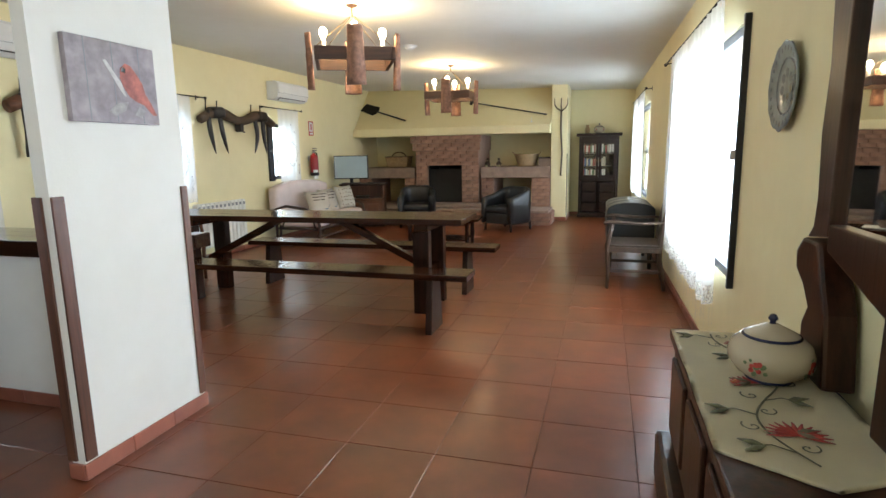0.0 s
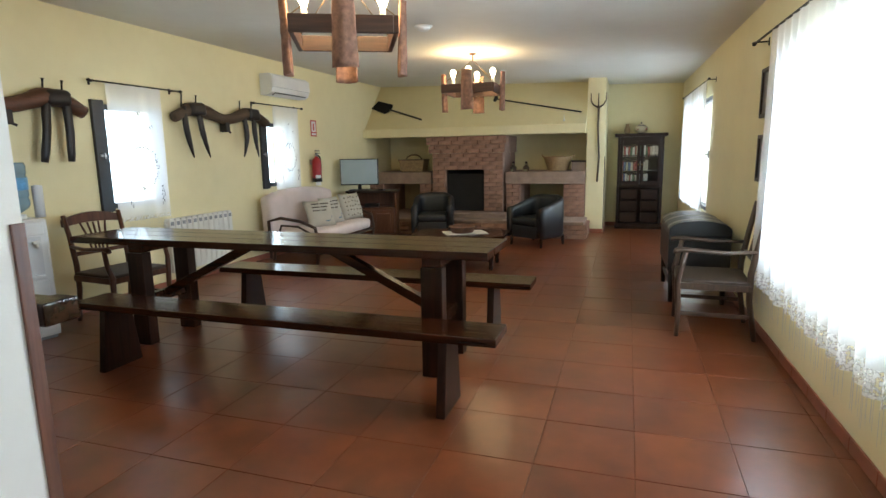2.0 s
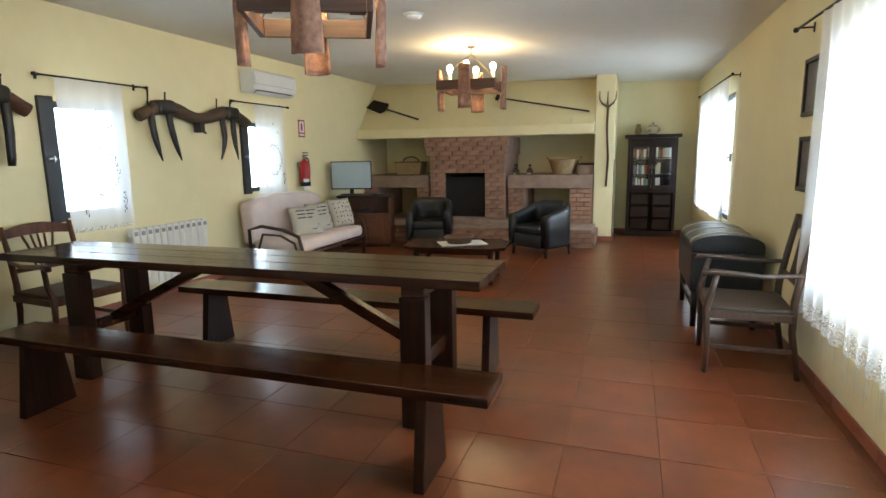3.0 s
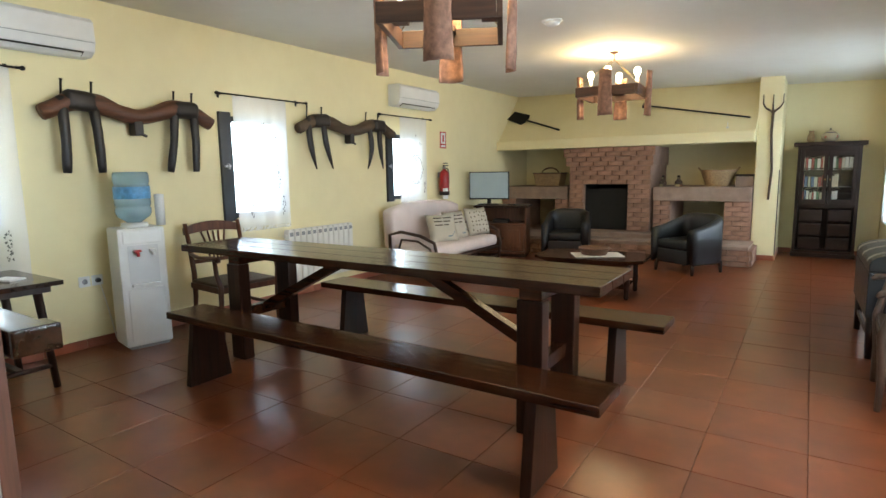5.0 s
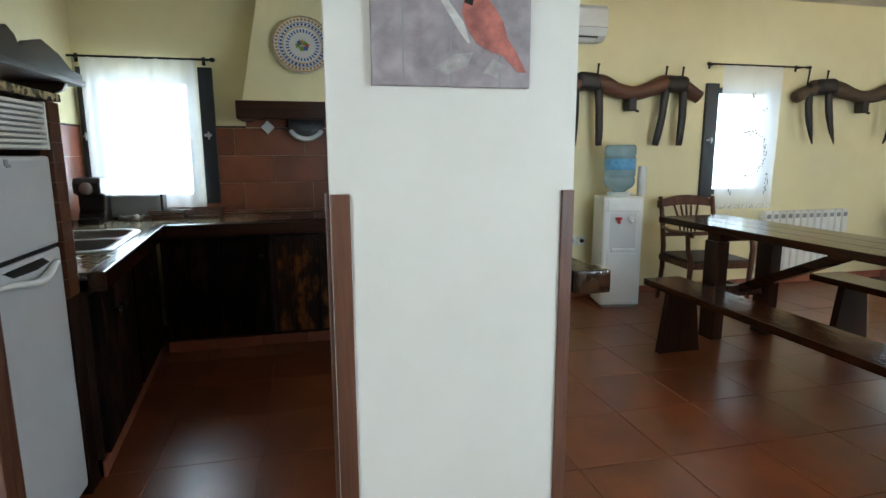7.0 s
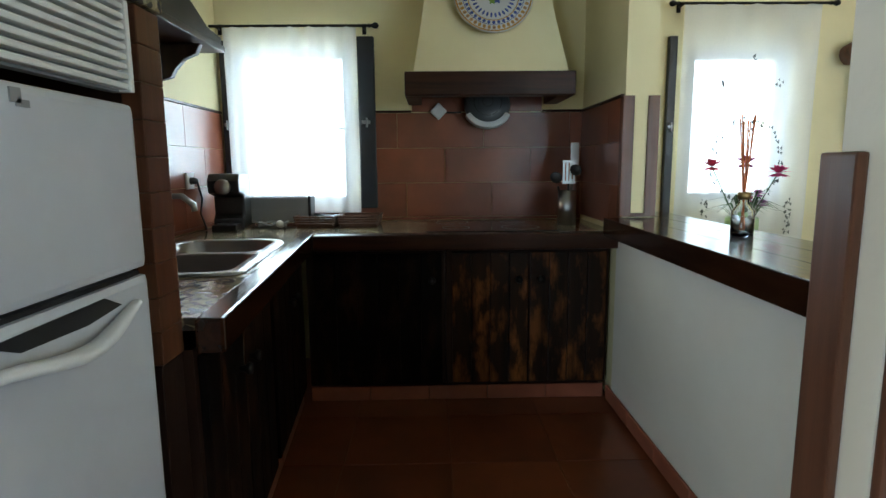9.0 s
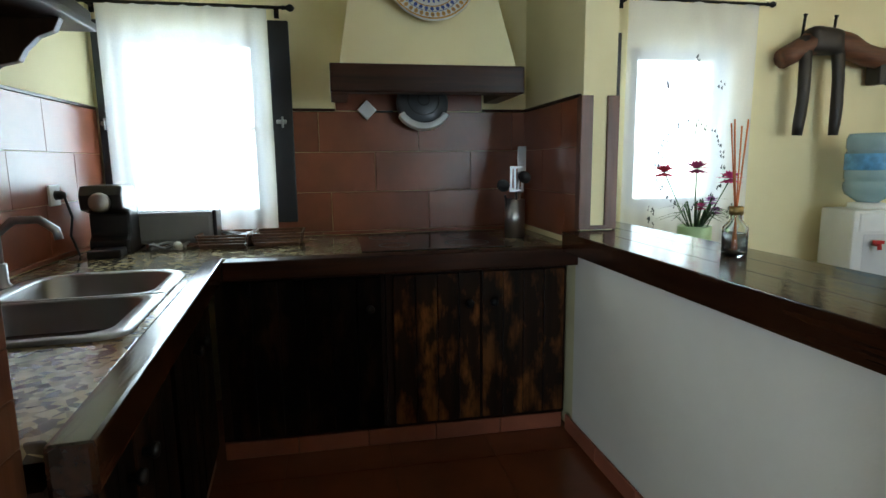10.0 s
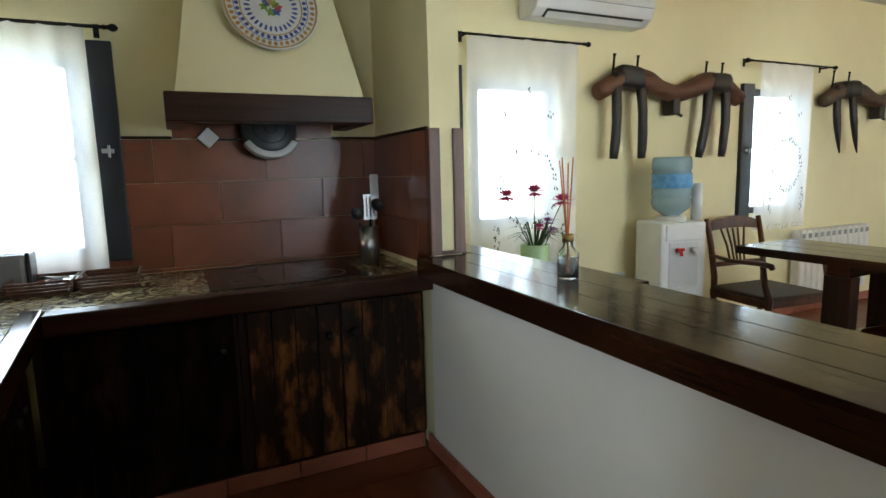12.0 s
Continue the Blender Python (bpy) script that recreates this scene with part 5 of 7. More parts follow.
cr = thing("wooden_box", "small dark wooden box at the end of the ledge", "box", pose(-1.13, 11.42, 1.062))
part("box_body", box(-0.12, 0.12, -0.09, 0.09, 0, 0.15, 0.006), M_STONE, cr)
part("lid", box(-0.125, 0.125, -0.095, 0.095, 0.15, 0.18, 0.006), M_DARKW_X, cr)

# tools on the sloping breast and the column
SL = math.atan2(0.75, 0.77)
pl = thing("baking_peel", "black iron baker's peel hung on the chimney hood", "peel", Matrix.Translation((-4.83, 11.47, 2.28)) @ Matrix.Rotation(-SL + 0.02, 4, "X") @ Matrix.Rotation(radians(23), 4, "Y"))
part("blade", prism([(-0.2, -0.11), (0.16, -0.13), (0.20, -0.06), (0.20, 0.06), (0.16, 0.13), (-0.2, 0.11)], 0.012, Matrix.Translation((0, -0.02, 0)), 0.004), M_IRON, pl)
part("handle", tube([(0.2, -0.015, 0), (0.95, -0.015, 0.0)], 0.016, 8), M_BLACKW, pl)
pk = thing("fire_poker", "long thin black iron rake hung on the chimney hood", "poker", Matrix.Translation((-2.62, 11.51, 2.335)) @ Matrix.Rotation(-SL + 0.02, 4, "X") @ Matrix.Rotation(radians(14), 4, "Y"))
part("shaft", tube([(0, -0.02, 0), (1.58, -0.02, -0.03)], 0.013, 8), M_BLACKW, pk)
part("rake_head", box(-0.03, 0.02, -0.05, 0.0, -0.05, 0.05, 0.005), M_IRON, pk)
solid("candle", lathe([(0, 0), (0.022, 0), (0.022, 0.07), (0.006, 0.075), (0.004, 0.15), (0, 0.15)], 10), M_PLASTIC, "small white candle on the mantel ledge", "candle", pose(-1.37, 11.16, 1.858))
pf = thing("pitchfork", "old wooden three-tined pitchfork hung on the column", "pitchfork", pose(-0.82, 11.235, 0))
part("handle", tube([(0.01, 0, 0.88), (0.03, 0, 1.3), (0.0, 0, 1.8), (0.005, 0, 2.12)], [0.014, 0.016, 0.016, 0.018], 8), M_YOKE2, pf)
for dx in (-0.12, 0.0, 0.12):
    part("tine", tube([(0.005, 0, 2.10), (dx * 0.7, -0.01, 2.16), (dx, -0.01, 2.22), (dx * 1.02, 0, 2.345)], [0.015, 0.012, 0.01, 0.005], 8), M_YOKE2, pf)

# ---- display cabinet ----
cb = thing("display_cabinet", "dark carved wooden display cabinet with glazed upper doors", "cabinet", pose(-0.115, 11.90, 0))
part("body", merge(box(-0.385, -0.345, 0.0, 0.33, 0.06, 1.63, 0.004), box(0.345, 0.385, 0.0, 0.33, 0.06, 1.63, 0.004), box(-0.344, 0.344, 0.30, 0.33, 0.06, 1.63), box(-0.344, 0.344, 0.0, 0.30, 0.06, 0.10), box(-0.344, 0.344, 0.0, 0.30, 0.74, 0.80), box(-0.344, 0.344, 0.0, 0.30, 1.56, 1.63)), M_DARKW, cb)
part("cornice", box(-0.44, 0.44, -0.05, 0.34, 1.63, 1.69, 0.015), M_DARKW_X, cb)
part("plinth", box(-0.40, 0.40, -0.015, 0.335, 0.0, 0.06, 0.006), M_DARKW_X, cb)
for s in (-1, 1):
    x0, x1 = sorted((s * 0.004, s * 0.344))
    d = part("door", merge(box(x0, x0 + 0.05, -0.022, -0.002, 0.80, 1.56, 0.004), box(x1 - 0.05, x1, -0.022, -0.002, 0.80, 1.56, 0.004), box(x0 + 0.05, x1 - 0.05, -0.022, -0.002, 0.80, 0.86, 0.004), box(x0 + 0.05, x1 - 0.05, -0.022, -0.002, 1.49, 1.56, 0.004)), M_DARKW, cb)
    g = part("glass_pane", box(x0 + 0.05, x1 - 0.05, -0.013, -0.010, 0.86, 1.49), M_GLASS, d)
    g.visible_shadow = False
    part("glazing_bar", box(x0 + 0.05, x1 - 0.05, -0.018, -0.006, 1.30, 1.315), M_DARKW_X, d)
    for k in range(3):
        part("carved_panel", box(x0 + 0.03, x1 - 0.03, -0.018, 0.004, 0.12 + k * 0.205, 0.30 + k * 0.205, 0.014), M_DARKW_X, cb)
    part("pull", lathe([(0, 0), (0.01, 0), (0.014, 0.02), (0, 0.028)], 10, Matrix.Translation((s * 0.03, -0.02, 1.15)) @ Matrix.Rotation(math.pi / 2, 4, "X")), M_BRASS, d)
for z in (1.02, 1.27):
    part("inner_shelf", box(-0.343, 0.343, 0.02, 0.29, z, z + 0.02), M_DARKW_X, cb)
rnd = random.Random(3)
BOOKC = [plain("book_%s" % n, c, 0.6, vary=0.08) for n, c in (("white", (0.62, 0.6, 0.55)), ("cream", (0.5, 0.45, 0.35)), ("red", (0.3, 0.05, 0.04)), ("green", (0.08, 0.16, 0.09)), ("blue", (0.08, 0.12, 0.25)))]
for z in (1.292, 1.042, 0.802):
    x = -0.31
    while x < (0.12 if z != 1.292 else 0.25):
        w, h = rnd.uniform(0.018, 0.04), rnd.uniform(0.14, 0.19)
        bk = thing("book", "upright book on the display cabinet's shelf", "book", pose(-0.115 + x, 11.93, z), "books in the display cabinet")
        k = rnd.choice((0, 0, 1, 1, 2, 3, 4))
        part("cover", merge(box(0, 0.003, 0, 0.13, 0, h), box(w - 0.003, w, 0, 0.13, 0, h), box(0.003, w - 0.003, 0, 0.004, 0, h)), BOOKC[k], bk)
        part("pages", box(0.003, w - 0.003, 0.004, 0.125, 0.003, h - 0.004), M_LINEN, bk)
        x += w + rnd.uniform(0.0, 0.012)

M_CERAM = plain("cream_glazed_ceramic", (0.47, 0.40, 0.29), 0.18, vary=0.05, bumps=0.04)
M_BLUEG = plain("dark_blue_glaze", (0.02, 0.025, 0.07), 0.18, vary=0.2)
M_ROSE = plain("rose_glaze", (0.42, 0.07, 0.06), 0.2, vary=0.4, scale=60)
M_LEAF = plain("green_glaze", (0.10, 0.14, 0.06), 0.3, vary=0.3, scale=40)


def tureen(m, s, label):
    ob = thing("tureen", label, "tureen", m)
    prof = [(0, 0.0), (0.075, 0.0), (0.08, 0.012), (0.115, 0.035), (0.145, 0.075), (0.15, 0.11), (0.138, 0.145), (0.11, 0.168), (0.098, 0.172)]
    part("bowl", lathe([(r * s, z * s) for r, z in prof], 40), M_CERAM, ob)
    part("foot_band", lathe([(r * s, z * s) for r, z in ((0.0765, 0.0), (0.082, 0.002), (0.085, 0.012), (0.0825, 0.0155))], 40), M_BLUEG, ob, "dark blue painted foot band")
    lid = part("lid", lathe([(r * s, z * s) for r, z in ((0.098, 0.172), (0.098, 0.178), (0.085, 0.19), (0.05, 0.207), (0.022, 0.222), (0, 0.224))], 40), M_CERAM, ob)
    part("lid_band", lathe([(r * s, z * s) for r, z in ((0.1, 0.1715), (0.1035, 0.174), (0.1, 0.181), (0.096, 0.182))], 40), M_BLUEG, lid, "dark blue painted lid band")
    part("knob", lathe([(r * s, z * s) for r, z in ((0, 0.222), (0.012, 0.223), (0.010, 0.232), (0.018, 0.242), (0.012, 0.256), (0, 0.262))], 14), M_BLUEG, lid, "dark blue knob")
    rnd = random.Random(4)
    for a0 in (-2.15, -0.7, 0.8, 2.3):
        for cnt, mat, nm, sp, sz in ((9, M_ROSE, "rose", 0.13, 0.010), (10, M_LEAF, "painted_leaf", 0.25, 0.009)):
            bm = bmesh.new()
            for _ in range(cnt):
                a, z = a0 + rnd.uniform(-sp, sp), 0.088 + rnd.uniform(-sp, sp) * 0.14
                r = (0.1475 + 0.0045 * (1 - ((z - 0.1) / 0.035) ** 2)) * s
                c, t, up = Vector((r * math.cos(a), r * math.sin(a), z * s)), Vector((-math.sin(a), math.cos(a), 0)), Vector((0, 0, 1))
                q = rnd.uniform(0.7, 1.2) * sz * s
                bm.faces.new([bm.verts.new(c + t * q * math.cos(k * 1.047) + up * q * math.sin(k * 1.047)) for k in range(6)])
            part(nm, bm, mat, ob)
    return ob


tureen(pose(-0.12, 12.02, 1.69), 0.75, "small white ceramic tureen on top of the display cabinet")
solid("ceramic_jug", lathe([(0, 0), (0.04, 0), (0.055, 0.05), (0.045, 0.10), (0.03, 0.14), (0.036, 0.17), (0.03, 0.17), (0, 0.06)], 18), M_STRAW, "pale clay jug on top of the display cabinet", "jug", pose(-0.35, 12.02, 1.69))

# ---- domed chest on legs beside the window wall ----
dk = thing("domed_chest", "dark leather-covered domed chest on legs with pale straps", "chest", RW @ pose(-0.645 + 0.02, 3.78, 0))
arc = [(0.02, 0.622)] + [(0.28 - 0.26 * math.cos(a), 0.68 + 0.085 * math.sin(a)) for a in [math.pi * k / 12 for k in range(13)]] + [(0.54, 0.622)]
part("lid", prism(arc, 0.95, None, 0.006), M_LEATHER, dk)
part("body", box(0.02, 0.54, 0.0, 0.95, 0.30, 0.617, 0.008), M_LEATHER, dk)
for y in (0.12, 0.45, 0.78):
    st2 = [(0.28 - 0.263 * math.cos(a), 0.682 + 0.087 * math.sin(a)) for a in [math.pi * k / 12 for k in range(13)]]
    part("strap", prism(st2 + [(u, v - 0.006) for u, v in st2[::-1]], 0.05, Matrix.Translation((0, y, 0))), plain("pale_strap", (0.4, 0.38, 0.33), 0.5, vary=0.2), dk, "pale strap over the lid")
for x in (0.06, 0.50):
    for y in (0.05, 0.90):
        part("leg", tube([(x, y, 0.31), (x, y, 0.0)], [0.03, 0.022], 8), M_DARKW, dk)
part("lower_rail", merge(box(0.05, 0.07, 0.05, 0.90, 0.13, 0.17, 0.003), box(0.49, 0.51, 0.05, 0.90, 0.13, 0.17, 0.003)), M_DARKW, dk)


# ---- pictures and plate on the window wall ----
def small_picture(m, h, label):
    ob = thing("framed_picture", label, "picture", m, "pictures on the window wall")
    w = 0.44
    part("frame", merge(box(-0.03, -0.001, 0, 0.03, 0, h, 0.004), box(-0.03, -0.001, w - 0.03, w, 0, h, 0.004), box(-0.03, -0.001, 0.03, w - 0.03, 0, 0.03, 0.004), box(-0.03, -0.001, 0.03, w - 0.03, h - 0.03, h, 0.004)), M_DARKW, ob)
    part("print", box(-0.015, -0.003, 0.03, w - 0.03, 0.03, h - 0.03), plain("dark_print", (0.10, 0.09, 0.09), 0.35, vary=0.5, scale=12), ob)
    return ob


small_picture(RW @ Matrix.Translation((0, 2.97, 1.63)), 0.37, "small dark framed picture beside the curtain, upper")
small_picture(RW @ Matrix.Translation((0, 2.95, 1.14)), 0.36, "small dark framed picture beside the curtain, lower")


def painted_plate(m, r, label, rich):
    """A wall plate; local z is its face."""
    ob = thing("wall_plate", label, "plate", m)
    prof = [(0, 0.012), (r * 0.55, 0.012), (r * 0.62, 0.016), (r * 0.97, 0.034), (r, 0.03), (r * 0.97, 0.024), (r * 0.6, 0.002), (0, 0.002)]
    bm = lathe(prof, 64)
    if not rich:
        for v in bm.verts:
            a, q = math.atan2(v.co.y, v.co.x), math.hypot(v.co.x, v.co.y)
            if q > r * 0.8:
                v.co.xy *= 1 + 0.02 * math.cos(12 * a)
    part("plate", bm, M_PLATE if rich else M_PLATE2, ob)
    on = lambda q: 0.0125 if q < r * 0.55 else 0.0165 + (q - r * 0.62) / (r * 0.35) * 0.018

    def band(q0, q1, mat, nm):
        part(nm, lathe([(q0, on(q0) + 0.0004), (q0, on(q0) + 0.001), (q1, on(q1) + 0.001), (q1, on(q1) + 0.0004)], 64), mat, ob)

    def marks(q, n, size, mat, nm, stretch=1.0):
        bb = bmesh.new()
        for k in range(n):
            a = 2 * math.pi * k / n
            c, rr, tt = Vector((q * math.cos(a), q * math.sin(a), on(q) + 0.0022)), Vector((math.cos(a), math.sin(a), 0.05)), Vector((-math.sin(a), math.cos(a), 0))
            bb.faces.new([bb.verts.new(c + rr * size * stretch * math.cos(j * 1.047) + tt * size * math.sin(j * 1.047)) for j in range(6)])
        tagged(part(nm, bb, mat, ob), kind="stuff")
    if rich:
        band(r * 0.93, r * 0.97, M_OCHRE, "ochre_band")
        band(r * 0.63, r * 0.655, M_OCHRE, "ochre_band")
        marks(r * 0.86, 44, r * 0.045, M_OCHRE, "ochre_scale", 1.3)
        marks(r * 0.86, 44, r * 0.02, M_BLUEP2, "blue_specks", 1.0)
        band(r * 0.765, r * 0.78, M_BLUEP2, "blue_band")
        marks(r * 0.71, 36, r * 0.045, M_BLUEP2, "blue_scrolls", 1.1)
        marks(r * 0.50, 30, r * 0.03, M_BLUEP2, "blue_points", 2.4)
        for dx, dy, mt in ((0, 0.10, M_OCHRE), (-0.15, 0.0, M_LEAFB), (0.14, 0.0, M_ROSE), (-0.02, -0.12, M_LEAFB), (0.08, 0.06, M_LEAFB), (-0.09, 0.09, M_BLUEP2), (0.1, -0.1, M_BLUEP2)):
            bb = bmesh.new()
            bb.faces.new([bb.verts.new((dx * r + r * 0.085 * (1 + 0.3 * math.sin(5 * q)) * math.cos(q), dy * r + r * 0.085 * (1 + 0.3 * math.sin(5 * q)) * math.sin(q), 0.0135)) for q in [k * 0.3307 for k in range(19)]])
            part("painted_flower", bb, mt, ob)
    else:
        marks(r * 0.84, 24, r * 0.05, M_GREYG, "grey_flowers", 1.4)
        marks(r * 0.3, 7, r * 0.12, M_GREYG, "grey_flowers")
        band(r * 0.60, r * 0.64, M_GREYG, "grey_band")
    return ob


M_PLATE = plain("glazed_white_plate", (0.60, 0.60, 0.58), 0.12, vary=0.04, bumps=0.02)
M_PLATE2 = plain("grey_glazed_plate", (0.20, 0.225, 0.235), 0.10, vary=0.25, scale=18, bumps=0.05)
M_OCHRE = plain("ochre_glaze", (0.45, 0.26, 0.07), 0.2, vary=0.25, scale=30)
M_BLUEP2 = plain("cobalt_glaze", (0.07, 0.10, 0.30), 0.2, vary=0.25, scale=30)
M_LEAFB = plain("leaf_glaze", (0.18, 0.30, 0.06), 0.2, vary=0.25, scale=30)
M_GREYG = plain("slate_glaze", (0.10, 0.12, 0.13), 0.2, vary=0.3, scale=30)
painted_plate(RW @ Matrix.Translation((-0.002, -0.22, 1.605)) @ Matrix.Rotation(-math.pi / 2, 4, "Y"), 0.18, "scalloped grey glazed plate hung on the window wall", False)

# ---- hall chest with runner, tureen and mirror ----
hc = thing("hall_chest", "dark reddish wooden chest with a projecting plinth", "chest", pose(0.30, 1.20, 0))
part("body", box(0.02, 0.405, 0.02, 1.23, 0.20, 0.612, 0.006), M_HALL, hc)
part("lid", box(0.0, 0.41, 0.0, 1.25, 0.612, 0.648, 0.008), M_HALL, hc)
part("plinth", box(-0.035, 0.405, -0.02, 1.28, 0.0, 0.20, 0.02), M_HALL, hc)
for k in range(3):
    part("front_panel", box(0.004, 0.022, 0.08 + k * 0.39, 0.40 + k * 0.39, 0.26, 0.56, 0.009), M_HALL, hc)

M_CLOTH = plain("cream_linen_runner", (0.90, 0.82, 0.58), 0.9, vary=0.05, bumps=0.5, fine=350)
M_THREADR = plain("red_thread", (0.33, 0.04, 0.03), 0.8, vary=0.3, scale=60)
M_THREADG = plain("olive_thread", (0.13, 0.13, 0.07), 0.8, vary=0.3, scale=60)
M_THREADO = plain("orange_thread", (0.45, 0.16, 0.06), 0.8, vary=0.3, scale=60)
rn = thing("table_runner", "cream linen runner embroidered with red flowers on the hall chest", "table runner", pose(0.30, 1.20, 0.649))
bm = bmesh.new()
g = []
for i in range(21):
    row = []
    for k in range(41):
        u, v = i / 20, k / 40
        y = 0.16 + 0.22 * abs(u - 0.55) + (1.085 - 0.22 * abs(u - 0.55)) * v
        x = 0.0 + 0.40 * u + 0.006 * noise.noise((u * 3, v * 5, 1))
        z = 0.003 + 0.003 * noise.noise((u * 6, v * 9, 2))
        row.append(bm.verts.new((x, y, z)))
    g.append(row)
for i in range(20):
    for k in range(40):
        bm.faces.new((g[i][k], g[i + 1][k], g[i + 1][k + 1], g[i][k + 1]))
ext = bmesh.ops.solidify(bm, geom=bm.faces[:], thickness=0.002)
part("cloth", bm, M_CLOTH, rn, smooth=True)


def stitched(name, pts, w, mat, z=0.008):
    bb = tube([(x, y, z) for x, y in pts], w, 5)
    for v in bb.verts:
        v.co.z = z + (v.co.z - z) * 0.3
    part(name, bb, mat, rn)


def petals(cx, cy, n, r, mat, a0=0.0, spread=6.283):
    for k in range(n):
        a = a0 + spread * k / n
        stitched("embroidered_petal", [(cx, cy), (cx + 0.6 * r * math.cos(a), cy + 0.6 * r * math.sin(a)), (cx + r * math.cos(a), cy + r * math.sin(a))], [0.003, 0.007, 0.002], mat)


# a winding vine with fan-shaped red flowers, olive leaves and curled tendrils
vine = lambda y: 0.20 + 0.065 * math.sin(y * 9.0 + 0.6)
stitched("embroidered_stem", [(vine(0.26 + 0.93 * k / 40), 0.26 + 0.93 * k / 40) for k in range(41)], 0.0032, M_THREADG)
for k, y in enumerate((0.31, 0.40, 0.50, 0.60, 0.71, 0.82, 0.93, 1.04, 1.14)):
    side = 1 if k % 2 else -1
    x0, x1 = vine(y), vine(y) + side * 0.095
    stitched("embroidered_stem", [(x0, y), (x0 + side * 0.05, y + 0.028), (x1, y + 0.012)], 0.0026, M_THREADG)
    for q in (-0.6, 0.35):
        dx, dy = side * math.cos(q), math.sin(q)
        stitched("embroidered_leaf", [(x1 - side * 0.03, y + 0.02), (x1 - side * 0.03 + 0.028 * dx, y + 0.02 + 0.03 * dy), (x1 - side * 0.03 + 0.062 * dx, y + 0.02 + 0.062 * dy)], [0.003, 0.014, 0.002], M_THREADG)
    stitched("embroidered_tendril", [(x0 - side * (0.03 + 0.004 * t * math.cos(t)), y + 0.03 + 0.004 * t * math.sin(t)) for t in [0.5 * q for q in range(15)]], 0.0022, M_THREADG)
    if k % 3 == 1:
        petals(x1 + side * 0.005, y + 0.012, 6, 0.024, M_THREADO if k == 4 else M_THREADR)
petals(0.21, 0.40, 13, 0.075, M_THREADR, -0.3, 3.9)
petals(0.17, 0.72, 11, 0.055, M_THREADR, 0.4, 3.6)
petals(0.22, 1.08, 11, 0.055, M_THREADR, -0.2, 3.6)
tureen(pose(0.535, 1.98, 0.654), 0.80, "cream ceramic tureen painted with roses on the hall chest")

hm = thing("hall_mirror", "tall carved dark wooden hall mirror standing behind the chest", "mirror", RW @ pose(-0.036, -1.55, 0.652, 0, 0.6, 0))
side = [(0.0, 0.0), (0.62, 0.0), (0.68, 0.05), (0.70, 0.14), (0.66, 0.20), (0.70, 0.26), (0.77, 0.30), (0.79, 0.36), (0.74, 0.42), (0.70, 0.46), (0.69, 0.55), (0.715, 0.75), (0.70, 0.95), (0.725, 1.15), (0.70, 1.32), (0.60, 1.42), (0.40, 1.50), (0.0, 1.50)]
inner = [(0.08, 0.48), (0.58, 0.48), (0.58, 1.24), (0.08, 1.24)]
bm = bmesh.new()
turn = Matrix.Rotation(math.pi / 2, 4, "Z")
parts = [prism([(0.58, 0.44)] + [p for p in side if p[1] >= 0.42 and p[1] <= 1.32 and p[0] > 0.5] + [(0.58, 1.32)], 0.055, turn, 0.006),
         prism([(0.0, 1.24), (0.578, 1.24), (0.578, 1.40), (0.40, 1.50), (0.0, 1.50)], 0.055, turn, 0.006),
         prism([(0.0, 0.0), (0.20, 0.0), (0.20, 0.30), (0.578, 0.40), (0.578, 0.48), (0.0, 0.48)], 0.055, turn, 0.006),
         prism([(0.0, 0.482), (0.08, 0.482), (0.08, 1.238), (0.0, 1.238)], 0.055, turn, 0.004)]
part("frame", merge(*parts), M_HALL, hm, "carved scrolled wooden frame")
part("scroll_bracket", prism([(0.46, 0.0), (0.62, 0.0), (0.67, 0.06), (0.68, 0.15), (0.64, 0.21), (0.70, 0.27), (0.775, 0.31), (0.785, 0.37), (0.73, 0.42), (0.60, 0.42), (0.56, 0.33), (0.50, 0.22)], 0.09, Matrix.Translation((0.02, 0, 0)) @ turn, 0.012), M_HALL, hm)
m_mir, n_, l_, p_ = material("mirror_glass")
setp(p_, Metallic=1.0, Roughness=0.02)
p_.inputs["Base Color"].default_value = (0.86, 0.88, 0.88, 1)
part("mirror", box(-0.030, -0.024, 0.078, 0.582, 0.478, 1.242), m_mir, hm, "clear mirror glass")

basket(pose(0.655, 1.255, 0.650), "small dark woven basket on the end of the hall chest", 0.045, 0.05, 0.10, M_WICK)


# ---- kitchen ----
def granite():
    m, n, l, p = material("speckled_granite")
    setp(p, Roughness=0.12)
    v = coords(n, l)
    vo = n.new("ShaderNodeTexVoronoi")
    setp(vo, Scale=55.0)
    l.new(v, vo.inputs["Vector"])
    r = ramp(n, [(0.0, (0.035, 0.035, 0.04)), (0.3, (0.12, 0.10, 0.07)), (0.55, (0.34, 0.28, 0.16)), (1.0, (0.46, 0.40, 0.26))])
    sep = n.new("ShaderNodeSeparateColor")
    l.new(vo.outputs["Color"], sep.inputs[0])
    l.new(sep.outputs[0], r.inputs[0])
    cl = ramp(n, [(0.3, (0.55, 0.55, 0.55)), (0.7, (1.15, 1.1, 1.05))])
    l.new(noise_tex(n, l, v, 9.0, 4), cl.inputs[0])
    l.new(mixc(n, l, 1.0, r.outputs[0], cl.outputs[0], "MULTIPLY"), p.inputs["Base Color"])
    return m


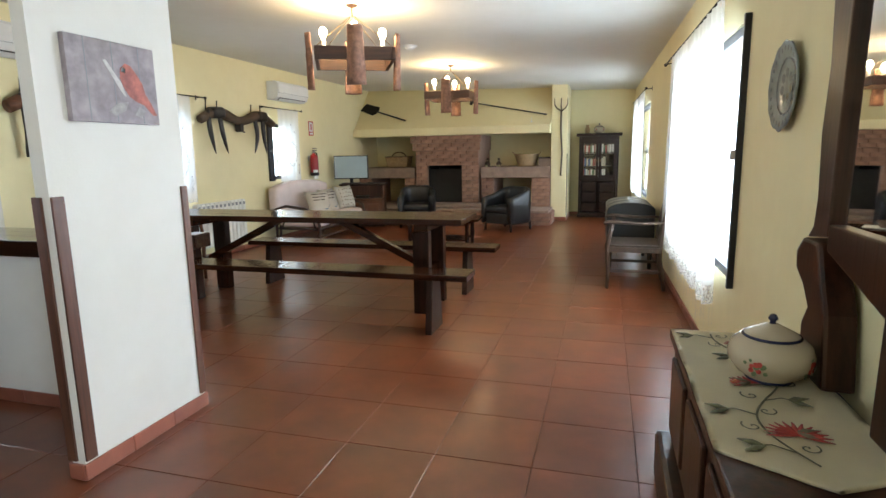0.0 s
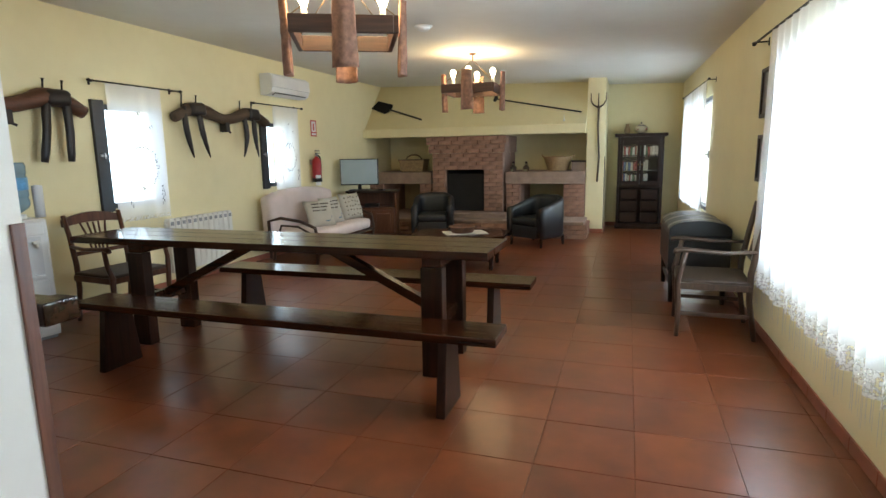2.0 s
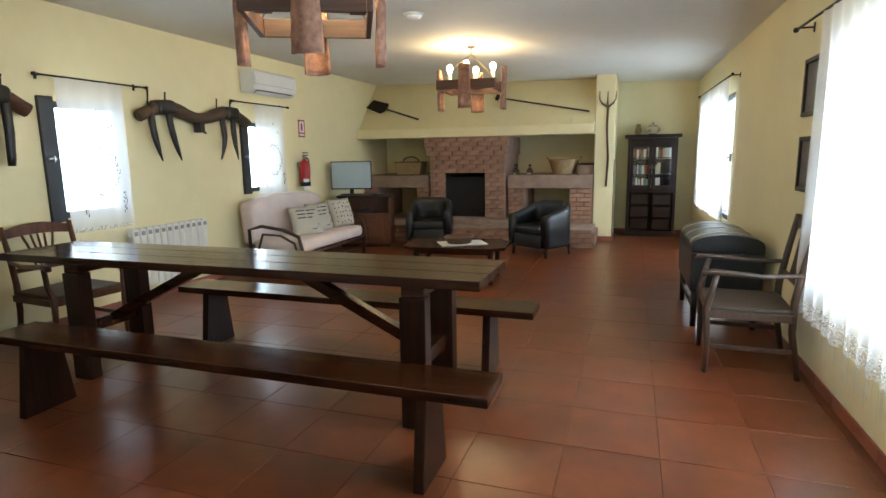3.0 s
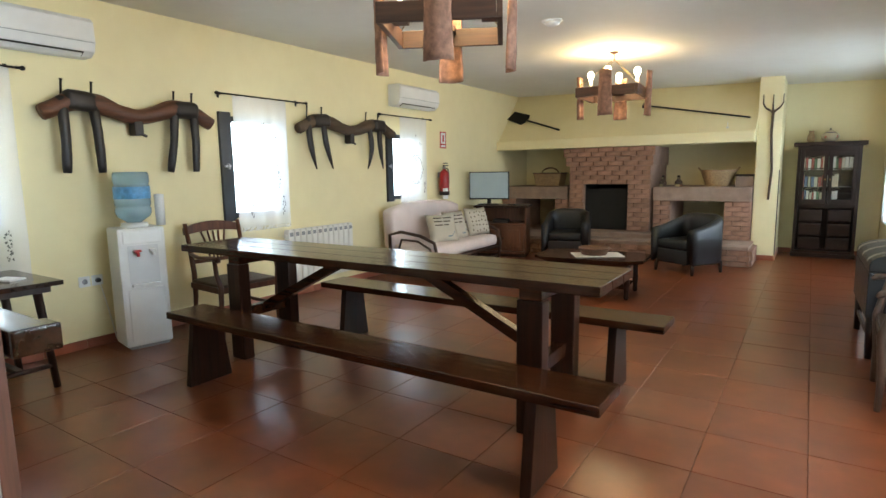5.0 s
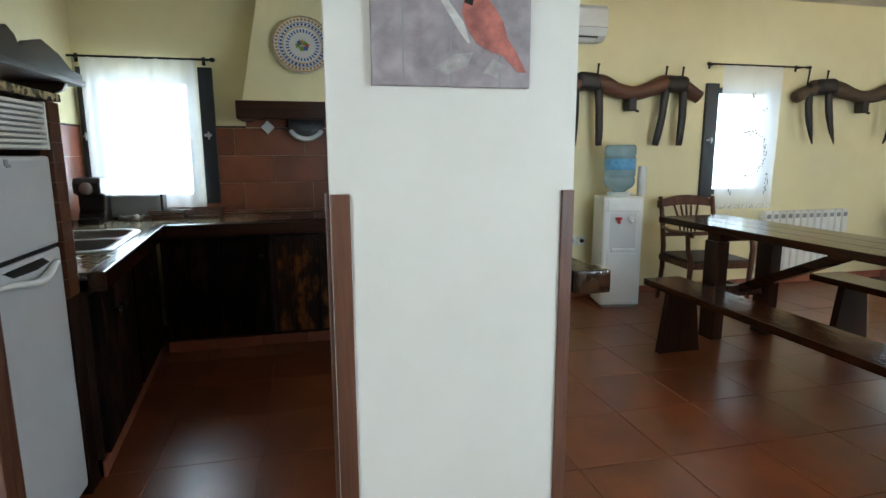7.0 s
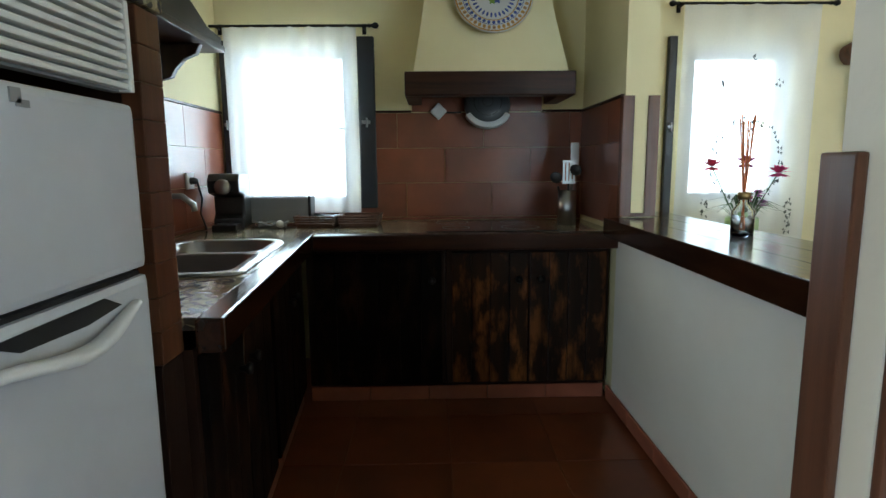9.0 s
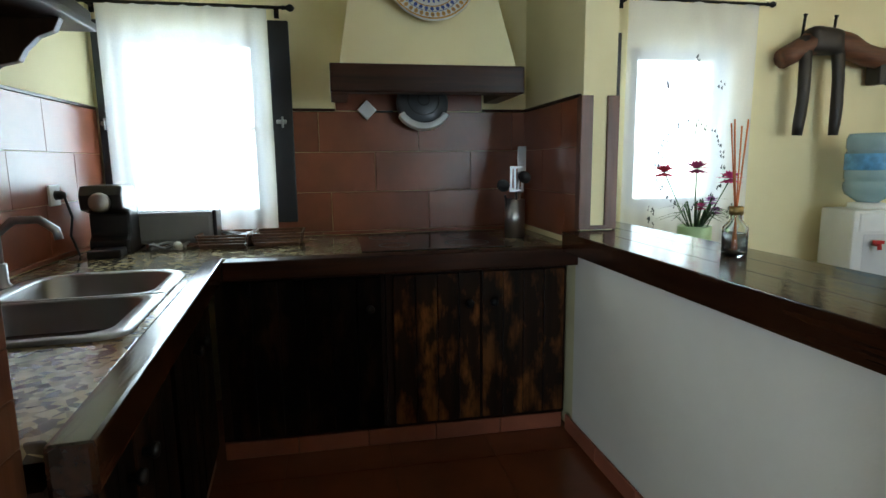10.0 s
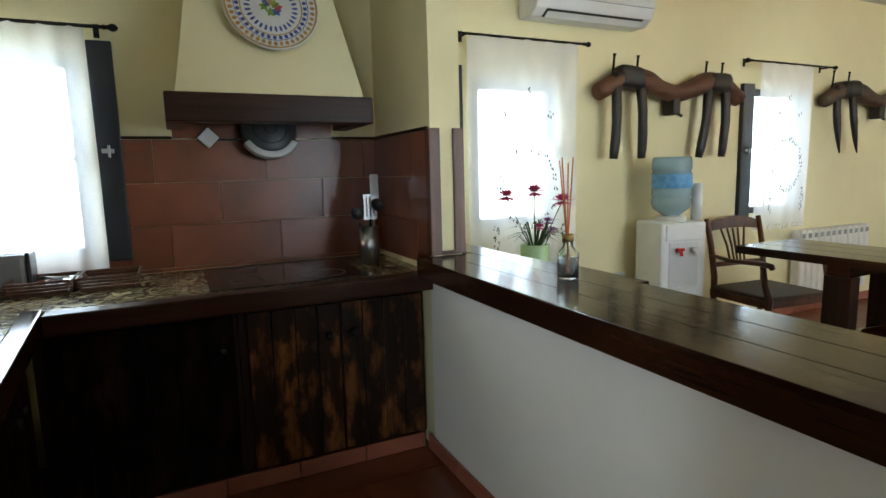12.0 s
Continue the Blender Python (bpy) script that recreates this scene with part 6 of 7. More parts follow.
M_GRANITE = granite()
CZ = 0.875                                     # worktop height
RUN = Matrix.Translation((-4.26, 0.86, 0)) @ Matrix.Rotation(radians(4.6), 4, "Z") @ Matrix.Translation((4.26, -0.86, 0))   # the sink run stands out of square
XF, YF = -4.395, 0.775                         # fronts of the two runs of cabinets
SX0, SX1, SY0, SY1 = -4.17, -3.36, 0.30, 0.74  # cut-out of the double sink
wt = thing("worktop", "speckled granite worktop with a dark wooden front edge", "worktop")
run = merge(box(XL + 0.07, SX0, KY + 0.012, YF + 0.019, CZ - 0.03, CZ, 0.003), box(SX1, -2.85, KY - 0.08, YF + 0.019, CZ - 0.03, CZ, 0.003),
            box(SX0, SX1, KY - 0.05, SY0, CZ - 0.03, CZ), box(SX0, SX1, SY1, YF + 0.019, CZ - 0.03, CZ))
bmesh.ops.transform(run, matrix=RUN, verts=run.verts[:])
part("granite", run, M_GRANITE, wt)
part("granite", box(XL + 0.012, XF + 0.012, YF - 0.02, 2.350, CZ - 0.031, CZ + 0.0015, 0.003), M_GRANITE, wt)
part("edge_trim", box(XF + 0.013, XF + 0.105, YF + 0.085, 2.340, CZ - 0.075, CZ + 0.003, 0.008), M_BEAM, wt, "dark wooden worktop edge")
run = box(XF - 0.019, -2.82, YF + 0.02, YF + 0.084, CZ - 0.075, CZ + 0.005, 0.008)
bmesh.ops.transform(run, matrix=RUN, verts=run.verts[:])
part("edge_trim", run, M_BAR, wt, "dark wooden worktop edge")


def cabinet(x0, x1, y0, y1, axis, doors, label, planks, m=None):
    """Base unit with plank doors; axis 0 faces +x, 1 faces +y."""
    ob = thing("base_cabinet", label, "kitchen cabinet", m, "kitchen base cabinets")
    part("body", box(x0, x1, y0, y1, 0.085, CZ - 0.078), M_DARKW, ob)
    for a, b in doors:
        n = max(2, round((b - a) / 0.11))
        d = None
        for k in range(n):
            p, q = a + (b - a) * k / n + 0.0015, a + (b - a) * (k + 1) / n - 0.0015
            bm = box(x1 + 0.001, x1 + 0.022, p, q, 0.10, CZ - 0.10, 0.003) if axis == 0 else box(p, q, y1 + 0.001, y1 + 0.022, 0.10, CZ - 0.10, 0.003)
            part("plank", bm, planks, ob)
        e = b - 0.05 if (doors.index((a, b)) % 2 == 0) else a + 0.05
        loc = (x1 + 0.022, e, 0.64) if axis == 0 else (e, y1 + 0.022, 0.64)
        rot = Matrix.Rotation(math.pi / 2, 4, "Y") if axis == 0 else Matrix.Rotation(-math.pi / 2, 4, "X")
        part("knob", lathe([(0, 0), (0.009, 0), (0.010, 0.012), (0.019, 0.022), (0.016, 0.032), (0, 0.036)], 12, Matrix.Translation(loc) @ rot), M_IRON, ob)
    return ob


cabinet(XL + 0.02, XF, 1.50, 2.325, 0, [(1.53, 1.915), (1.925, 2.31)], "dark stained plank-fronted base cabinet with two doors", M_OLDW)
# fronts that lie in shade take the copy with shade in its colour
cabinet(XL + 0.02, XF, 0.80, 1.495, 0, [(0.84, 1.48)], "dark stained plank-fronted base cabinet beneath the hob, shade in its colour", M_OLDW_SHADE)
cabinet(-4.37, -3.62, KY + 0.02, YF, 1, [(-4.35, -4.0), (-3.99, -3.64)], "dark plank-fronted sink cabinet, shade in its colour", M_OLDW_SHADE, RUN)
cabinet(-3.61, -2.86, KY + 0.02, YF, 1, [(-3.59, -3.22), (-3.21, -2.88)], "dark plank-fronted base cabinet beside the refrigerator, shade in its colour", M_OLDW_SHADE, RUN)

sk = thing("kitchen_sink", "stainless steel double bowl sink set in granite", "sink", RUN)
xm = (SX0 + SX1) / 2


def rounded(x0, x1, y0, y1, ra, rb, n=6):
    """Loop of a rectangle; ra rounds its x0 corners, rb its x1 corners."""
    pts = []
    for cx, cy, r, a0 in ((x1 - rb, y1 - rb, rb, 0), (x0 + ra, y1 - ra, ra, 90), (x0 + ra, y0 + ra, ra, 180), (x1 - rb, y0 + rb, rb, 270)):
        pts += [(cx + r * math.cos(radians(a0 + 90 * k / n)), cy + r * math.sin(radians(a0 + 90 * k / n))) for k in range(n + 1)]
    return pts


for ox0, ox1, ra, rb in ((SX0 - 0.03, xm - 0.0005, 0.14, 0.004), (xm + 0.0005, SX1 + 0.03, 0.004, 0.06)):
    bx0, bx1 = (ox0 + 0.045, xm - 0.022) if ra > rb else (xm + 0.022, ox1 - 0.045)
    loops = [(rounded(ox0, ox1, SY0 - 0.03, SY1 + 0.03, ra, rb), CZ + 0.002), (rounded(ox0 + 0.006, ox1 - 0.006 if rb > 0.01 else ox1, SY0 - 0.024, SY1 + 0.024, ra, rb), CZ + 0.009)]
    q = max(ra, rb) * 0.75
    loops += [(rounded(bx0 - 0.004, bx1 + 0.004, SY0 + 0.016, SY1 - 0.016, 0.10 if ra > rb else 0.06, 0.06), CZ + 0.009),
              (rounded(bx0, bx1, SY0 + 0.02, SY1 - 0.02, 0.10 if ra > rb else 0.06, 0.06), CZ + 0.003),
              (rounded(bx0 + 0.012, bx1 - 0.012, SY0 + 0.032, SY1 - 0.032, 0.09 if ra > rb else 0.055, 0.055), CZ - 0.12),
              (rounded(bx0 + 0.04, bx1 - 0.04, SY0 + 0.06, SY1 - 0.06, 0.07 if ra > rb else 0.04, 0.04), CZ - 0.155)]
    bm = bmesh.new()
    rings = [[bm.verts.new((x, y, z)) for x, y in pts] for pts, z in loops]
    for p, r in zip(rings, rings[1:]):
        for k in range(len(p)):
            j = (k + 1) % len(p)
            bm.faces.new((p[k], p[j], r[j], r[k]))
    bm.faces.new(rings[-1])
    bmesh.ops.recalc_face_normals(bm, faces=bm.faces[:])
    part("bowl", bm, M_STEEL, sk, smooth=True)
    part("drain", lathe([(0, CZ - 0.153), (0.035, CZ - 0.153), (0.037, CZ - 0.150), (0, CZ - 0.149)], 16, Matrix.Translation(((bx0 + bx1) / 2, (SY0 + SY1) / 2, 0))), M_GREY, sk)
tp = thing("kitchen_tap", "chrome kitchen tap with a curved spout", "tap", RUN @ pose(-4.02, 0.25, CZ))
part("stem", lathe([(0, 0), (0.028, 0), (0.028, 0.01), (0.02, 0.02), (0.02, 0.08), (0, 0.085)], 16), M_STEEL, tp)
part("spout", tube([(0, 0, 0.07), (0, 0, 0.17), (0, 0.05, 0.215), (0, 0.12, 0.215), (0, 0.165, 0.18), (0, 0.17, 0.15)], 0.013, 10), M_STEEL, tp)
part("lever", tube([(0.015, 0, 0.07), (0.08, 0.02, 0.10)], 0.008, 8), M_STEEL, tp)

# wall tiles: long brown pieces in running bond, behind the worktop
TZ = 1.52


def wall_tiles(name, label, s0, s1, z0, z1, put, rot, mat, w=0.52, h=0.208, seed=0, cut=None, thick=0.010):
    ob = thing(name, label, "wall tiles", kind="structure")
    rnd = random.Random(seed)
    z, r = z1, 0
    shared = {}
    while z > z0 + 0.01:
        zb = max(z - h, z0)
        s = s0 - (w * 0.45 * (r % 3))
        while s < s1 - 0.01:
            a, b = max(s, s0) + 0.001, min(s + w, s1) - 0.001
            spans = [(a, b, zb)]
            if cut and z > cut[2] + 0.01:
                spans = [(a, min(b, cut[0]), zb), (max(a, cut[1]), b, zb)]
                if zb < cut[2]:
                    spans.append((max(a, cut[0]), min(b, cut[1]), None))
            for p, q, zz in spans:
                if q - p > 0.012:
                    zt = z if zz is not None else cut[2]
                    key = (round(q - p, 3), round(zt - zb, 3))
                    if key not in shared:
                        bm = box(-key[0] / 2, key[0] / 2, 0.001, thick, -key[1] / 2 + 0.001, key[1] / 2 - 0.001, 0.0008, 1)
                        me = bpy.data.meshes.new("tile")
                        bm.to_mesh(me)
                        bm.free()
                        me.materials.append(mat)
                        shared[key] = me
                    o = new("tile", shared[key])
                    o.parent = ob
                    o.matrix_basis = Matrix.Translation(put((p + q) / 2, (zb + zt) / 2)) @ rot
            s += w
        z, r = zb, r + 1
    return ob


RX_ = Matrix.Rotation(-math.pi / 2, 4, "Z")
wall_tiles("wall_tiles_1", "glossy reddish brown wall tiles behind the hob", 0.19, 2.350, CZ + 0.002, TZ, lambda s, z: (XL, s, z), RX_, M_KTILE, cut=(0.13, 1.10, 0.965), seed=1)
wall_tiles("wall_tiles_2", "glossy reddish brown wall tiles behind the sink", XL + 0.012, -2.85, CZ + 0.002, TZ, lambda s, z: (s, KY, z), Matrix.Identity(4), M_KTILE, seed=2)
wall_tiles("wall_tiles_3", "glossy reddish brown wall tiles on the stub wall", XL + 0.012, -4.33, CZ + 0.03, TZ, lambda s, z: (s, 2.352, z), Matrix.Rotation(math.pi, 4, "Z"), M_KTILE, seed=3)
wall_tiles("wall_tiles_4", "glossy reddish brown wall tiles under the hood beam", 1.32, 2.10, TZ + 0.004, 1.62, lambda s, z: (XL, s, z), RX_, M_KTILE, seed=4)
solid("trim", merge(box(XL + 0.001, XL + 0.016, 1.10, 1.318, TZ + 0.001, TZ + 0.014, 0.002), box(XL + 0.001, XL + 0.016, 2.102, 2.350, TZ + 0.001, TZ + 0.014, 0.002)), M_BEAM, "dark trim along the top of the kitchen tiles", "trim", kind="structure")
solid("trim", box(XL + 0.016, -2.85, KY + 0.001, KY + 0.016, TZ + 0.001, TZ + 0.014, 0.002), M_BEAM, "dark trim along the top of the sink tiles", "trim", kind="structure")
solid("trim", box(XL + 0.016, -4.33, 2.336, 2.351, TZ + 0.001, TZ + 0.014, 0.002), M_BEAM, "dark trim along the top of the stub wall tiles", "trim", kind="structure")

# hood
hd = thing("kitchen_hood", "yellow plaster kitchen hood on a dark wooden beam", "kitchen hood")
bm = bmesh.new()
z0, z1 = 1.690, ZC + 0.10
lo = [(XL + 0.003, 1.345), (-4.63, 1.345), (-4.63, 2.155), (XL + 0.003, 2.155)]
hi = [(XL + 0.003, 1.517), (-4.885, 1.517), (-4.885, 1.938), (XL + 0.003, 1.938)]
va = [bm.verts.new((x, y, z0)) for x, y in lo]
vb = [bm.verts.new((x, y, z1)) for x, y in hi]
for i in range(4):
    j = (i + 1) % 4
    bm.faces.new((va[i], va[j], vb[j], vb[i]))
bm.faces.new(va[::-1]), bm.faces.new(vb)
bmesh.ops.recalc_face_normals(bm, faces=bm.faces[:])
part("plaster_hood", bm, M_WALL, hd)
part("front_beam", box(-4.69, -4.60, 1.30, 2.19, 1.565, 1.688, 0.008), M_BEAM, hd, "dark wooden beam")
part("side_beam", box(XL + 0.004, -4.692, 1.30, 1.38, 1.565, 1.688, 0.006), M_BEAM, hd)
part("side_beam", box(XL + 0.004, -4.692, 2.11, 2.19, 1.565, 1.688, 0.006), M_BEAM, hd)
part("soffit", box(XL + 0.012, -4.692, 1.382, 2.108, 1.63, 1.65), M_DARKW, hd)
tilt = math.atan2(0.255, z1 - z0)
painted_plate(Matrix.Translation((-4.63 - 0.0897 + 0.014, 1.765, 2.075)) @ Matrix.Rotation(math.pi / 2 - tilt, 4, "Y") @ Matrix.Rotation(math.pi / 2, 4, "Z"), 0.208, "large painted ceramic plate hung on the kitchen hood", True)
ex = thing("extractor_fan", "round grey extractor fan with a pale rim under the hood", "extractor fan", Matrix.Translation((XL + 0.05, 1.765, 1.555)) @ Matrix.Rotation(math.pi / 2 - 0.25, 4, "Y") @ Matrix.Rotation(math.pi / 2, 4, "Z"))
M_DOME = plain("smoked_grey_plastic", (0.06, 0.065, 0.07), 0.3, vary=0.1, bumps=0.02)
part("dome", lathe([(0, 0.075), (0.06, 0.072), (0.12, 0.055), (0.135, 0.03), (0.135, 0.0), (0, 0.0)], 32), M_DOME, ex)
lip = [(r * math.cos(a), r * math.sin(a)) for r, aa in ((0.152, [radians(-150 + 120 * k / 14) for k in range(15)]), (0.118, [radians(-30 - 120 * k / 14) for k in range(15)])) for a in aa]
part("lip", prism(lip, 0.05, Matrix(((1, 0, 0, 0), (0, 0, 1, 0), (0, 1, 0, 0.015), (0, 0, 0, 1))), 0.008), M_PLASTIC, ex, "pale plastic lip")
for r in (0.03, 0.055, 0.08):
    part("grille_ring", tube([(r * math.cos(a), r * math.sin(a), 0.076 - r * 0.12) for a in [2 * math.pi * k / 24 for k in range(25)]], 0.003, 5), M_BLACKP, ex)
pg = thing("plug_adapter", "white square plug adapter turned on its corner under the hood", "plug", Matrix.Translation((XL + 0.012, 1.48, 1.525)) @ Matrix.Rotation(math.pi / 4, 4, "X"))
part("adapter_body", box(0, 0.035, -0.036, 0.036, -0.036, 0.036, 0.006), M_PLASTIC, pg)
part("cord", tube([(0.02, 0.02, -0.03), (0.03, 0.09, -0.10)], 0.005, 6), M_BLACKP, pg)

# hob, utensils
hb = thing("ceramic_hob", "black glass ceramic hob set in the granite worktop", "hob")
part("glass_plate", box(-4.985, -4.40, 1.405, 2.07, CZ + 0.002, CZ + 0.007, 0.002), plain("black_hob_glass", (0.006, 0.006, 0.007), 0.06, vary=0.1, bumps=0.0), hb)
for x, y, r in ((-4.84, 1.55, 0.09), (-4.84, 1.90, 0.07), (-4.56, 1.56, 0.07), (-4.56, 1.90, 0.10)):
    part("cooking_ring", lathe([(r - 0.002, CZ + 0.0075), (r, CZ + 0.0079), (r + 0.002, CZ + 0.0075)], 32, Matrix.Translation((x, y, 0))), M_GREY, hb)
uh = thing("utensil_holder", "steel cylinder holding kitchen utensils on the worktop", "utensil holder", pose(-4.74, 2.19, CZ))
part("cylinder", lathe([(0, 0), (0.05, 0), (0.05, 0.19), (0.047, 0.19), (0.047, 0.01), (0, 0.01)], 24), M_STEEL, uh)
for i, (dx, dy, top, kind) in enumerate(((0.02, -0.07, 0.30, "ladle"), (0.03, 0.0, 0.33, "turner"), (-0.02, 0.03, 0.42, "knife"), (0.03, 0.03, 0.34, "spoon"))):
    ut = thing("kitchen_utensil", "%s kitchen %s standing in the utensil holder" % ("black" if kind in ("ladle", "spoon") else "steel", kind), "utensil", pose(-4.74, 2.19, CZ + 0.012), "utensils in the holder")
    part("handle", tube([(0, dy * 0.2, 0), (dx * 0.8, dy * 0.8, top - 0.1)], 0.006, 6), M_BLACKP if kind in ("ladle", "turner") else M_STEEL, ut)
    if kind == "turner":
        for k in range(4):
            part("blade_bar", box(dx - 0.004, dx, dy - 0.034 + k * 0.019, dy - 0.022 + k * 0.019, top - 0.10, top, 0.001), M_STEEL, ut)
        part("blade_edge", box(dx - 0.004, dx, dy - 0.035, dy + 0.036, top - 0.115, top - 0.10, 0.001), M_STEEL, ut)
        part("blade_edge", box(dx - 0.004, dx, dy - 0.035, dy + 0.036, top, top + 0.012, 0.001), M_STEEL, ut)
    elif kind == "knife":
        part("blade", box(dx - 0.003, dx, dy - 0.01, dy + 0.035, top - 0.14, top + 0.02, 0.001), M_STEEL, ut)
    else:
        part("bowl", lathe([(0, 0), (0.02, 0.006), (0.033, 0.025), (0.03, 0.026), (0.018, 0.01), (0, 0.004)], 16, Matrix.Translation((dx, dy * 1.05, top - 0.06)) @ Matrix.Rotation(1.2, 4, "Y")), M_BLACKP, ut)

# small things on the worktop
cm = thing("coffee_machine", "black capsule coffee machine with a chrome head", "coffee machine", pose(-4.67, 0.345, CZ, 0, 0, 6) @ Matrix.Scale(1.05, 4))
part("body", prism([(-0.14, 0), (0.05, 0), (0.05, 0.06), (0.02, 0.08), (0.02, 0.17), (0.12, 0.19), (0.13, 0.25), (0.10, 0.285), (-0.11, 0.285), (-0.14, 0.24)], 0.15, Matrix.Translation((0, -0.075, 0)), 0.012), M_BLACKP, cm)
part("drip_tray", box(0.03, 0.15, -0.06, 0.06, 0, 0.035, 0.008), M_BLACKP, cm)
part("chrome_head", lathe([(0, 0), (0.035, 0), (0.04, 0.01), (0.03, 0.022), (0, 0.024)], 20, Matrix.Translation((0.125, 0, 0.22)) @ Matrix.Rotation(math.pi / 2, 4, "Y")), M_STEEL, cm)
part("water_tank", box(-0.17, -0.141, -0.06, 0.06, 0.02, 0.26, 0.01), M_GREY, cm)
ts = thing("toaster", "dark grey long-slot toaster with a shiny top", "toaster", pose(-4.88, 0.56, CZ, 0, 0, 90))
part("casing", box(-0.17, 0.17, -0.06, 0.06, 0.015, 0.165, 0.02), M_GREY, ts)
for u in (-0.185, 0.168):
    part("end_cap", box(u, u + 0.017, -0.062, 0.062, 0.0, 0.17, 0.008), M_BLACKP, ts)
part("slot_plate", box(-0.15, 0.15, -0.035, 0.035, 0.164, 0.169, 0.002), M_STEEL, ts)
cl = thing("cable_bundle", "tangled grey cable in front of the toaster", "cable", pose(-4.70, 0.56, CZ))
rnd = random.Random(9)
part("coil", tube([(0.03 * math.sin(t * 1.7) + 0.02 * math.cos(t * 0.6), 0.075 * math.cos(t), 0.008 + 0.012 * (1 + math.sin(t * 2.3))) for t in [k * 0.35 for k in range(60)]], 0.006, 6), M_GREY, cl)
part("white_plug", lathe([(0, 0), (0.018, 0), (0.02, 0.03), (0.01, 0.045), (0, 0.045)], 12, Matrix.Translation((0.02, 0.05, 0.02)) @ Matrix.Rotation(1.3, 4, "Y")), M_PLASTIC, cl)


def tray_basket(m, label):
    ob = thing("tray_basket", label, "basket", m, "woven trays on the worktop")
    part("base", box(-0.10, 0.10, -0.10, 0.10, 0.0, 0.01), M_WICK, ob)
    for k in range(4):
        z = 0.01 + k * 0.014
        g_ = k * 0.003
        part("woven_band", merge(box(-0.105 - g_, 0.105 + g_, -0.108 - g_, -0.098 - g_, z, z + 0.012, 0.004), box(-0.105 - g_, 0.105 + g_, 0.098 + g_, 0.108 + g_, z, z + 0.012, 0.004), box(-0.110 - g_, -0.10 - g_, -0.097 - g_, 0.097 + g_, z, z + 0.012, 0.004), box(0.10 + g_, 0.110 + g_, -0.097 - g_, 0.097 + g_, z, z + 0.012, 0.004)), M_WICK, ob)
    return ob


tray_basket(pose(-4.80, 0.79, CZ), "low square woven basket with cutlery on the worktop")
tray_basket(pose(-4.80, 1.03, CZ), "low square woven basket on the worktop beside the hob")
for k in range(4):
    sp = thing("spoon", "steel spoon lying in the woven basket", "spoon", pose(-4.81 + 0.012 * k, 0.80 + 0.02 * k, CZ + 0.035 + 0.008 * k, 8, 10, 20 + 25 * k), "cutlery in the basket")
    part("handle", tube([(-0.08, 0, 0), (0.03, 0, 0.006)], [0.004, 0.003], 6), M_STEEL, sp)
    part("bowl", lathe([(0, 0), (0.012, 0.002), (0.018, 0.008), (0.016, 0.008), (0, 0.003)], 14, Matrix.Translation((0.045, 0, 0.002)) @ Matrix.Diagonal((1.4, 1, 1, 1))), M_STEEL, sp)
s1 = socket(Matrix.Translation((-4.53, KY + 0.010, 1.14)) @ Matrix.Rotation(math.pi / 2, 4, "Z"), True)
solid("power_cable", tube([(-4.53, KY + 0.055, 1.13), (-4.54, KY + 0.07, 1.05), (-4.58, KY + 0.04, 0.97), (-4.62, KY + 0.05, CZ + 0.006)], 0.005, 6), M_BLACKP, "black power cable of the coffee machine", "cable")

# bar top with flowers and diffuser
br = thing("bar_top", "thick dark varnished wooden bar top on the low wall", "bar counter")
BY0, BY1 = 2.262, 2.685
for k in range(3):
    y0, y1 = BY0 + (BY1 - BY0) * k / 3 + 0.0005, BY0 + (BY1 - BY0) * (k + 1) / 3 - 0.0005
    x0 = -4.62 if y0 > 2.5 else -4.30
    part("bar_board", box(x0, PX0 - 0.016, y0, y1, 0.864, 0.950, 0.0025), M_BAR, br)
part("bar_end_board", box(-4.62, -4.302, 2.512, BY0 + (BY1 - BY0) * 2 / 3 - 0.001, 0.865, 0.949, 0.0025), M_BAR, br)
part("bar_end_board", box(PX0 - 0.015, -2.055, 2.576, 2.70, 0.876, 0.953, 0.008), M_BAR, br)
solid("trim", box(-4.313, -4.301, 2.39, 2.465, 0.953, 0.971, 0.002), M_STRIP, "short wooden strip at the foot of the stub wall", "trim", kind="structure")
fl = thing("flower_pot", "pale green ceramic pot with artificial pink and red flowers", "flower pot", pose(-4.58, 3.095, 0.715))
part("pot", lathe([(0, 0), (0.075, 0), (0.082, 0.01), (0.082, 0.20), (0.078, 0.205), (0.073, 0.195), (0, 0.18)], 28), plain("pale_green_glaze", (0.38, 0.55, 0.30), 0.3, vary=0.06), fl)
M_STEM = plain("flower_stem", (0.05, 0.11, 0.04), 0.6, vary=0.3)
M_PINK = plain("pink_petals", (0.62, 0.06, 0.22), 0.7, vary=0.3, scale=40)
M_PURP = plain("dark_red_petals", (0.40, 0.04, 0.14), 0.7, vary=0.3, scale=40)
M_REDF = plain("red_petals", (0.55, 0.04, 0.09), 0.7, vary=0.3, scale=40)
M_LILAC = plain("lilac_petals", (0.38, 0.14, 0.36), 0.7, vary=0.3, scale=40)


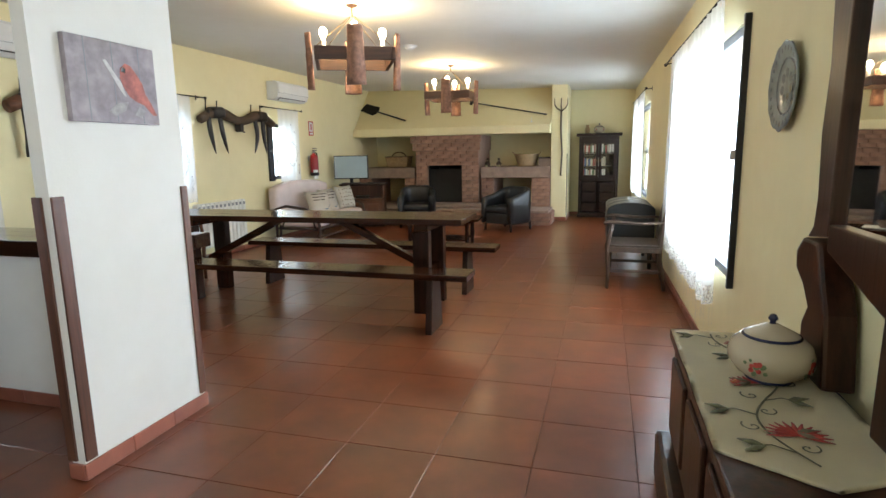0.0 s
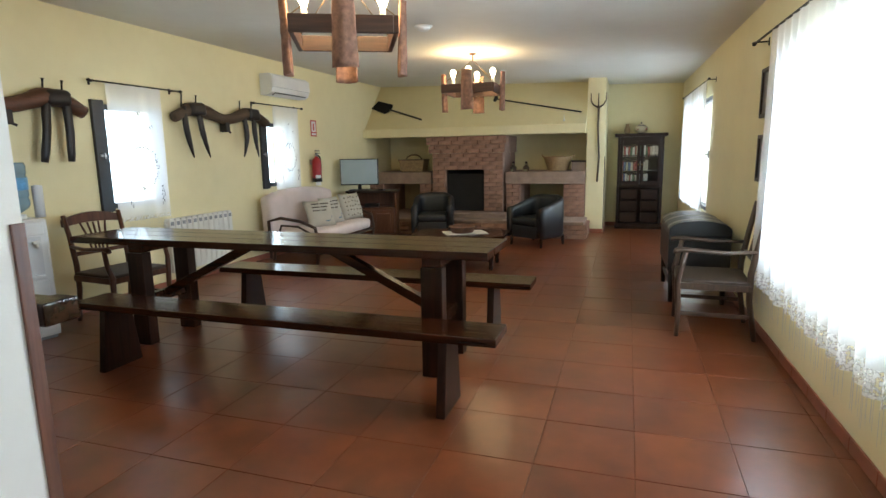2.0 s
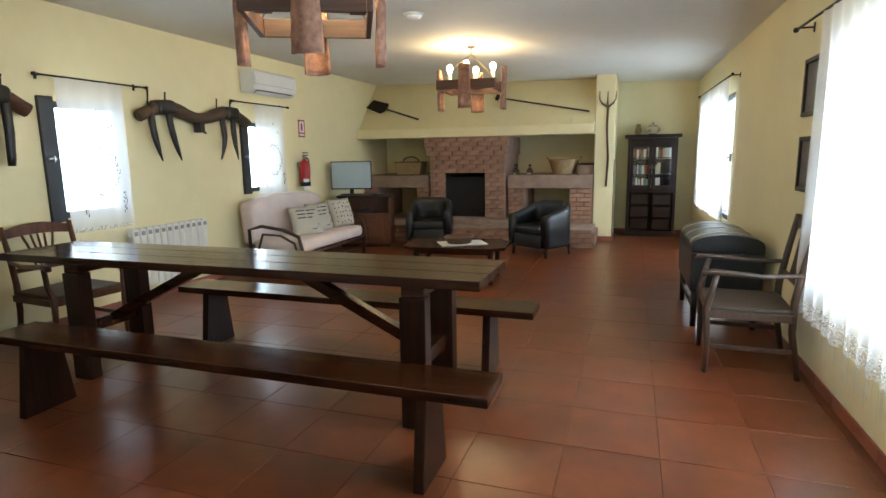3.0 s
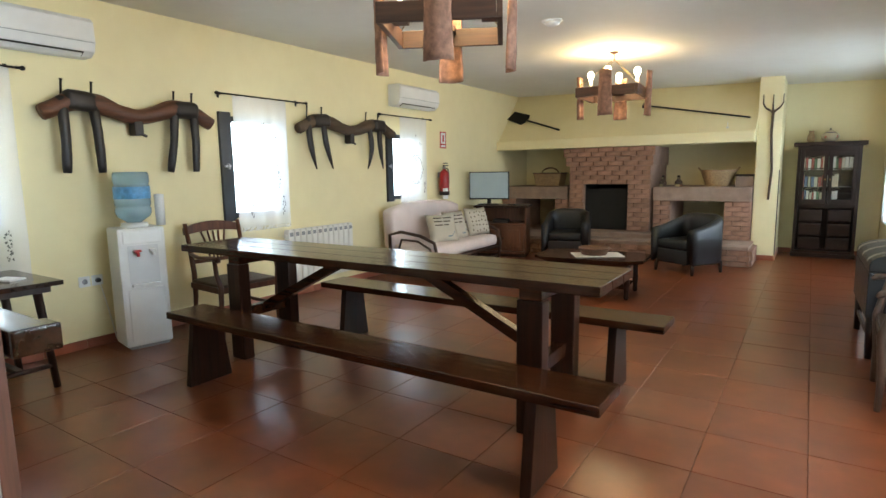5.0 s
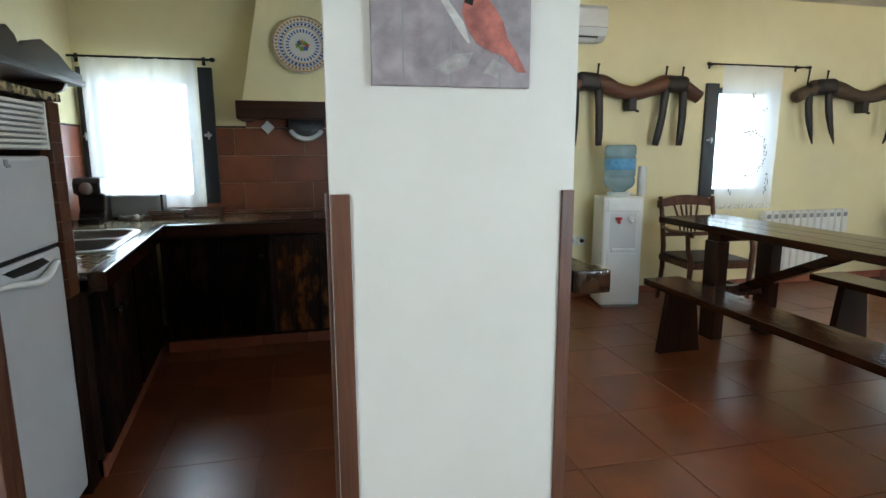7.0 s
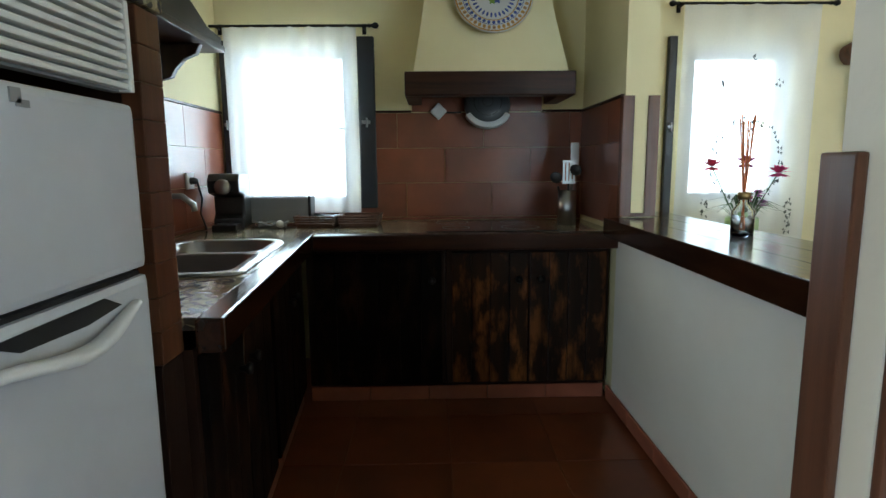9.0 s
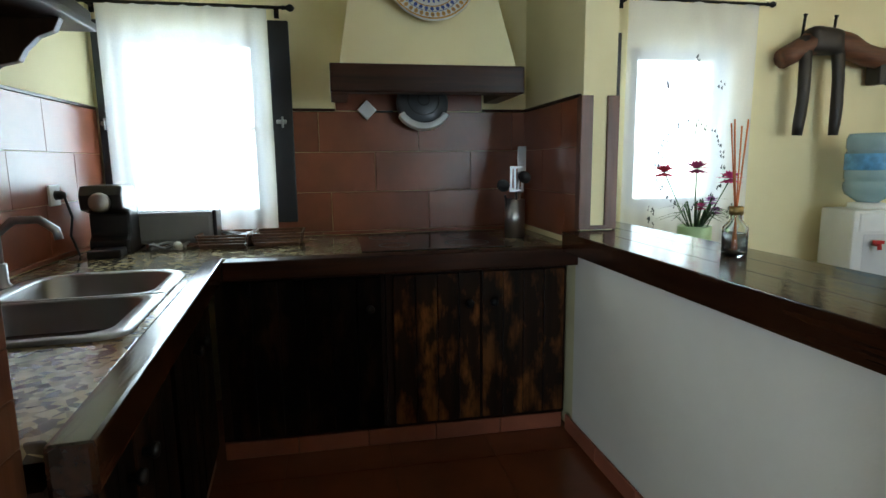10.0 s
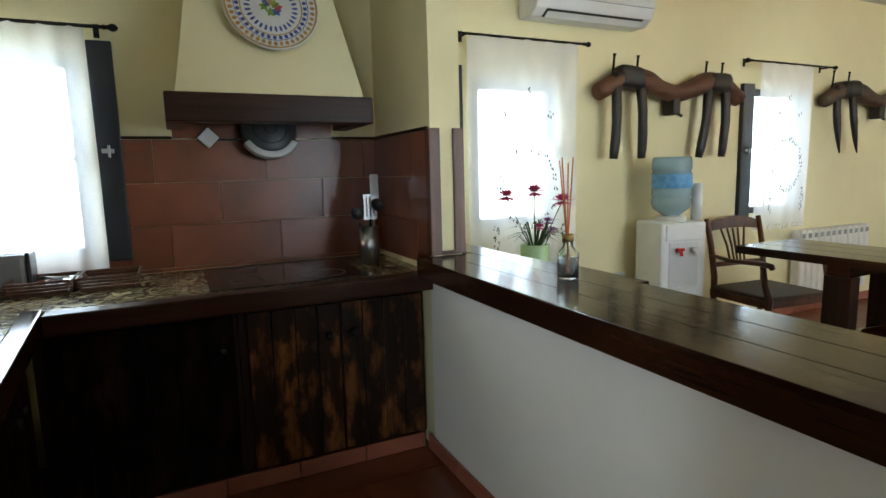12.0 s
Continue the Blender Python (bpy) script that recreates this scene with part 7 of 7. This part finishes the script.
def bloom(c, r, mat, seed):
    bm = bmesh.new()
    rnd = random.Random(seed)
    for ring, (n, rr, tl) in enumerate(((12, 0.9, -0.35), (14, 1.0, 0.1), (12, 0.85, 0.5), (9, 0.7, 0.95))):
        for k in range(n):
            a = 2 * math.pi * k / n + ring * 0.2 + rnd.uniform(-0.1, 0.1)
            d = Vector((math.cos(a) * math.cos(tl), math.sin(a) * math.cos(tl), math.sin(tl)))
            t = Vector((-math.sin(a), math.cos(a), 0))
            p = Vector(c)
            q = r * rr
            bm.faces.new([bm.verts.new(v) for v in (p, p + d * q * 0.6 + t * q * 0.24, p + d * q, p + d * q * 0.6 - t * q * 0.24)])
    return bm


for i, ((dx, dy, h), r, mt) in enumerate((((-0.02, -0.17, 0.475), 0.07, M_REDF), ((-0.05, 0.03, 0.49), 0.075, M_PURP), ((0.05, 0.15, 0.44), 0.072, M_PINK), ((0.05, 0.05, 0.33), 0.045, M_LILAC), ((0.06, 0.07, 0.28), 0.042, M_LILAC), ((0.03, 0.01, 0.30), 0.042, M_PURP))):
    part("stem", tube([(dx * 0.15, dy * 0.15, 0.18), (dx * 0.5, dy * 0.45, h * 0.6), (dx, dy, h)], 0.0028, 5), M_STEM, fl)
    part("flower", bloom((dx, dy, h), r, mt, i), mt, fl)
rnd = random.Random(12)
for i in range(26):
    a, ln = rnd.uniform(0, 6.28), rnd.uniform(0.10, 0.24)
    up = rnd.uniform(0.08, 0.17)
    p0, p1, p2 = Vector((0.02 * math.cos(a), 0.02 * math.sin(a), 0.18)), Vector((ln * 0.5 * math.cos(a), ln * 0.5 * math.sin(a), 0.18 + up)), Vector((ln * math.cos(a), ln * math.sin(a), 0.18 + up * rnd.uniform(0.5, 1.0)))
    part("leaf_blade", tube([p0, p1, p2], [0.004, 0.005, 0.001], 4, flat=0.3), M_STEM, fl)
df = thing("reed_diffuser", "clear glass bottle with orange reed sticks on the bar top", "reed diffuser", pose(-3.57, 2.53, 0.950))
part("bottle", lathe([(0, 0), (0.036, 0), (0.038, 0.01), (0.038, 0.09), (0.018, 0.115), (0.016, 0.15), (0.02, 0.155), (0.013, 0.155), (0.012, 0.115), (0.033, 0.088), (0.033, 0.008), (0, 0.006)], 24), M_GLASS, df)
part("stopper_ring", lathe([(0.0165, 0.13), (0.021, 0.131), (0.021, 0.155), (0.0165, 0.156)], 18), M_BRASS, df)
M_REED = plain("orange_reed", (0.55, 0.14, 0.04), 0.6, vary=0.15)
for k in range(7):
    a = k * 0.9
    part("reed_stick", tube([(0.008 * math.cos(a), 0.008 * math.sin(a), 0.012), (-0.024 * math.cos(a) - 0.01, -0.024 * math.sin(a), 0.40 + 0.01 * (k % 3))], 0.0024, 5), M_REED, df)

# refrigerator niche
rf = thing("refrigerator", "white two-door refrigerator with curved handles", "refrigerator", pose(-2.465, 0.50, 0))
part("body", box(-0.255, 0.255, -0.29, 0.30, 0.03, 1.325, 0.01), M_ENAMEL, rf)
for z0, z1, nm in ((0.06, 1.005, "lower_door"), (1.015, 1.325, "upper_door")):
    part(nm, box(-0.255, 0.255, 0.302, 0.375, z0, z1, 0.016), M_ENAMEL, rf)
wave = [(0.245 - 0.043 * k, 0.384 + 0.022 * math.sin(math.pi * k / 10), 0.952 - 0.018 * math.sin(math.pi * k / 10) + 0.008 * math.sin(math.pi * k / 4)) for k in range(11)]
part("handle", tube(wave, [0.010 + 0.009 * math.sin(math.pi * k / 10) for k in range(11)], 10, flat=0.6), M_PLASTIC, rf, "curved pale plastic handle")
part("handle_recess", prism([(-0.15, 0.965), (-0.05, 0.955), (0.10, 0.96), (0.16, 0.985), (-0.10, 0.988)], 0.002, Matrix.Translation((0, 0.3745, 0))), M_BLACKP, rf)
part("handle_shadow_gap", box(-0.22, 0.22, 0.32, 0.374, 1.006, 1.014), M_BLACKP, rf)
part("badge", merge(box(0.03, 0.055, 0.375, 0.378, 1.29, 1.30), box(0.045, 0.065, 0.375, 0.378, 1.295, 1.315)), M_GREY, rf, "small grey maker's badge")
for u in (-0.2, 0.15):
    for v in (-0.26, 0.2):
        part("foot", box(u, u + 0.05, v, v + 0.07, 0, 0.03), M_BLACKP, rf)
gr = thing("ventilation_grille", "white slatted ventilation grille above the refrigerator", "ventilation grille", pose(-2.465, 0.86, 1.345))
part("backing", box(-0.235, 0.235, -0.02, 0.0, 0.0, 0.160), M_GREY, gr)
for k in range(9):
    part("slat", box(-0.235, 0.235, 0.0, 0.02, 0.004 + k * 0.0175, 0.015 + k * 0.0175, 0.003), M_PLASTIC, gr)
part("end_cap", box(-0.25, -0.236, -0.02, 0.022, 0.0, 0.163, 0.003), M_PLASTIC, gr)
part("end_cap", box(0.236, 0.24, -0.02, 0.022, 0.0, 0.163, 0.003), M_PLASTIC, gr)
hs = thing("refrigerator_housing", "reddish wooden side panel and top board around the refrigerator", "housing")
nb = 10
for k in range(nb):
    part("panel_block", box(-2.845, -2.75, 0.835, 0.875, 0.80 + k * 0.0715, 0.8708 + k * 0.0715, 0.003), M_CHAIR, hs)
part("side_panel", box(-2.845, -2.75, KY + 0.004, 0.834, 0.0, 1.515), M_DARKW, hs)
part("lower_panel_edge", box(-2.845, -2.75, 0.835, 0.87, 0.0, 0.797, 0.003), M_DARKW, hs)
part("top_board", box(-2.845, PX0 - 0.003, KY + 0.004, 0.885, 1.517, 1.545, 0.004), M_GRANITE, hs)
cs = thing("carved_shelf", "dark carved wooden shelf with a scalloped crest on scroll brackets", "shelf")
part("shelf_board", box(-4.30, -2.20, KY + 0.003, 0.50, 1.722, 1.752, 0.006), M_DARKW_X, cs)
crest = [(-4.30, 1.752), (-4.30, 1.79), (-4.15, 1.80), (-4.0, 1.86), (-3.8, 1.90), (-3.62, 1.86), (-3.55, 1.83), (-3.52, 1.87), (-3.45, 1.90), (-3.38, 1.87), (-3.35, 1.83), (-3.2, 1.88), (-3.0, 1.91), (-2.8, 1.87), (-2.6, 1.82), (-2.2, 1.80), (-2.2, 1.752)]
part("crest", prism(crest, 0.025, Matrix.Translation((0, 0.46, 0)), 0.004), M_DARKW_X, cs)
for x in (-4.12, -3.15):
    part("scroll_bracket", prism([(KY + 0.003, 1.721), (0.47, 1.721), (0.45, 1.68), (0.40, 1.66), (0.36, 1.62), (0.34, 1.585), (0.28, 1.57), (0.24, 1.54), (0.22, 1.54), (KY + 0.003, 1.53)], 0.035, Matrix(((0, 1, 0, x), (1, 0, 0, 0), (0, 0, 1, 0), (0, 0, 0, 1))), 0.004), M_DARKW, cs)


# ---- skirting tiles ----
def skirting(p, q, inward, name="baseboard", h=0.075, w=0.30):
    """Tile skirting from p to q on the floor, its face turned to inward."""
    p, q = Vector((*p, 0)), Vector((*q, 0))
    d = (q - p).normalized()
    L = (q - p).length
    n = max(1, round(L / w))
    ob = thing(name, "terracotta tile skirting along the foot of the wall", "baseboard", kind="structure")
    nrm = Vector((*inward, 0)).normalized()
    shared = None
    for k in range(n):
        a, b = L * k / n + 0.0015, L * (k + 1) / n - 0.0015
        if shared is None:
            bm = box(0, b - a, 0.001, 0.013, 0.001, h, 0.003, 1)
            shared = bpy.data.meshes.new("skirting_tile")
            bm.to_mesh(shared)
            bm.free()
            shared.materials.append(M_SKIRT)
        o = new("skirting_tile", shared)
        o.parent = ob
        o.matrix_basis = Matrix((( d.x, nrm.x, 0, p.x + d.x * a), (d.y, nrm.y, 0, p.y + d.y * a), (0, 0, 1, 0), (0, 0, 0, 1)))
    return ob


skirting((XL, 2.52), (XL, 10.45), (1, 0))
skirting((rx(0.02), 0.02), (rx(YB), YB), (-1, -0.0194))
skirting((-0.69, YB), (0.54, YB), (0, -1))
skirting((PX1, 1.798), (PX1, 2.572), (1, 0))
skirting((PX1 + 0.001, 1.81), (PX0 - 0.013, 1.81), (0, -1))
skirting((PX0 - 0.013, 2.56), (PX1 + 0.001, 2.56), (0, 1))
skirting((PX0, 1.811), (PX0, 2.32), (-1, 0))
skirting((PX1, YS), (PX1, 0.932), (1, 0))
skirting((PX0 - 0.012, 0.92), (PX1 + 0.012, 0.92), (0, 1))
skirting((-4.37, 2.335), (PX0, 2.335), (0, -1))
skirting((XF - 0.012, 0.80), (XF - 0.012, 2.32), (1, 0))
ends = [RUN @ Vector((x, YF - 0.012, 0)) for x in (-4.37, -2.86)]
skirting(ends[0].xy, ends[1].xy, (-math.sin(radians(4.6)), math.cos(radians(4.6))))
skirting((-1.0, 11.26), (-0.70, 11.26), (0, -1))
skirting((-0.70, 11.25), (-0.70, YB), (1, 0))
skirting((-4.31, 2.465), (PX0, 2.465), (0, 1))

# ---- floor tiles ----
P0, GX, GY = 0.44, -1.12, 4.58
xs = [GX + P0 * k for k in range(-10, 6)]
ys = [GY + P0 * k for k in range(-16, 19)]
bm = box(0.0015, P0 - 0.0015, 0.0015, P0 - 0.0015, -0.006, 0.0, 0.0015, 1)
tile_mesh = bpy.data.meshes.new("floor_tile")
bm.to_mesh(tile_mesh)
bm.free()
tile_mesh.materials.append(M_FLOOR)
rest = bmesh.new()
count = 0
rnd = random.Random(21)
for x in xs:
    for y in ys:
        near = (-2.9 < x < 0.9 and 1.0 < y < 8.6) or (-4.6 < x < -2.2 and 0.6 < y < 6.3)
        dz = rnd.uniform(-0.0006, 0.0006)
        if near and count < 295:
            o = new("floor_tile", tile_mesh)
            o.parent = floor
            o.location = (x, y, dz)
            count += 1
        else:
            vs = [rest.verts.new((x + u, y + v, dz + w)) for w in (-0.006, 0.0) for u, v in ((0.0015, 0.0015), (P0 - 0.0015, 0.0015), (P0 - 0.0015, P0 - 0.0015), (0.0015, P0 - 0.0015))]
            rest.faces.new(vs[4:])
            for i in range(4):
                j = (i + 1) % 4
                rest.faces.new((vs[i], vs[j], vs[4 + j], vs[4 + i]))
tagged(part("far_floor_tiles", rest, M_FLOOR, floor), kind="stuff")
